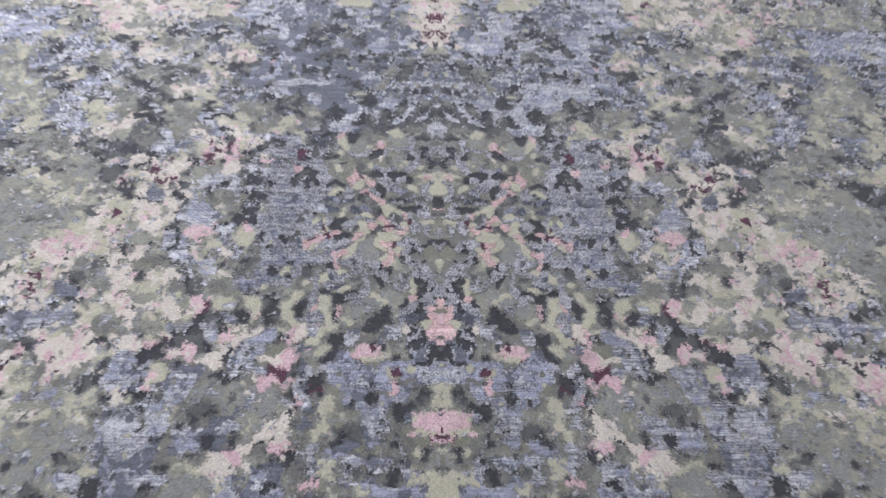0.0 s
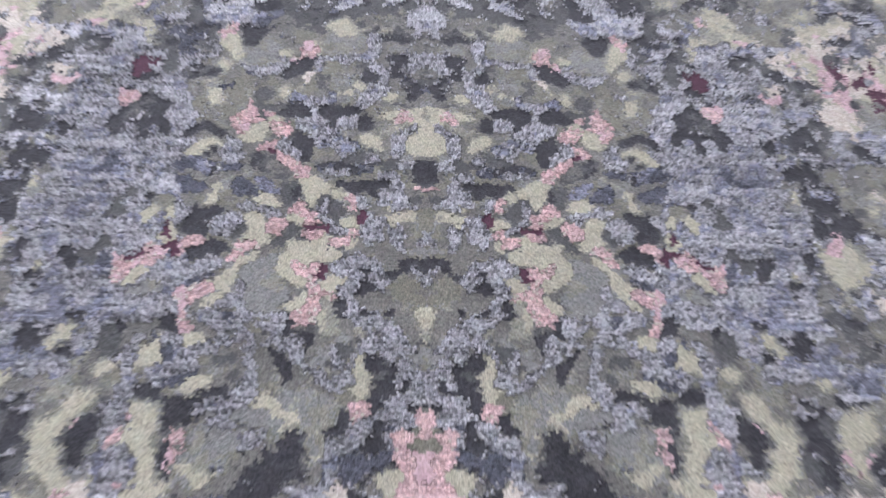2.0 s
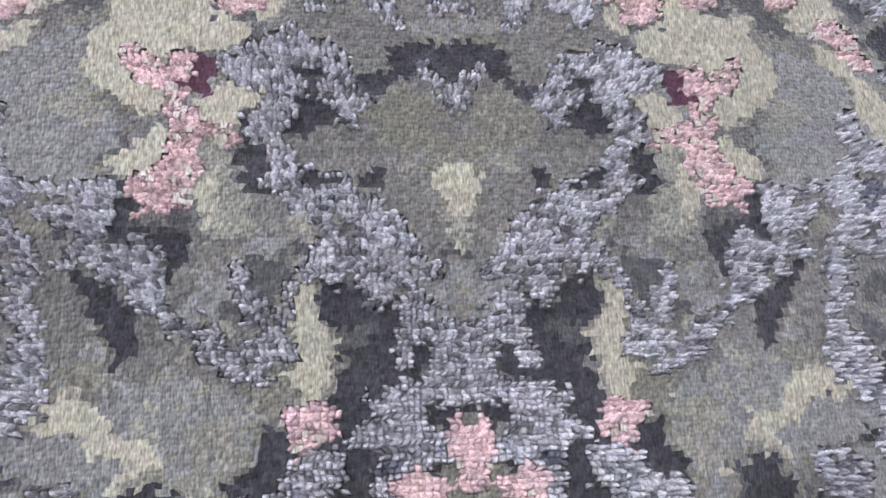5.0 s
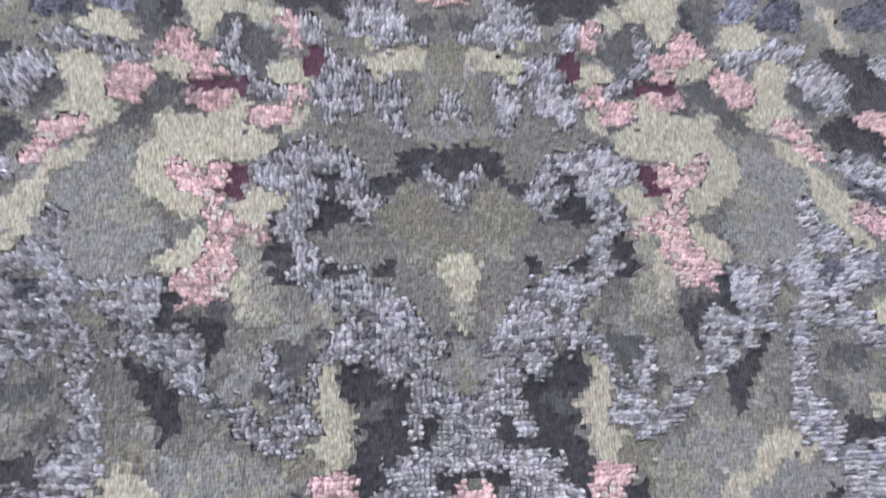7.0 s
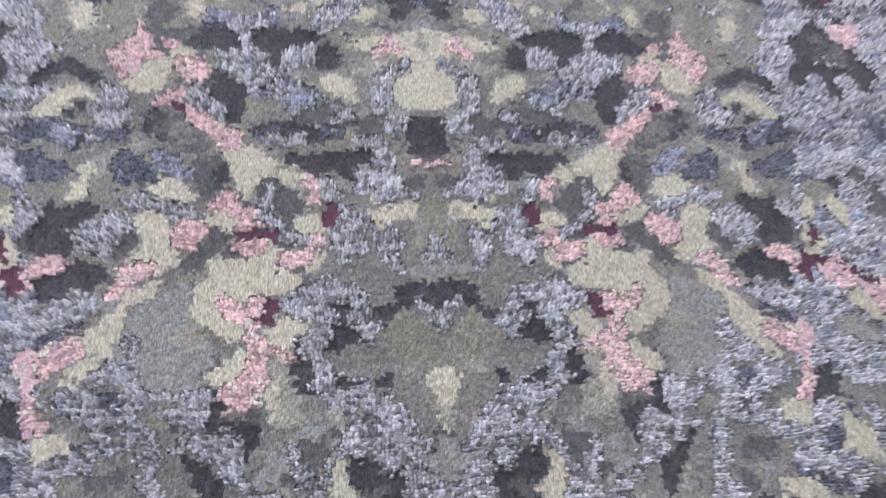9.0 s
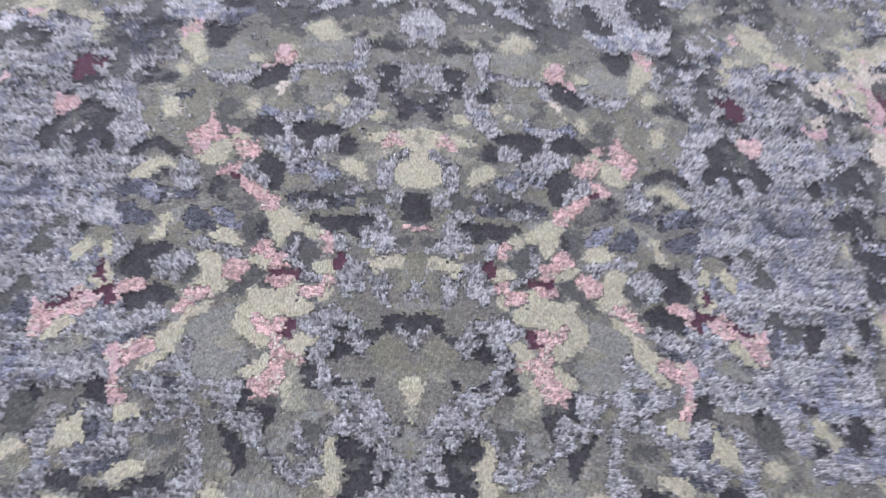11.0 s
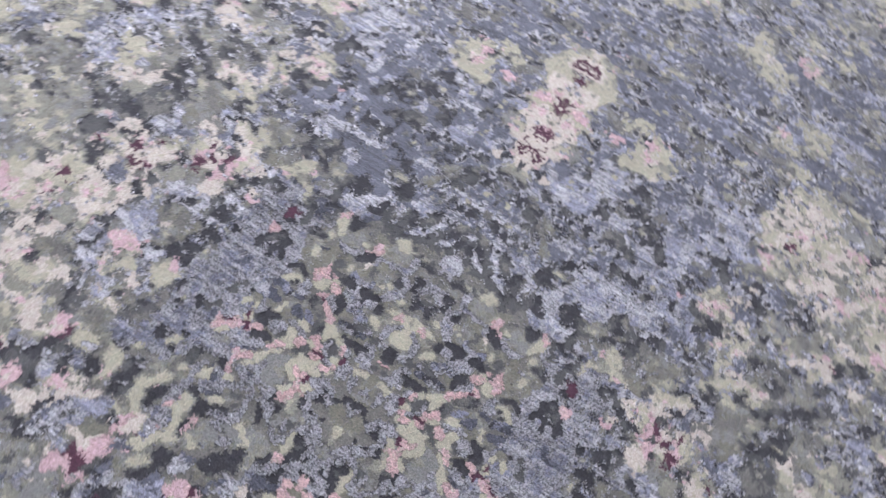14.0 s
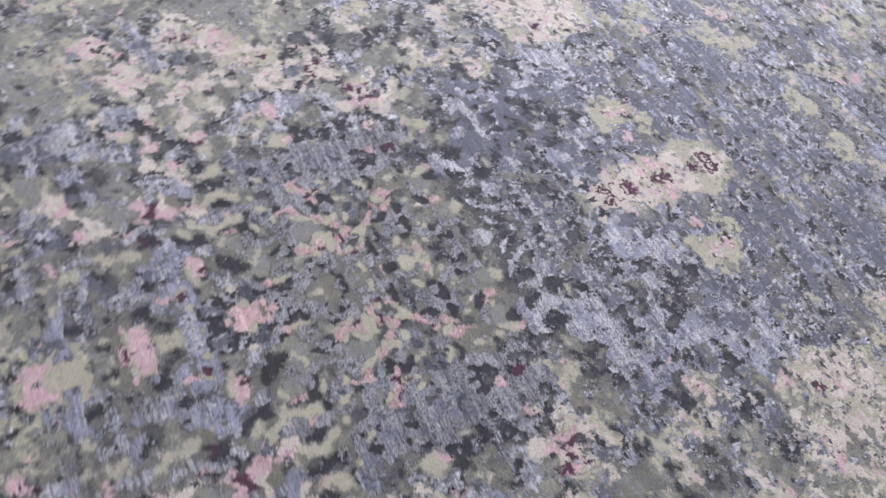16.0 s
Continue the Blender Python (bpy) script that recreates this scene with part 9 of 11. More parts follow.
fine("slate", (22.2, 87.6), (22.9, 88.2), (25.7, 89), (25.1, 86.7), (23.8, 86.5), (22.6, 86.5), (22.2, 86.9))
fine("silver", (23, 84.7), (23.5, 84.9), (24.6, 84.9), (24, 83.1), (23.6, 83.5), (23.3, 84))
fine("charcoal", (19.5, 80.6), (21.1, 81.4), (21.6, 80.9), (22.1, 80.3), (23.2, 80.1), (22.7, 78.5), (21.3, 78.5), (20.8, 79.1), (19.8, 79), (19.7, 79.4), (19.3, 79.9))
fine("pink", (21.6, 81.3), (22.1, 81.4), (23.5, 81.1), (23.2, 80.3), (22.4, 80.3), (21.9, 80.6))
fine("sage", (13.9, 76.8), (14.4, 77.3), (14.9, 78.8), (15.6, 79.4), (16.3, 79.1), (17.1, 78.5), (17.6, 77.9), (17.8, 77), (17.9, 76.2), (17.4, 76.3), (17, 76.1), (16.8, 75.2), (16.8, 74.6), (16.4, 74), (15.8, 73.6), (15, 73.6), (13.8, 73.6), (13.4, 74.2), (13, 74.6), (12.8, 75.2), (13.4, 75.8))
fine("cream", (16.5, 79.9), (17.1, 79.8), (17.5, 79.4), (18, 79.1), (18.3, 78.5), (18.6, 77.9), (19.3, 77.6), (19.4, 77.1), (19.6, 76.8), (20.2, 76.8), (20.3, 76.3), (20, 75.9), (19.5, 75.3), (19.7, 75), (20.3, 74.7), (20.8, 74.2), (20.5, 73.8), (19.9, 73.9), (19.4, 74.4), (19.1, 75), (18.5, 75.3), (18.3, 75.7), (18, 76.5), (17.9, 77.3), (17.8, 78.2), (17.1, 78.7), (16.6, 79))
fine("pink", (16.4, 80.2), (17, 80.7), (17.6, 80.7), (18.3, 80.2), (18.8, 79.9), (18.9, 79.4), (19.2, 79), (19.3, 78.5), (18.9, 78.3), (18.4, 78.7), (18, 79.1), (17.7, 79.8), (17.1, 80.1))
fine("silver", (19.6, 78.5), (20.5, 79.1), (21.1, 78.8), (21.8, 78.6), (22, 78.2), (22.5, 77.9), (22.3, 76.9), (21.2, 77.1), (20.7, 77.4), (20, 77.9), (19.6, 78))
fine("slate", (19.7, 77.2), (20.4, 77.5), (21.2, 77), (22.2, 76.8), (22, 76), (21, 76.1), (20.5, 76.6))
fine("pink", (19.9, 76), (20.8, 76.2), (21.1, 75.9), (22, 75.8), (21.5, 74.1), (21, 74.5), (20.5, 74.8), (20.1, 75.1), (19.7, 75.4))
fine("silver", (17, 76.1), (17.5, 76.4), (17.7, 76), (17.8, 75.4), (17.5, 75), (16.9, 74.9))
fine("silver", (16.7, 74.3), (17.3, 74.7), (18.1, 74.9), (18.8, 74.7), (19.3, 74.4), (19.3, 74), (18.5, 73.7), (17.7, 73.8), (16.9, 73.7))
fine("charcoal", (-0.5, 79.4), (0.9, 79.5), (1.7, 79.4), (2.5, 78.8), (2.6, 78.2), (2.5, 77.7), (1.8, 77.6), (1.7, 78.2), (1.1, 78.4), (0.8, 77.8), (-0.6, 77.7))
fine("silver", (4.2, 77.9), (4.7, 78.5), (5.3, 78.8), (5.8, 79), (6.7, 79.2), (6.9, 79.4), (7.3, 79.4), (7.7, 78.8), (7.3, 78.5), (7.7, 78.2), (8.3, 78.2), (8.8, 77.9), (8.6, 77.3), (7.9, 77.2), (7.7, 76.7), (7.4, 76.2), (7.5, 75.6), (7.9, 75.4), (8.1, 75.1), (7.8, 74.9), (7.3, 75), (7, 74.6), (6.6, 74.2), (6.5, 73.9), (6.7, 73.6), (7.1, 73.4), (7.1, 73), (6.9, 72.6), (7, 72.2), (6.5, 72), (6.1, 72.2), (6.2, 72.7), (6.1, 73.1), (6.3, 73.9), (6.5, 74.5), (6.8, 75.2), (6.8, 75.7), (7, 76.2), (6.7, 76.3), (6.7, 76.7), (6.9, 77.3), (6.8, 77.8), (6, 77.9), (5.5, 78.2), (5, 77.9), (4.7, 77.5), (4.3, 77.3), (4, 77.1), (3.8, 76.9), (3.7, 77.4))
fine("charcoal", (5, 77.5), (5.4, 77.9), (5.9, 78.1), (6.8, 77.6), (6.7, 76.9), (6.5, 76.2), (6.8, 75.7), (6.7, 75.5), (6.1, 75.5), (5.9, 75), (5.5, 75), (5.4, 75.5), (5, 75.6), (4.7, 74.9), (4.5, 74.9), (4.6, 75.5), (4.9, 75.9), (4.8, 76.2), (5.5, 76.2), (5.7, 76.6), (5.5, 76.9), (4.9, 76.9))
fine("cream", (-0.8, 74), (0.7, 73.9), (0.8, 73.5), (1.1, 73.1), (0.9, 72.9), (0.6, 72.4), (0.5, 72.1), (0.4, 71.5), (0.3, 70.9), (0.1, 70.5), (-1, 70.5))
fine("silver", (2.8, 72.3), (3.4, 72.6), (3.8, 72.5), (4.4, 72.6), (4.8, 72.3), (4.7, 71.8), (4.3, 71.8), (4.1, 71.4), (4.2, 70.8), (4.3, 70.4), (4, 70), (4.1, 69.5), (3.9, 68.9), (3.5, 68.7), (3.3, 68.3), (3, 68.1), (3, 68.5), (2.9, 68.7), (2.6, 69.1), (2, 69.1), (2, 69.6), (2.1, 70), (1.8, 70.1), (1.6, 69.7), (1.5, 69.4), (1.1, 69.2), (0.7, 69.4), (0.7, 69.7), (1.1, 70), (1.5, 70.4), (1.9, 71.1), (2.3, 71.9))
fine("silver", (5.6, 72.6), (6.1, 73.1), (6.2, 72.6), (6.6, 72.2), (6.3, 71.9), (5.9, 72), (5.7, 71.4), (5.5, 71.5))
fine("charcoal", (2.2, 68.9), (2.7, 68.7), (2.9, 68.3), (3.1, 68), (3.4, 68.3), (3.9, 68.6), (4, 69), (4.5, 69.5), (5.2, 69.5), (5.6, 69.1), (5.4, 68.6), (5.4, 68.1), (5.1, 67.8), (4.7, 67.4), (4.8, 66.9), (4.9, 66.5), (4.5, 65.9), (5, 65.4), (5.1, 65.1), (5.5, 64.8), (5.3, 64), (5.1, 63.2), (4, 63.2), (3.9, 63.9), (4.2, 64.5), (4.2, 65), (3.6, 64.9), (3, 65), (2.6, 65.1), (1.8, 65.4), (1.5, 65.6), (1.4, 65.9), (1.3, 66.3), (1.6, 66.7), (1.9, 66.6), (2.1, 66.1), (2.4, 65.8), (2.8, 66), (2.9, 66.4), (2.8, 66.8), (2.6, 67.3), (2.4, 67.6), (2.5, 68), (2.7, 68.5))
fine("graphite", (3.2, 67.7), (3.9, 67.9), (4.6, 67.6), (4.7, 66.9), (4.1, 66.5), (3.8, 66.9), (3.3, 67.3))
fine("silver", (5, 71.5), (5.3, 72), (5.6, 71.9), (5.5, 71.4), (5.3, 71), (5.5, 70.6), (5.8, 70.2), (5.9, 69.8), (6.1, 69.6), (6.6, 69.3), (6.8, 68.9), (6.9, 68.7), (6.6, 68.4), (6.6, 68.1), (6.7, 67.7), (6.4, 67.7), (6.3, 68.2), (6.3, 68.6), (5.9, 69), (5.7, 69.4), (5.4, 69.7), (5, 69.5), (4.6, 69.7), (4.5, 70), (4.1, 69.9), (4.2, 70.4), (4.7, 70.5), (4.9, 70.9))
fine("silver", (-0.9, 67.7), (0.5, 67.7), (1, 67.8), (1.3, 68.2), (1.3, 68.5), (1.6, 68.9), (2, 69.1), (2.3, 68.6), (2.7, 68.4), (2.6, 67.9), (2.3, 67.7), (2.5, 67.3), (2.7, 66.8), (2.9, 66.4), (2.8, 66), (2.5, 65.9), (2.2, 66.1), (1.9, 66.6), (1.6, 66.8), (1.4, 66.5), (1.3, 66), (1, 66), (1.3, 65.6), (1.4, 65.4), (2.3, 65.2), (3, 64.8), (3.6, 64.9), (4.1, 65), (4.1, 64.6), (3.9, 64.3), (4, 63.9), (4, 63.2), (1.7, 63.4), (1.5, 63.8), (1.3, 64), (1.5, 64.3), (1.2, 64.5), (0.5, 64.5), (-1.1, 64.7))
fine("charcoal", (1.2, 66.6), (1.8, 66.9), (1.9, 66.5), (1.7, 65.9), (1.4, 66))
fine("cream", (5.3, 69.2), (5.7, 69.3), (5.9, 68.9), (6.2, 68.6), (6.3, 68), (6.4, 67.5), (6.4, 67), (6.3, 66.4), (6.3, 66), (6.8, 65.9), (7.3, 65.6), (7.1, 65.3), (7.4, 65.1), (7.8, 64.8), (7.5, 64.1), (7, 63.9), (6.5, 64.2), (5.9, 64.7), (5.4, 64.8), (5.1, 65.2), (5, 65.5), (5.3, 66), (4.7, 66.4), (4.9, 66.7), (4.7, 67.3), (4.9, 67.5), (5.4, 67.9), (5.4, 68.6))
fine("khaki", (6.5, 65.8), (7.3, 65.7), (7.2, 65.3), (7.8, 64.9), (7.5, 64.1), (6.9, 63.9), (6.4, 64.3), (6.3, 64.9))
fine("pink", (5.1, 64), (5.4, 64.5), (5.9, 64.6), (6.3, 64.4), (6.5, 64.2), (6.9, 63.9), (6.7, 63.7), (6.4, 63.1), (5.1, 63.2))
fine("graphite", (6.5, 70), (7.1, 70.2), (8.2, 70), (8.2, 69.5), (7.5, 68.8), (7.3, 68.1), (7, 68.2), (6.9, 68.7), (6.7, 69.2))
fine("silver", (6.2, 66.5), (6.3, 67), (6.7, 67.2), (6.8, 67.7), (6.7, 68.1), (7.2, 68), (7.5, 68.4), (7.5, 68.8), (8, 68.9), (8, 69.3), (8.4, 69.8), (8.7, 69.8), (8.7, 69.4), (8.5, 68.6), (8.5, 68.1), (8.5, 67.5), (8, 67.4), (7.5, 67.5), (7.5, 67.1), (8.1, 67), (8.5, 66.8), (8.4, 66.4), (8, 66.3), (7.6, 66.3), (7.3, 66.1), (6.8, 66.3), (6.4, 66.2))
fine("cream", (8, 74.4), (8.4, 74.7), (9.1, 74.9), (9.4, 74.4), (9.6, 73.9), (9.7, 73.3), (10, 73), (10.2, 72.5), (10, 71.9), (9.7, 71.3), (9.3, 71), (8.9, 71), (8.9, 71.7), (8.4, 72.1), (8.2, 72.4), (8.3, 73.1), (8.7, 73.5), (8.5, 73.9), (7.8, 73.9))
fine("charcoal", (12.1, 72.7), (12.6, 73.1), (12.9, 73), (12.8, 72.4), (12.9, 72), (13.1, 71.4), (13.2, 71.1), (12.7, 70.9), (11.9, 71.1), (11.4, 71), (11, 70.1), (10.6, 69.3), (10.4, 69.8), (10, 70.6), (10.1, 71.1), (10.7, 71.5), (11.5, 71.8), (12, 71.7), (12.4, 71.9), (12.1, 72.2))
fine("slate", (17.8, 73.3), (19.1, 73.5), (18.8, 72.7), (18.3, 72.1), (17.5, 71.9))
fine("charcoal", (12.8, 69.2), (13.5, 69.6), (13.9, 70), (14.4, 69.9), (13.9, 69.2), (13.3, 68.6), (12.9, 67.7), (12.4, 66.3), (11.9, 66.4), (11.8, 66.9), (11.7, 67.5), (11.8, 68.2), (12.3, 68.7))
fine("silver", (7.2, 65.5), (7.6, 66), (8.2, 66.1), (8.8, 66.3), (8.7, 66.6), (9.1, 67.2), (9.2, 67.5), (9.7, 67.4), (10, 67.7), (10.4, 68.1), (10.8, 68.4), (11.1, 69), (11, 69.4), (11.3, 70), (11.3, 70.8), (11.9, 71), (12.7, 70.8), (13.8, 71), (14.1, 70.7), (14.6, 70.2), (15, 69.9), (14.7, 69.8), (13.9, 70.1), (13.2, 70), (13.4, 69.4), (12.9, 69.3), (12.8, 69.6), (12.4, 69.5), (12.4, 68.9), (12, 68.6), (11.7, 68.1), (11.2, 68.1), (10.8, 67.5), (10.2, 67.3), (10, 66.5), (9.4, 66.3), (9.2, 66), (8.8, 65.9), (8.3, 65.8), (7.7, 65.5))
fine("silver", (12.8, 73), (13.2, 73.2), (14.3, 73.1), (14.3, 72.6), (14, 72.4), (14.2, 72.1), (14.7, 72.2), (14.7, 72.9), (15, 73.2), (15.8, 73), (16.4, 73.4), (16.7, 73.7), (17.1, 73.6), (17.7, 73.3), (17.6, 72.6), (17.3, 71.7), (17.3, 71.1), (17.4, 70.6), (17.5, 70.2), (17, 70.1), (16.5, 70.4), (16, 70.5), (16.1, 69.9), (16.5, 69.6), (16.2, 69), (16.2, 68.3), (15.7, 67.6), (16, 67), (16, 66.7), (16.5, 66.5), (16.2, 66), (16.5, 65.9), (16.9, 65.6), (16.8, 65), (16.7, 64.6), (17.6, 64.8), (18.9, 64.8), (18.6, 64), (17.6, 63.8), (17.6, 63.3), (18.4, 63.2), (18.2, 62.4), (15.9, 62.5), (16.4, 63.2), (16.5, 63.9), (16.5, 64.3), (15.8, 64.4), (15.3, 64.8), (15.2, 65.1), (14.7, 65.3), (14.4, 65.6), (14.4, 66), (14.7, 66.4), (14.7, 67), (15, 67.6), (14.8, 68), (15.2, 68.5), (15.5, 69.1), (15.1, 69.3), (15.2, 69.8), (15.7, 70), (15.6, 70.6), (15.7, 71.1), (16.1, 71.5), (16.5, 71.9), (16.4, 72.3), (15.8, 72.2), (15.8, 72.7), (15.2, 72.9), (14.9, 72.5), (15.3, 72.1), (15.1, 71.7), (14.6, 71.8), (14.5, 71.3), (13.9, 71.2), (13.3, 71.2), (13.1, 71.6), (12.9, 72.1), (12.8, 72.5))
fine("silver", (19, 73.4), (19.7, 73.8), (20.8, 73.3), (21.1, 72.8), (20.2, 72.2), (19.5, 72), (19, 71.4), (18.6, 71), (18.1, 71), (18.1, 71.6), (17.4, 71.5), (17.5, 71.9), (18.4, 72.3), (18.9, 72.8))
fine("silver", (17.6, 70.5), (18.1, 70.8), (18.9, 70.8), (19.6, 70.7), (19.7, 70.3), (20.3, 69.7), (20, 68.9), (19.2, 69.2), (18.7, 69.4), (18.7, 70.1), (18.1, 70.2), (17.5, 69.8))
fine("cream", (19.7, 71.4), (20.8, 71.6), (20.3, 69.9), (19.7, 70.3), (19.7, 71))
fine("graphite", (17, 69.3), (18.8, 69.4), (19.2, 69), (18.6, 68.6), (18.4, 68.1), (17, 68.1), (16.6, 68.5))
fine("cream", (18.3, 67.2), (19.6, 67.4), (19.1, 65.8), (18.6, 66.1), (18.6, 66.6), (18.4, 66.8))
fine("charcoal", (16.7, 66), (17.2, 66.3), (18, 66.2), (18.4, 66.1), (18.6, 65.8), (19.1, 65.7), (18.9, 64.9), (17.7, 65), (16.9, 65.1), (17, 65.6))
fine("sage", (8.8, 65.7), (10.4, 66.1), (12.5, 66), (12.7, 65.2), (12.2, 64.3), (11.5, 63.9), (11.1, 62.8), (7.6, 63), (8, 65))
fine("khaki", (12.4, 66.3), (13.4, 66.5), (14.4, 66.1), (14.3, 65.6), (13.2, 65.7), (12.5, 65.9))
fine("sage", (13, 63.6), (13.7, 64.3), (15.1, 64.5), (16.1, 64.1), (16.4, 63.4), (16, 63), (15.2, 62.8), (13.4, 62.7), (12.3, 62.7))
fine("cream", (12.9, 65.4), (13.5, 65.6), (14.3, 65.5), (14.7, 65), (15.2, 64.8), (14.8, 64.5), (14, 64.5), (13.5, 64.4), (13, 63.9), (12.5, 63.6), (11.9, 63.3), (11.7, 62.8), (10.8, 62.8), (11.2, 63.5), (11.5, 63.9), (12, 64.1), (12.4, 64.7))
fine("charcoal", (3.4, 65.3), (4.6, 65.5), (5.1, 65), (5.2, 64.6), (4.9, 63.5), (5.4, 63.2), (6.1, 63.1), (6.3, 62.9), (5.8, 62.8), (5.2, 63), (4.5, 63.1), (4.3, 62.5), (4.4, 62.1), (4.9, 61.6), (5.2, 61.2), (5.8, 61), (6, 60.4), (3.7, 60.6), (3.3, 61), (3.6, 61.5), (3.4, 62.3), (3.6, 62.9), (4.1, 63.2), (4.5, 63.3), (4.4, 63.7), (4, 64), (3.8, 64.3), (4.1, 64.7), (4.2, 65))
fine("silver", (-0.3, 65.6), (1.2, 65.4), (2, 65.4), (3, 65.1), (3.3, 64.9), (3.5, 64.9), (4.2, 65), (4.1, 64.7), (3.5, 64.5), (3.5, 64.2), (3.9, 64), (4.1, 63.8), (4.6, 63.5), (4.6, 63.3), (4.1, 63.2), (3.7, 63.3), (3.5, 63.1), (3.4, 62.8), (3.5, 62.5), (3.3, 62.3), (3.4, 62), (3.3, 61.4), (3, 61.4), (3, 62.3), (2.7, 62.5), (2.6, 62.9), (2, 62.6), (1.7, 62.4), (1.6, 62.8), (1.1, 62.7), (1, 63.2), (1.2, 63.5), (1.8, 63.6), (1.7, 63.9), (1.2, 63.8), (1.4, 64.1), (1.6, 64.3), (1.4, 64.5), (1, 64.6), (0.5, 64.6), (0.2, 64.7), (-0.3, 64.7))
fine("slate", (2.6, 62.9), (3.4, 63), (3.5, 62.5), (2.7, 62.4))
fine("charcoal", (-1.4, 64.7), (-0.3, 64.7), (0.5, 64.6), (1.4, 64.4), (1.5, 64.1), (1.1, 64), (0.7, 63.7), (0.7, 64.1), (0.3, 64.3), (-0.4, 64.2), (-1, 64.5))
fine("khaki", (-1.1, 61.8), (0.3, 61.7), (1.5, 61.6), (1.6, 60.7), (-1.3, 60.9))
fine("khaki", (0.8, 62.5), (1.6, 62.4), (1.6, 62.1), (1, 62.1), (0.7, 61.9))
fine("pink", (-0.7, 63.9), (-0.4, 64.2), (0.2, 64), (0.6, 64.1), (0.6, 63.6), (0.9, 63.5), (1, 63), (0.9, 62.7), (0.7, 62.5), (0.5, 62.2), (0.3, 61.8), (-0.1, 62), (-0.4, 61.9), (-0.6, 62.2), (-0.8, 62.5), (-0.8, 63), (-0.6, 63.2), (-0.8, 63.5))
fine("silver", (2.7, 62.3), (3.1, 62.3), (3.4, 62), (3.4, 61.3), (3.2, 61), (3.7, 60.8), (3.7, 60.6), (2.7, 60.6), (2.7, 61.4))
fine("pink", (1.7, 62), (2.1, 62.3), (2.5, 62.3), (2.7, 61.8), (2.6, 61), (2.4, 60.6), (1.7, 60.7), (1.6, 61.3), (1.5, 61.6))
fine("pink", (5.2, 64.3), (5.4, 64.6), (6, 64.6), (6.3, 64.3), (6.8, 64.4), (6.8, 63.9), (6.5, 63.9), (6.6, 63.2), (6.6, 63), (6.3, 63.1), (6.1, 63.3), (6, 63.6), (5.7, 63.4), (5.6, 63.3), (5.2, 63.3), (5.3, 63.8))
fine("charcoal", (6.5, 63.8), (6.9, 63.9), (7.4, 63.8), (7.3, 63.2), (7.6, 62.9), (7.6, 62.3), (8, 62.1), (7.8, 61.8), (7, 61.9), (6.8, 62.2), (6.6, 62.7), (6.6, 63.2))
fine("silver", (4.6, 62.8), (4.8, 63), (5.4, 62.9), (6, 62.8), (6.5, 62.8), (6.5, 62.3), (6.9, 62.1), (7, 61.7), (7.5, 61.7), (8.1, 61.4), (8.2, 61.1), (8.3, 60.5), (8.3, 60.3), (6.8, 60.4), (6.2, 60.7), (5.9, 61), (5.4, 61.2), (5.1, 61.7), (4.6, 62.1))
fine("cream", (12.6, 65.2), (13.1, 65.5), (13.5, 65.7), (14.2, 65.6), (14.5, 65.1), (15, 64.9), (14.8, 64.6), (13.8, 64.7), (13.3, 64.5), (13.1, 64.1), (12.6, 63.9), (12.2, 63.5), (11.9, 63), (12.2, 62.8), (12.5, 62.5), (12.4, 62.1), (12.1, 62.4), (11.7, 62.6), (10.9, 62.8), (10.8, 63.1), (11, 63.8), (11.4, 64), (12.1, 64.1), (12.3, 64.6))
fine("khaki", (8.5, 61.6), (9.2, 61.9), (10.1, 61.8), (10.2, 61.1), (9.7, 60.8), (9, 60.6), (8.5, 60.9))
fine("charcoal", (10.7, 62.6), (11.1, 62.7), (11.8, 62.5), (12.1, 62.2), (11.7, 62.1), (11.9, 61.7), (11.7, 61.1), (11.2, 60.8), (11.2, 60.1), (9.4, 60.2), (10.2, 60.9), (10, 61.4), (10.5, 61.7))
fine("charcoal", (13.6, 62.9), (14.2, 62.7), (14.8, 62.6), (15.2, 63), (16, 63.1), (16, 62.9), (15.2, 62.7), (14.8, 62.4), (14.1, 62.5))
fine("silver", (13.4, 62.7), (14.1, 62.5), (14.8, 62.3), (15, 61.9), (15.7, 61.6), (15.4, 60.4), (13.7, 60.6), (13.7, 60.9), (14.1, 61.3), (13.8, 61.7), (14, 62.1))
fine("charcoal", (13.1, 60.8), (13.6, 60.9), (13.7, 60.4), (13.4, 60), (12.7, 60))
fine("olive", (9.6, 74.7), (8.6, 74.5), (8.6, 73.3), (8, 72.7), (6.6, 72.5), (6.5, 71), (9.6, 71.1), (9.1, 73.1))
fine("moss", (8, 72.7), (6.6, 72.5), (6.5, 71), (7.6, 71.1))
fine("khaki", (4.4, 75.6), (2.1, 77.5), (-0.4, 77.5), (-0.2, 74.1), (0.6, 73.7), (1.5, 73.5), (1.7, 73.1), (2.5, 72.5), (3.7, 72.7), (4.5, 73.2), (5.1, 73.8))
fine("moss", (6.7, 75.1), (5.9, 75.6), (4.4, 75.6), (3.4, 75.9), (3.3, 74.6), (4.3, 73.3), (5.1, 73.6), (5.9, 73.6), (6.4, 74))
fine("charcoal", (3.6, 77.7), (2.5, 77.8), (1.8, 78.5), (0.7, 79.2), (-0.2, 79.8), (-0.9, 79.4), (-0.8, 77.5), (-0.5, 77.8), (0.4, 77.7), (1.2, 78.1), (1.9, 77.7), (3, 77), (3.6, 77))
fine("silver", (1.4, 78.3), (1, 78.1), (0.6, 77.6), (-0.4, 77.5), (-0.8, 77.4), (-0.6, 76.6), (-0.1, 76.1), (0.5, 76.3), (0.8, 77.1), (1.3, 77.8))
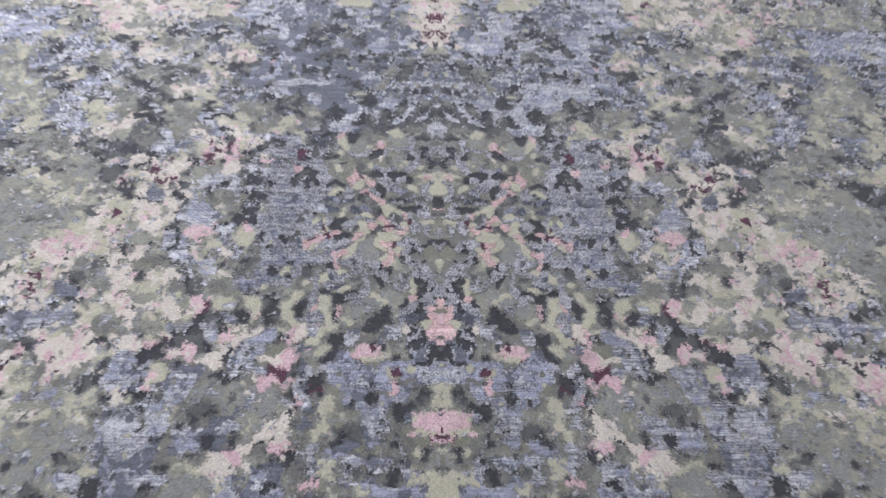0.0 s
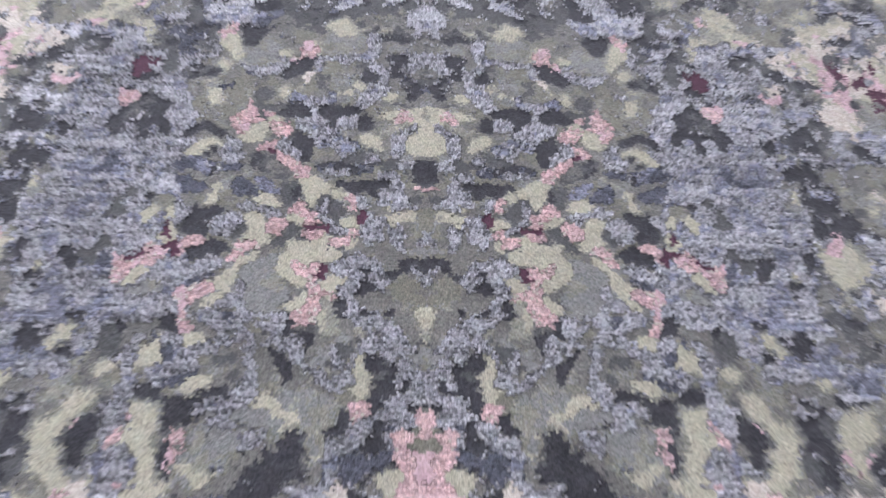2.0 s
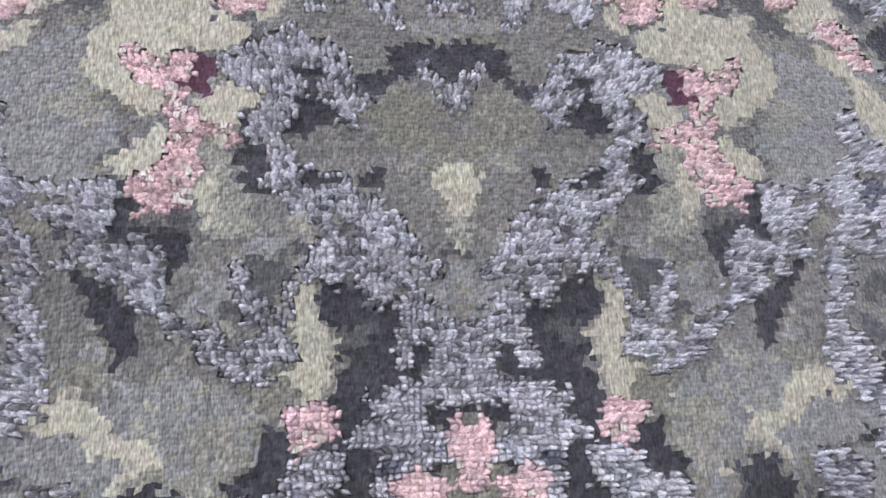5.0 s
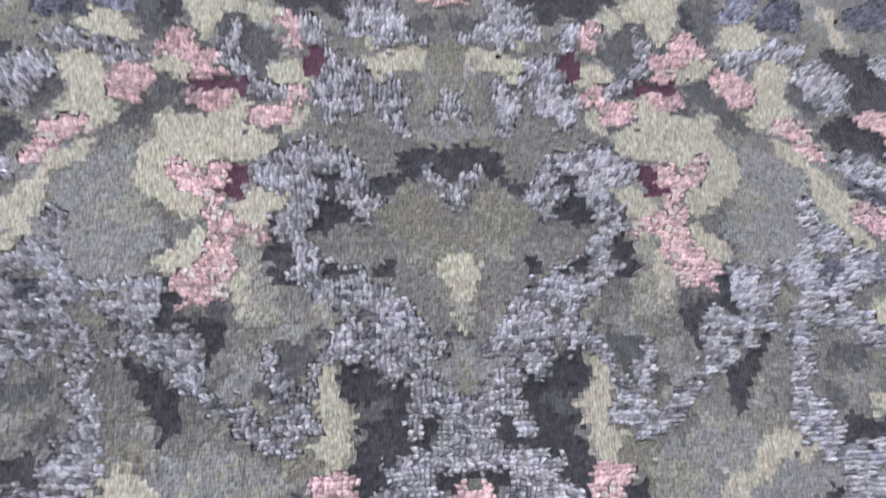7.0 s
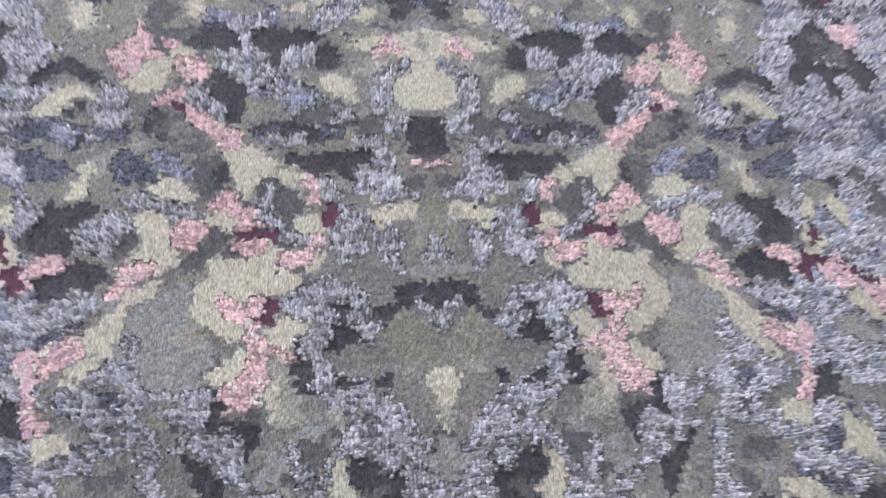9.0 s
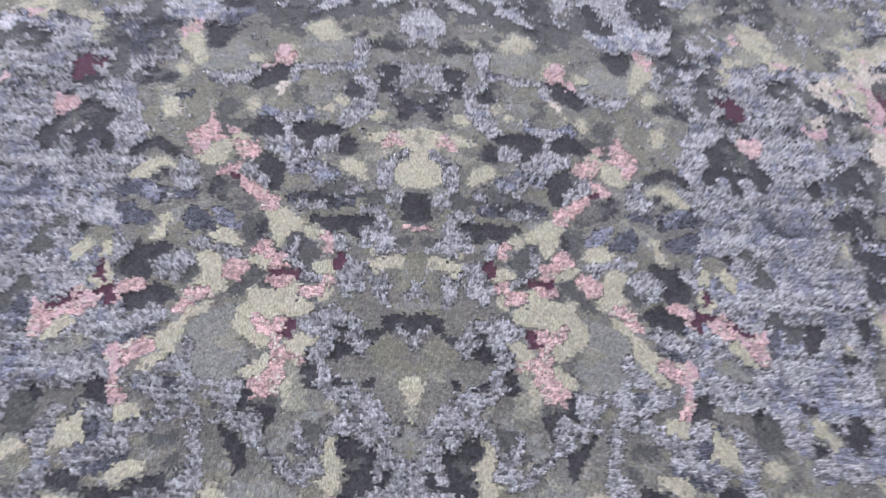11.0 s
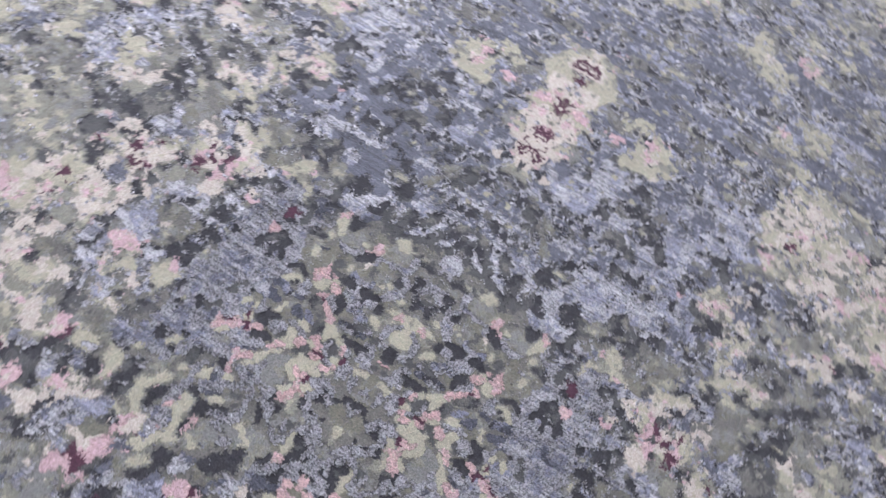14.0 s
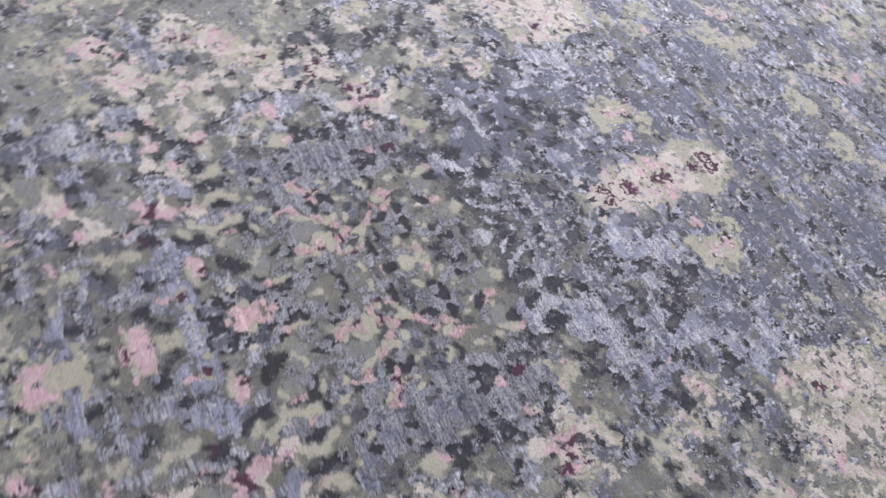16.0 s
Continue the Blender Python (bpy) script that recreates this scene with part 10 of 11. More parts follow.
fine("charcoal", (6.3, 77.9), (5, 77.8), (4.3, 77.2), (4.4, 75.8), (5.3, 75.6), (6.3, 75.4), (6.4, 76.4))
fine("silver", (9.3, 78.1), (8.5, 78.4), (7.7, 78.8), (6.8, 79.1), (6.7, 79.5), (6.4, 79.4), (6.1, 79.1), (5.2, 79), (4.5, 78.5), (4.1, 78), (4, 77.4), (3.4, 76.8), (3.5, 76.5), (4.1, 76.2), (4.3, 75.5), (4.8, 75.7), (4.8, 76.3), (5.5, 76.7), (5.7, 77), (5, 77.1), (4.5, 76.9), (4.4, 77.2), (5, 77.7), (5.9, 77.9), (6.3, 77.9), (6.1, 77.5), (6.3, 76.8), (6.5, 76.3), (6.8, 75.6), (6.9, 75.1), (6.6, 74.6), (6.2, 73.8), (5.3, 73.4), (4.5, 73.1), (3.7, 72.5), (2.7, 72.3), (2.4, 71.1), (3.5, 70.9), (5.1, 72), (6.5, 72.6), (7, 72.8), (6.7, 73.2), (7.2, 74.1), (7.8, 75.1), (8.3, 75.7), (8.2, 76.1), (7.7, 76.4), (7.6, 77.1), (7.9, 77.6), (8.7, 77.7))
fine("charcoal", (6, 77.3), (5.5, 76.7), (5.3, 76.3), (4.6, 76.2), (4.6, 75.9), (5.3, 75.8), (5.7, 75.6), (6.2, 75.6), (6.2, 76.4))
fine("charcoal", (8.6, 74.4), (8, 74.5), (7.4, 74.1), (6.8, 73.4), (7, 72.9), (8, 72.8), (8.6, 73.3), (8.3, 73.7))
fine("silver", (7.7, 73.4), (6.9, 73.4), (6.9, 73), (7.6, 72.9))
fine("charcoal", (8.1, 75.7), (7.9, 75.1), (7.4, 74.5), (7.6, 74.2), (8, 74.9))
fine("charcoal", (6.3, 73.8), (5.3, 73.4), (4.5, 73.1), (4.9, 72.8), (5.7, 73.1), (6, 73.3))
fine("cream", (1.5, 73.2), (0.8, 73.5), (0.6, 74), (-0.5, 74), (-0.3, 70.8), (0.2, 70.8), (0.2, 72), (0.7, 73))
fine("moss", (1, 73.4), (1.8, 73.6), (2.7, 73.8), (3.4, 73.6), (3.5, 72.9), (2.8, 72.3), (1.8, 71.5), (1, 70.7), (0.2, 70.8), (0.7, 72), (1, 72.9))
fine("charcoal", (3.1, 73.8), (3.7, 73.8), (3.9, 73.3), (3.3, 72.7), (3, 73.1))
fine("silver", (10.1, 123.8), (15.5, 125.2), (14.5, 120.7), (16.1, 119.4), (20.5, 121.1), (21.3, 123.1), (23.5, 126.7), (31.1, 129.3), (41.6, 130.8), (41.7, 124.6), (36.5, 124.5), (34.9, 126.6), (32.4, 124.1), (31.6, 120.9), (29.6, 119.3), (27.6, 119.9), (25.4, 121.7), (24.1, 119.6), (24.4, 116.2), (26.8, 116.8), (27.1, 115), (26.2, 111.7), (24.9, 110.3), (22.4, 110.8), (20.1, 110.2), (18.5, 111.5), (17.5, 113.4), (18.6, 115.4), (17.2, 118.5), (15.3, 118), (15.1, 115.7), (16.2, 114.2), (14.8, 114.2), (13.5, 116.4), (14.2, 119.5), (12.6, 120.2), (10.8, 118.6), (10.3, 120.8))
fine("charcoal", (17.3, 117.9), (19.3, 117.6), (21, 115.4), (21.1, 114), (19.2, 113.8), (18, 114.7))
fine("charcoal", (23.3, 119.4), (25.5, 121.2), (26.8, 119.1), (26.8, 116.8), (25.4, 116.1), (23.7, 115.5))
fine("graphite", (10.9, 118.1), (13.7, 118.8), (14.8, 116.2), (14.4, 113.8), (12.5, 113), (11.3, 114.7))
fine("cream", (4, 112), (6, 111.4), (7.2, 110.2), (5.9, 109.5), (4.3, 110.7))
fine("cream", (8.1, 109), (8.5, 111.2), (9.7, 112.6), (11.5, 112.3), (12.2, 111.6), (11, 110.2), (9.4, 108.2))
fine("moss", (2.6, 114.8), (6.5, 114.4), (8.6, 113.5), (8.4, 111.8), (6, 111.7), (3.4, 112.8))
fine("charcoal", (4.1, 110.5), (6.2, 110.4), (5.7, 109.1), (4.5, 109.5))
fine("moss", (11.8, 111), (16.1, 111.4), (18.6, 110.4), (19.2, 108.9), (16.4, 108.5), (14, 108.8), (12.1, 109.4))
fine("sage", (7.3, 109.3), (12, 109.9), (12.7, 108.4), (11.5, 106.6), (8.7, 106.6), (7.6, 107.8))
fine("pink", (12.9, 108.5), (14.2, 108.6), (14.5, 106.7), (15.8, 106), (16.2, 104.8), (15, 105), (13.6, 106))
fine("cream", (15.1, 107.9), (16.5, 107.8), (17, 106.5), (15.8, 106.2))
fine("charcoal", (12.8, 106.3), (14.4, 106.2), (15.4, 105.1), (16.9, 104.7), (16.9, 103.3), (15.5, 103), (14.2, 104.1), (13.2, 104.4))
fine("charcoal", (19.1, 110.2), (21.9, 111.5), (22.6, 110.3), (21.7, 107.9), (20, 107.8), (19, 108.9))
fine("silver", (5, 106.4), (7.7, 106.6), (10.6, 106.3), (12.3, 106), (12.7, 104.4), (13.5, 103.9), (12.6, 103.7), (11.9, 105.1), (9.3, 105.5), (6.9, 105.8))
fine("silver", (5.7, 106.6), (5.8, 108.4), (6.3, 109.9), (7.2, 109.8), (7, 108.2), (6.7, 106.5))
fine("silver", (15.9, 105), (17.4, 104.5), (18.9, 103.8), (21.6, 104.6), (21.2, 103.7), (18.9, 103), (17, 103.4))
fine("sage", (16.8, 109.4), (19.2, 108.9), (19.9, 107), (22.2, 107.7), (22.4, 105.5), (20.2, 104.4), (17.8, 104.9), (16.9, 106.8))
fine("cream", (21.5, 105.8), (22.2, 107.5), (23, 109.3), (24, 109.2), (24.1, 107.4), (22.8, 106.6), (22.5, 105.3))
fine("pink", (22.9, 110.9), (23.9, 110.3), (24.1, 108.5), (23.6, 108.7))
fine("blush", (12.8, 103.7), (14, 103.5), (13.9, 102.3), (13, 102.3))
fine("moss", (8, 104.7), (11.3, 104.9), (12.4, 103.1), (12.2, 101.6), (9.5, 101), (8, 102.1))
fine("charcoal", (5.2, 103.7), (7.1, 104.8), (7.4, 103.2), (6.1, 102.5))
fine("silver", (4.3, 104.9), (5.4, 104.1), (5.5, 102.1), (6.8, 100.8), (6.7, 98.8), (5.7, 99.4), (4.6, 100.8))
fine("graphite", (24.3, 110.7), (25.8, 110), (26.5, 108), (25.6, 106.7), (24.6, 107.5))
fine("charcoal", (0.3, 101.9), (2.3, 103.3), (3, 102), (1.5, 100.1))
fine("silver", (-1.4, 115.5), (0.6, 115.4), (2.1, 113.5), (2.8, 110.9), (2.1, 109.7), (0.6, 109.9), (-0.8, 111.2))
fine("silver", (1.6, 107.4), (3.3, 106.7), (3.9, 104.8), (2.6, 103.9), (1.1, 104.6), (0.4, 106))
fine("graphite", (1.7, 111.8), (4.2, 111.3), (5, 109.3), (2.7, 108.7), (1.5, 110.1))
fine("charcoal", (2.1, 106.8), (3.8, 107.6), (4.6, 106), (3.9, 104.8), (2.6, 105.2))



# a broad stroke is no flat colour: it takes in yarns of its family, in small patches
FAMILY = {
    "silver": (("silver", 0.58), ("blue", 0.24), ("slate", 0.10), ("charcoal", 0.05), ("moss", 0.03)),
    "blue": (("blue", 0.46), ("slate", 0.12), ("silver", 0.36), ("charcoal", 0.05), ("moss", 0.01)),
    "slate": (("slate", 0.42), ("charcoal", 0.20), ("silver", 0.20), ("graphite", 0.12), ("blue", 0.06)),
    "charcoal": (("charcoal", 0.62), ("slate", 0.15), ("moss", 0.15), ("silver", 0.08)),
    "moss": (("moss", 0.50), ("khaki", 0.20), ("sage", 0.14), ("graphite", 0.10), ("olive", 0.06)),
    "olive": (("olive", 0.62), ("moss", 0.22), ("cream", 0.10), ("silver", 0.06)),
    "cream": (("cream", 0.68), ("olive", 0.17), ("moss", 0.06), ("pink", 0.04), ("silver", 0.05)),
    "pink": (("pink", 0.60), ("cream", 0.26), ("maroon", 0.04), ("olive", 0.10)),
    "maroon": (("maroon", 0.55), ("pink", 0.20), ("charcoal", 0.10), ("cream", 0.15)),
    "graphite": (("graphite", 0.62), ("charcoal", 0.20), ("moss", 0.18)),
    "sage": (("sage", 0.62), ("moss", 0.14), ("olive", 0.20), ("cream", 0.04)),
    "khaki": (("khaki", 0.60), ("moss", 0.24), ("olive", 0.16)),
    "blush": (("blush", 0.66), ("cream", 0.20), ("pink", 0.14)),
}
SMALL = {}
for name in FAMILY:
    field = cloud(NX, NY, 0.024, seeded(500 + 20 * INDEX[name] + 19), 4, 1.2, 0.72)
    SMALL[name] = field / field.std()
families = {}
for name, members in FAMILY.items():
    best = np.full((NY, NX), -99.0)
    families[INDEX[name]] = mixed = np.zeros((NY, NX), np.int8)
    for member, part_of in members:
        score = SMALL[member] + 0.9 * math.log(part_of)
        take = score > best
        best[take], mixed[take] = score[take], INDEX[member]

drawn = np.zeros((NY, NX), bool)
PROUD = [INDEX[name] for name in ("silver", "pink")]
WOOLS = [INDEX[name] for name in ("moss", "khaki", "sage", "graphite", "blue", "slate")]
for n, half, points in brushes:
    if half < 0:
        area, hit = inside(points, 0.55)
        if n in PROUD:
            hit[1:-1, 1:-1] |= hit[:-2, 1:-1] | hit[1:-1, 2:]
        if hit.any():
            wide_area = hit.sum() * DX * DY > (0.0006 if n in WOOLS else 0.0030)
            design[area][hit] = families[n][area][hit] if wide_area else n
            if n == INDEX["pink"]:
                design[area][hit & (seeded(806).random(hit.shape) < 0.10)] = INDEX["blush"]
            drawn[area] |= hit
        continue
    if half == 0.0:
        area, hit = inside(points)
        size = hit.sum() * DX * DY
        broad = size > 0.0014 and CALM[area][hit].mean() > 0.8 or size > 0.0012 and n == INDEX["pink"] or size > 0.0006 and n == INDEX["maroon"]
        if hit.any():
            design[area][hit] = families[n][area][hit] if broad else n
        continue
    found = near(points, half * 1.7 + 0.008)
    if found:
        area, far = found
        hit = far < half * (1 + (0.24 if half < 0.005 else 0.28 if half < 0.012 else 0.42) * RAG[area])
        design[area][hit] = families[n][area][hit] if half > 0.011 else n

# flecks that stray over the outlines, more of them away from the middle
stray = np.clip(CALM - 0.45, 0, 1) * 0.035
for name, other_share in (("silver", 1.0), ("charcoal", 0.9), ("cream", 0.7), ("moss", 0.8)):
    field = ranked(cloud(NX, NY, 0.020, seeded(900 + 20 * INDEX[name] + 20), 2, 1.4, 0.6))
    design[(field < stray * other_share * 0.6) & ~drawn] = INDEX[name]

# thin branching veins of silver silk, and of charcoal, that run between the patches away from the middle
for name, breadth, salt in (("charcoal", 0.045, 701), ("silver", 0.085, 702), ("silver", 0.070, 703)):
    vein = np.abs(cloud(NX, NY, 0.045, seeded(salt), 4, 1.1, 0.72))
    share = cloud(NX, NY, 0.12, seeded(salt + 10), 2) > 0.15
    keep = ~np.isin(design, [INDEX["pink"], INDEX["maroon"]])
    design[(vein < breadth * FAR) & share & keep & ~(drawn & (KY[:, None] < 0.96))] = INDEX[name]

# in the rosy parts much of the cream is a warmer, pinker wool
warm = (weights["rosy"] * 1.6 + weights["creamy"] * 0.9) / total - 0.15 + 0.12 * FAR
tinted = ranked(cloud(NX, NY, 0.050, seeded(601), 3))
design[(design == INDEX["cream"]) & (tinted < np.clip(warm, 0.0, 0.85))] = INDEX["blush"]


def settled(chart):
    """Every knot takes the yarn that prevails among its neighbours, so that no single knot strays."""
    votes = np.zeros((len(YARNS), *chart.shape), np.int8)
    edge = np.pad(chart, 1, mode="edge")
    for n in range(len(YARNS)):
        same = (edge == n).astype(np.int8)
        rows = same[:-2] + same[1:-1] + same[2:]
        votes[n] = 2 * (rows[:, :-2] + rows[:, 1:-1] + rows[:, 2:]) + 5 * same[1:-1, 1:-1]
    return votes.argmax(0).astype(np.int8)


design = np.where(drawn, design, settled(design))

# away from the middle some wool takes the next lighter yarn, and most of the pink is a duller rose
LIGHTER = np.arange(len(YARNS))
for dark, light in (("charcoal", "graphite"), ("graphite", "moss"), ("khaki", "sage"), ("moss", "sage"), ("sage", "olive"), ("olive", "cream")):
    LIGHTER[INDEX[dark]] = INDEX[light]
outer = np.exp(-(((KX[None, :] - 0.68) / 0.17) ** 2) - ((KY[:, None] - 0.98) / 0.30) ** 2)
mottle = ranked(cloud(NX, NY, 0.030, seeded(821), 3)) < 0.22 * FAR + 0.40 * outer
design = np.where(mottle, LIGHTER[design], design).astype(np.int8)
dull = ranked(cloud(NX, NY, 0.016, seeded(822), 2)) < 0.85 * FAR + 0.4 * np.clip((0.54 - KY[:, None]) / 0.06, 0, 1)
design[dull & (design == INDEX["pink"])] = INDEX["rose"]
faded = ranked(cloud(NX, NY, 0.014, seeded(826), 2)) < 0.45 * np.clip((KX[None, :] - 0.45) / 0.2, 0, 1)
design[faded & np.isin(design, [INDEX["pink"], INDEX["rose"]])] = INDEX["blush"]

# round the dark islands the silk is brightest, and bluer between them
islands = np.isin(design, [INDEX["charcoal"], INDEX["graphite"]])
shore = np.zeros((NY, NX), bool)
for dv in (-2, -1, 0, 1, 2):
    for du in (-2, -1, 0, 1, 2):
        shore |= np.roll(islands, (dv, du), (0, 1))
chance = ranked(cloud(NX, NY, 0.012, seeded(824), 2))
silks = np.isin(design, [INDEX["slate"], INDEX["blue"]])
open_silk = ~shore & (design == INDEX["silver"]) & (chance > 1 - 0.26 * FAR)
design[shore & silks & (chance < 0.55 * FAR)] = INDEX["silver"]
design[open_silk] = INDEX["blue"]
# broad silk sheen painted in: soft blobs where yarns step up towards silver
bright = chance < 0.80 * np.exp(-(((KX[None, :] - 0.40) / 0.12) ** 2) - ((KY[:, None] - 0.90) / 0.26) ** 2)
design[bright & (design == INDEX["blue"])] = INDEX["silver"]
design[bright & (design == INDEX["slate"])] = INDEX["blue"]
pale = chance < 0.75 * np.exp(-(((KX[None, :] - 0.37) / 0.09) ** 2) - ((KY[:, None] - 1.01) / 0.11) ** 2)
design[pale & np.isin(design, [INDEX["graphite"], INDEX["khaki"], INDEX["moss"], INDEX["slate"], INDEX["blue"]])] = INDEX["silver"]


def eased(chart, names, soften):
    """Between a dark and a light yarn of one kind the knots of the rim take a shade in between."""
    ramp = sorted((INDEX[name] for name in names), key=lambda n: sum(YARNS[n][1]))
    tones = np.log([sum(YARNS[n][1]) for n in ramp])
    tone_of = np.full(len(YARNS), np.nan)
    tone_of[ramp] = tones
    own = tone_of[chart]
    kin_here = ~np.isnan(own)
    value, count = np.where(kin_here, own, 0.0), kin_here.astype(float)
    for axis, reach in ((0, 2), (1, 2)):
        value = sum(np.roll(value, k, axis) for k in range(-reach, reach + 1))
        count = sum(np.roll(count, k, axis) for k in range(-reach, reach + 1))
    goal = np.where(kin_here, own, 0.0) * (1 - soften) + soften * value / np.maximum(count, 1)
    goal = goal + 0.10 * seeded(805).uniform(-1, 1, chart.shape)
    nearest = np.abs(goal[..., None] - tones).argmin(-1)
    return np.where(kin_here & (np.abs(goal - np.where(kin_here, own, 0.0)) > 0.12), np.array(ramp)[nearest], chart).astype(np.int8)


EASE = np.where(FAR > 0.3, 0.50, 0.25)
design = eased(design, ("charcoal", "graphite", "moss", "khaki", "sage", "olive", "cream"), EASE)
design = eased(design, ("slate", "blue", "silver"), 0.4 * FAR)
# fringes: along the outlines single knots change places with a neighbour
dx_knot, dy_knot = seeded(801).integers(-1, 2, (NY, NX)), seeded(802).integers(-2, 3, (NY, NX))
swap = seeded(803).random((NY, NX)) < np.where(drawn, 0.10, 0.14 + 0.26 * FAR)
dx_knot, dy_knot = dx_knot * swap, dy_knot * swap
design = design[np.clip(np.arange(NY)[:, None] + dy_knot, 0, NY - 1), np.clip(np.arange(NX)[None, :] + dx_knot, 0, NX - 1)]


def accent(name, width, *points):
    """A small mark, drawn knot by knot."""
    area, far = near([(x / 100, y / 100) for x, y in points], width / 100 + 0.006)
    design[area][far < width / 200] = INDEX[name]


# the flower heads along the axis and other small marks, knotted on top
for y in (150.8, 184.8):
    accent("blush", 6.4, (0.0, y), (1.6, y))
    ring = [(1.5 + 1.35 * math.cos(a * math.pi / 4), y + 1.7 * math.sin(a * math.pi / 4)) for a in range(9)]
    for start, stop in ((0, 3), (3, 5), (5, 8)):
        accent("maroon", 1.05, *ring[start : stop + 1])
    accent("pink", 0.6, (1.4, y))
for y in (157.6, 178.6):
    accent("maroon", 1.5, (0.3, y - 1.6), (0.6, y + 1.4))
    accent("maroon", 0.8, (1.6, y - 0.4), (2.3, y + 0.8))
accent("maroon", 1.1, (0.4, 165.0), (0.5, 171.0))
accent("maroon", 0.8, (2.0, 165.2), (1.0, 167.0))
accent("maroon", 0.8, (2.2, 170.6), (1.2, 169.0))
accent("maroon", 0.9, (6.5, 84.3), (6.5, 83.5))
accent("maroon", 0.4, (9.7, 82.7), (11.6, 82.9))
accent("maroon", 0.5, (9.5, 78.3), (9.8, 77.7))
accent("maroon", 0.4, (9.8, 77.4), (10.1, 77.0))
accent("maroon", 0.7, (24.5, 81.1), (24.0, 79.6))
accent("maroon", 0.4, (25.2, 82.8), (25.1, 81.6))
accent("maroon", 0.5, (26.8, 79.7))
accent("maroon", 0.6, (28.1, 79.0))
accent("maroon", 0.4, (15.9, 92.4), (16.5, 92.3))
accent("pink", 0.5, (0.2, 87.8), (1.2, 87.7))


# the other half is the mirror image, knotted by hand, so its outlines differ by a knot here and there
jump_x = np.rint(0.9 * cloud(NX, NY, 0.03, seeded(21), 2)).astype(int)
jump_y = np.rint(0.9 * cloud(NX, NY, 0.03, seeded(22), 2)).astype(int)
rows_at = np.clip(np.arange(NY)[:, None] + jump_y, 0, NY - 1)
cols_at = np.clip(np.arange(NX)[None, :] + jump_x, 0, NX - 1)
other = design[rows_at, cols_at]
# and in two soft patches its silk turns slate: duller sheen painted as yarn
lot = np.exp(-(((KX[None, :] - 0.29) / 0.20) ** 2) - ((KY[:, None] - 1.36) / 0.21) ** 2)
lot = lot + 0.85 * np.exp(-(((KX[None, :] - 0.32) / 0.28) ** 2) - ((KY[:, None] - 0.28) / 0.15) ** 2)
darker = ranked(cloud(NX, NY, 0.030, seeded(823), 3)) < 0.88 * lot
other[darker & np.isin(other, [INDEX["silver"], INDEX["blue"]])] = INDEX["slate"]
# the right far side's weaker light, painted as a step to darker yarns
right_shade = np.exp(-(((KX[None, :] - 0.80) / 0.35) ** 2) - ((KY[:, None] - 1.45) / 0.40) ** 2)
darker = ranked(cloud(NX, NY, 0.026, seeded(825), 3)) < 0.45 * right_shade
for light, dark in (("olive", "khaki"), ("cream", "olive"), ("blush", "cream"), ("blue", "slate"), ("silver", "blue")):
    design[darker & (design == INDEX[light])] = INDEX[dark]
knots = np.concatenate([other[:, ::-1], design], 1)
WIDE = 2 * NX
left = -NX * DX

# three grades of detail over the rug: single domed knots in the middle, single knots round it, knots four by four at the rim
by, bx = np.mgrid[0 : NY // 2, 0 : WIDE // 2]
mid_x, mid_y = left + (2 * bx + 1) * DX, Y0 + (2 * by + 1) * DY
grade = np.where((np.abs(mid_x) < 0.40) & (mid_y > 0.57) & (mid_y < 1.13), 0, np.where((np.abs(mid_x) < 0.82) & (mid_y > 0.18) & (mid_y < 1.66) | (np.abs(mid_x) < 0.12) & (mid_y < 1.95) & (mid_y > 1.0), 1, 2))
grade = grade.repeat(2, 0).repeat(2, 1)
knots = np.where(grade == 2, knots[::2, ::2].repeat(2, 0).repeat(2, 1), knots)

# height of the pile at the knots and at the corners between them
tall = PILE[knots] + 0.0004 * cloud(WIDE, NY, 0.05, seeded(23), 2) + 0.0003 * seeded(24).uniform(-1, 1, (NY, WIDE))
padded = np.pad(tall, 1, mode="edge")
corner = (padded[:-1, :-1] + padded[1:, :-1] + padded[:-1, 1:] + padded[1:, 1:]) / 4
lots = seeded(25).random((NY, WIDE)).astype(np.float32)
streak = 0.5 + 0.5 * lattice(WIDE, NY, 0.036, DY, seeded(26)) + 0.3 * lattice(WIDE, NY, 0.25, 0.012, seeded(27))
along = 0.28 + 0.22 * np.concatenate([FAR[:, ::-1], FAR], 1)
is_silk = np.isin(knots, [INDEX["silver"], INDEX["slate"], INDEX["blue"], INDEX["pink"]])
# silk knots vary more: glints and dark gaps are put into their tone
lots = np.where(is_silk, 0.5 + 1.3 * ((1 - along) * lots + along * streak - 0.5), 0.8 * lots + 0.2 * streak)
lots = np.clip(lots, 0, 1).astype(np.float32)


loose = seeded(28).uniform(-1, 1, 65521)


def scatter(u, v, salt):
    """A fixed random number for every corner of the lattice."""
    return loose[(u * 7919 + v * 104729 + salt * 31337 + (u * v) % 9973) % 65521]


# the rows of knots run uneven: each is shifted a little along itself, and bows
shift_x = 0.55 * DX * lattice(WIDE + 1, NY + 1, 0.018, DY, seeded(301)) + 0.26 * DX * lattice(WIDE + 1, NY + 1, DX, DY, seeded(302))
shift_y = 0.40 * DY * lattice(WIDE + 1, NY + 1, 0.009, 0.009, seeded(303)) + 0.26 * DY * lattice(WIDE + 1, NY + 1, DX, DY, seeded(304))


def spot(u, v):
    return left + u * DX + shift_x[v, u], Y0 + v * DY + shift_y[v, u]


# tufts: how much of its cell the tip of a knot fills, and how deep the gap round it is
FILL = np.array([0.93, 0.88, 0.80, 0.88, 0.92, 0.92, 0.93, 0.86, 0.93, 0.93, 0.93, 0.92, 0.92, 0.88])
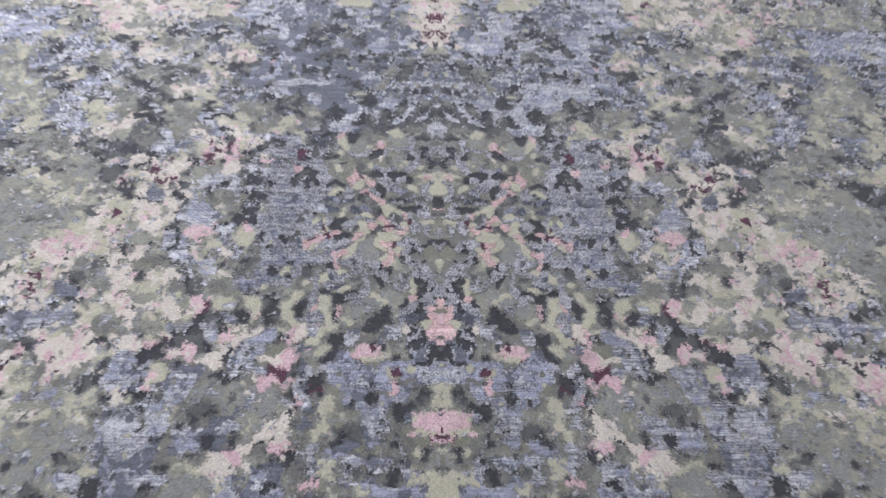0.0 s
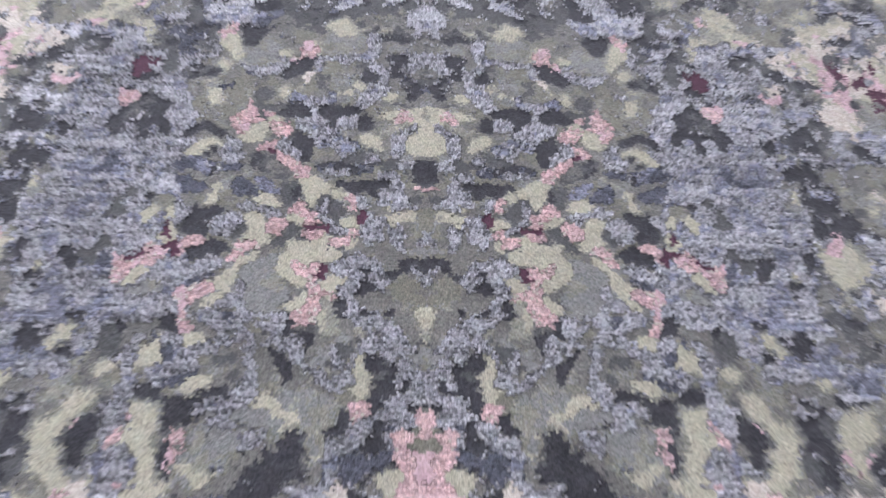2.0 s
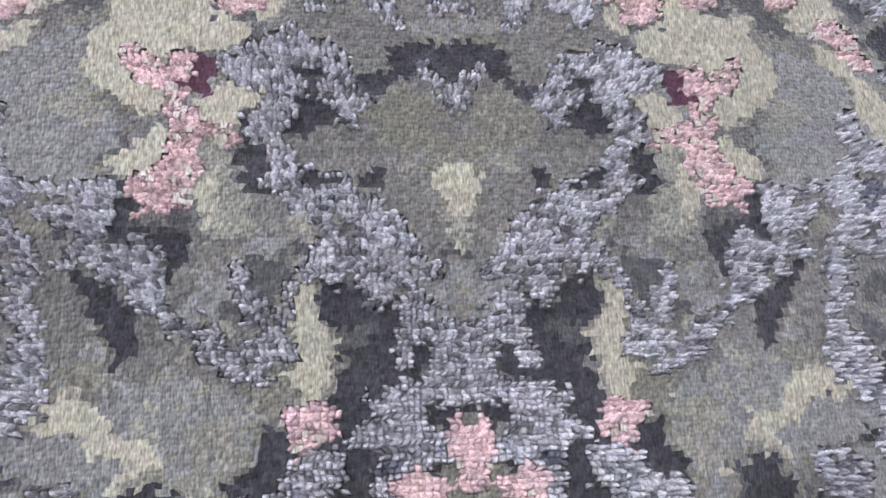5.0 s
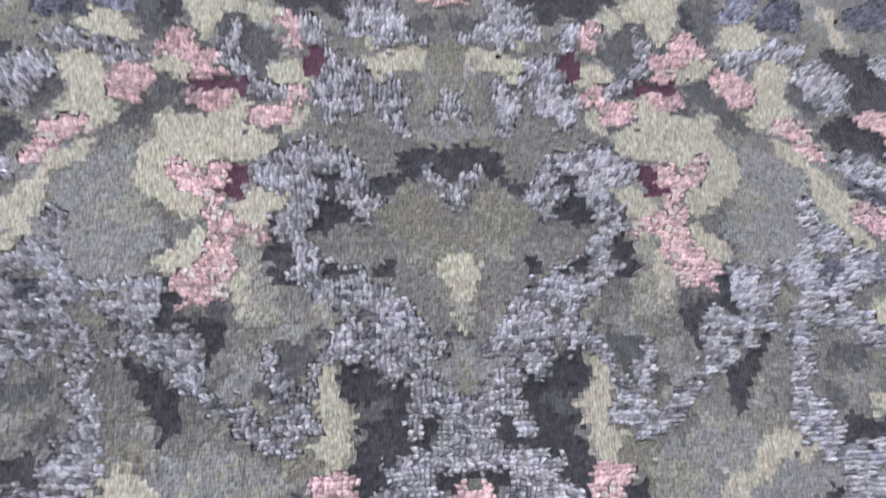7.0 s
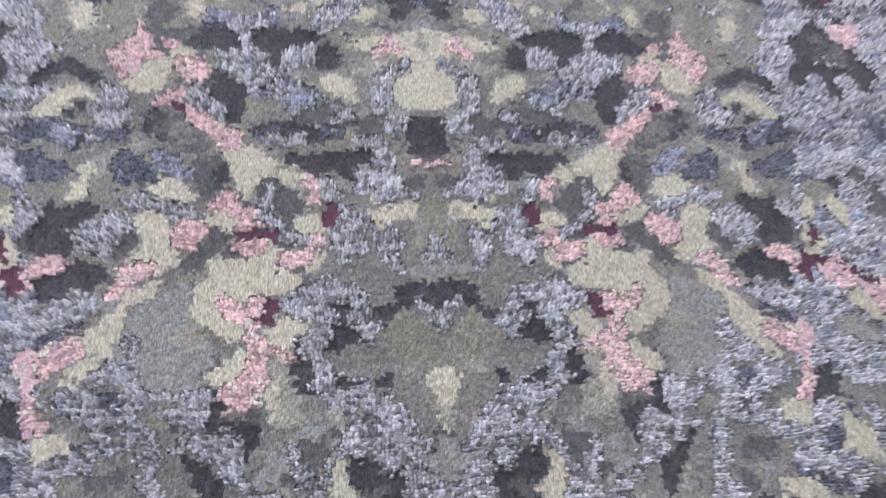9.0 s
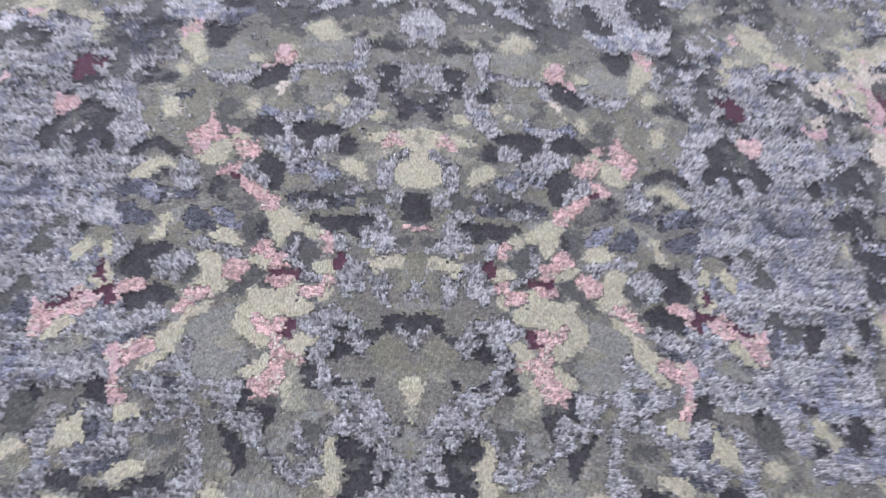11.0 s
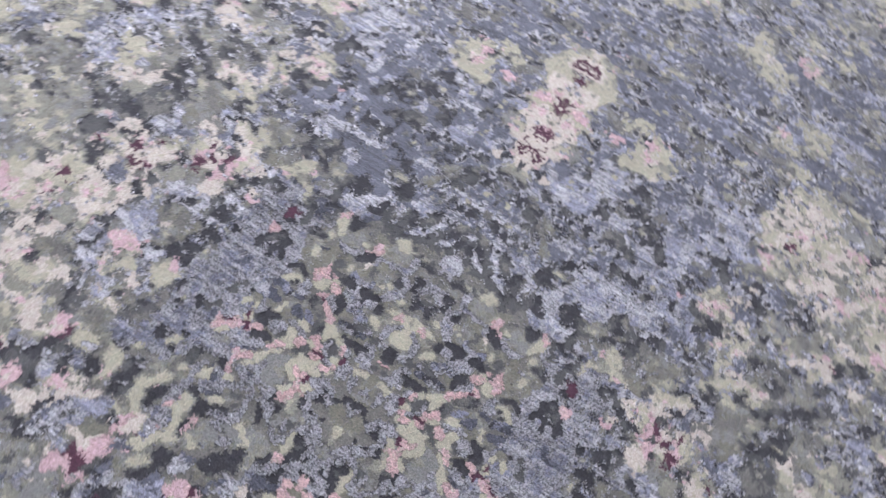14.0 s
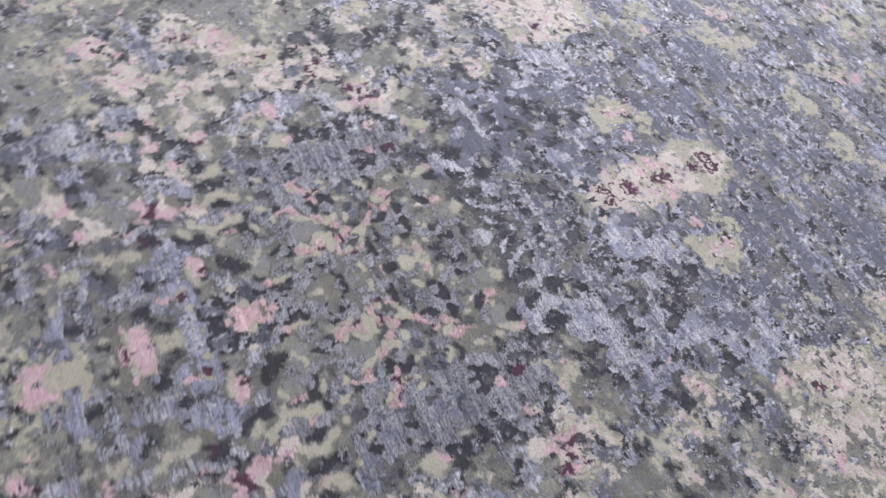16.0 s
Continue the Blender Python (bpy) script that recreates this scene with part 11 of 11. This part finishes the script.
GAP = np.array([0.0010, 0.0022, 0.0038, 0.0024, 0.0010, 0.0010, 0.0009, 0.0022, 0.0010, 0.0009, 0.0010, 0.0010, 0.0010, 0.0018])


def tufts(js, is_):
    """Single tufts: an eight-sided rounded tip on sides that go down into the gaps; their feet meet the neighbours'."""
    n = knots[js, is_]
    count = len(js)
    foot_u, foot_v = is_[:, None] + np.array([0, 1, 1, 0]), js[:, None] + np.array([0, 0, 1, 1])
    foot_x, foot_y = spot(foot_u, foot_v)
    foot_z = corner[foot_v, foot_u] - GAP[n][:, None]
    mid_x, mid_y = foot_x.mean(1, keepdims=True), foot_y.mean(1, keepdims=True)
    fill = (FILL[n] * (0.92 + 0.20 * scatter(is_, js, 1)))[:, None]
    lean_x, lean_y = 0.0004 * scatter(is_, js, 2)[:, None], (0.0004 * scatter(is_, js, 3) + 0.0001)[:, None]
    order, after = [0, 0, 1, 1, 2, 2, 3, 3], [3, 1, 0, 2, 1, 3, 2, 0]
    rim_x = 0.72 * foot_x[:, order] + 0.28 * foot_x[:, after]
    rim_y = 0.72 * foot_y[:, order] + 0.28 * foot_y[:, after]
    ring_x, ring_y = mid_x + (rim_x - mid_x) * fill + lean_x, mid_y + (rim_y - mid_y) * fill * 0.82 + lean_y
    tip = tall[js, is_] + GAP[n] * (0.45 * scatter(is_, js, 4) - 0.6 * (scatter(is_, js, 5) > 0.80))
    ring_z = np.repeat((tip - GAP[n] * 0.30)[:, None], 8, 1)
    _, first_of, foot = np.unique((foot_v * (WIDE + 1) + foot_u).ravel(), return_index=True, return_inverse=True)
    feet = np.stack([foot_x.ravel()[first_of], foot_y.ravel()[first_of], foot_z.ravel()[first_of]], 1)
    rings = np.stack([ring_x.ravel(), ring_y.ravel(), ring_z.ravel()], 1)
    tops = np.stack([(mid_x + 1.5 * lean_x).ravel(), (mid_y + 1.5 * lean_y).ravel(), tip + GAP[n] * 0.35], 1)
    place = np.concatenate([feet, rings, tops])
    all13 = np.concatenate([foot.reshape(count, 4), len(feet) + np.arange(8 * count).reshape(count, 8), (len(feet) + 8 * count + np.arange(count))[:, None]], 1)
    sides = all13[:, [0, 1, 6, 5, 1, 2, 8, 7, 2, 3, 10, 9, 3, 0, 4, 11]]
    bevels = all13[:, [0, 5, 4, 1, 7, 6, 2, 9, 8, 3, 11, 10]]
    tips = all13[:, [4, 5, 12, 5, 6, 12, 6, 7, 12, 7, 8, 12, 8, 9, 12, 9, 10, 12, 10, 11, 12, 11, 4, 12]]
    loops = np.concatenate([sides, bevels, tips], 1).ravel()
    starts = np.tile(np.array([4] * 4 + [3] * 12), count)
    return place, loops, starts, np.repeat(lots[js, is_], 16)


def sheet(js, is_, level):
    """A quad for each knot, or for four of them at level 2."""
    if level == 2:
        keep = (js % 2 == 0) & (is_ % 2 == 0)
        js, is_ = js[keep], is_[keep]
    u, v = is_[:, None] + np.array([0, 1, 1, 0]) * level, js[:, None] + np.array([0, 0, 1, 1]) * level
    flat, inverse = np.unique((v * (WIDE + 1) + u).ravel(), return_inverse=True)
    vv, uu = flat // (WIDE + 1), flat % (WIDE + 1)
    place = np.stack([*spot(uu, vv), corner[vv, uu]], 1)
    return place, inverse.ravel(), np.full(len(js), 4), lots[js, is_]


def cones(js, is_, level):
    """Silk knots away from the middle: a low tip on a foot for each knot, or for four of them at level 2."""
    if level == 2:
        keep = (js % 2 == 0) & (is_ % 2 == 0)
        js, is_ = js[keep], is_[keep]
    n, count = knots[js, is_], len(js)
    u, v = is_[:, None] + np.array([0, 1, 1, 0]) * level, js[:, None] + np.array([0, 0, 1, 1]) * level
    x, y = spot(u, v)
    z = corner[v, u] - GAP[n][:, None] * (0.75 * level)
    tip_x = x.mean(1, keepdims=True) + 0.0006 * level * scatter(is_, js, 2)[:, None]
    tip_y = y.mean(1, keepdims=True) + 0.0006 * level * scatter(is_, js, 3)[:, None]
    tip_z = (tall[js, is_] + GAP[n] * level * (0.3 + 0.35 * scatter(is_, js, 4)))[:, None]
    _, first_of, foot = np.unique((v * (WIDE + 1) + u).ravel(), return_index=True, return_inverse=True)
    feet = np.stack([x.ravel()[first_of], y.ravel()[first_of], z.ravel()[first_of]], 1)
    place = np.concatenate([feet, np.concatenate([tip_x, tip_y, tip_z], 1)])
    five = np.concatenate([foot.reshape(count, 4), (len(feet) + np.arange(count))[:, None]], 1)
    loops = five[:, [0, 1, 4, 1, 2, 4, 2, 3, 4, 3, 0, 4]].ravel()
    return place, loops, np.full(4 * count, 3), np.repeat(lots[js, is_], 4)


SILKS = [INDEX[n] for n in ("silver", "slate", "blue", "pink")]


def pile_mesh(name, js, is_, mat, level):
    if knots[js[0], is_[0]] in SILKS:
        place, loops, counts, shades = tufts(js, is_) if level == 0 else cones(js, is_, level)
    else:
        place, loops, counts, shades = sheet(js, is_, max(1, level))
    mesh = bpy.data.meshes.new(name)
    mesh.vertices.add(len(place))
    mesh.vertices.foreach_set("co", place.astype(np.float32).ravel())
    mesh.loops.add(len(loops))
    mesh.loops.foreach_set("vertex_index", loops.astype(np.int32))
    mesh.polygons.add(len(counts))
    mesh.polygons.foreach_set("loop_start", np.concatenate([[0], np.cumsum(counts)[:-1]]).astype(np.int32))
    mesh.polygons.foreach_set("use_smooth", np.ones(len(counts), bool))
    shade = mesh.attributes.new("lot", "FLOAT", "FACE")
    shade.data.foreach_set("value", shades.astype(np.float32))
    mesh.materials.append(mat)
    mesh.update(calc_edges=True)
    return mesh


rug = new("rug")
tagged(rug, "hand-knotted wool and silk rug with mirrored grey-blue, olive and pink pattern", "rug")
backing = slab("backing", -HALF_W, HALF_W, Y0, Y1, 0.0, 0.0075, plain("cotton_backing", (0.45, 0.42, 0.36), 0.9, 60.0))
backing.parent = rug
backing["label"] = "woven beige cotton backing"

# single flowers and petals: patches of one light or red yarn that hang together
kin = knots * 3 + grade
shown = np.isin(knots, [INDEX["pink"], INDEX["maroon"], INDEX["cream"], INDEX["blush"]])
shown[:, [0, -1]] = False
patches = []
flat_kin, flat_shown = kin.ravel().tolist(), shown.ravel()
seeds = np.flatnonzero(flat_shown)
waiting = set(seeds.tolist())
for seed in seeds.tolist():
    if seed not in waiting:
        continue
    waiting.discard(seed)
    members, mine = [seed], flat_kin[seed]
    for at in members:
        for beside in (at - 1, at + 1, at - WIDE, at + WIDE):
            if beside in waiting and flat_kin[beside] == mine:
                waiting.discard(beside)
                members.append(beside)
    patches.append(members)
patches.sort(key=len, reverse=True)
PER_KIND = 280
singles = {"pink": [], "maroon": [], "cream": [], "blush": []}
for members in patches:
    name = YARNS[knots.flat[members[0]]][0]
    if len(members) >= 40 and len(singles[name]) < PER_KIND:
        singles[name].append(np.array(members))
owned = np.zeros(NY * WIDE, bool)
for some in singles.values():
    for members in some:
        owned[members] = True
owned = owned.reshape(NY, WIDE)

YARN_LABELS = ["dark charcoal wool", "slate grey silk", "silver grey looped silk", "blue-grey silk", "dark moss wool", "olive grey wool",
               "pale cream-olive wool", "dusty pink silk", "dark maroon wool", "pinkish beige wool",
               "graphite grey wool", "sage grey wool", "khaki brown wool", "dusty rose silk"]
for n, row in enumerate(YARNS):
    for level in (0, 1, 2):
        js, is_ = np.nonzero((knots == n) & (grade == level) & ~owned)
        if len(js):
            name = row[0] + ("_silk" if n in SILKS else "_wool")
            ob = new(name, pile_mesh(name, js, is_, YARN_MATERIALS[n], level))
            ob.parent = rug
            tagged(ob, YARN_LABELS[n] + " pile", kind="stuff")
PART_NAMES = {"pink": "blossom", "maroon": "blossom_heart", "cream": "petal", "blush": "blush_petal"}
for name, some in singles.items():
    n = INDEX[name]
    for members in some:
        js, is_ = np.divmod(np.sort(members), WIDE)
        ob = new(PART_NAMES[name], pile_mesh(PART_NAMES[name], js, is_, YARN_MATERIALS[n], int(grade[js[0], is_[0]])))
        ob.parent = rug
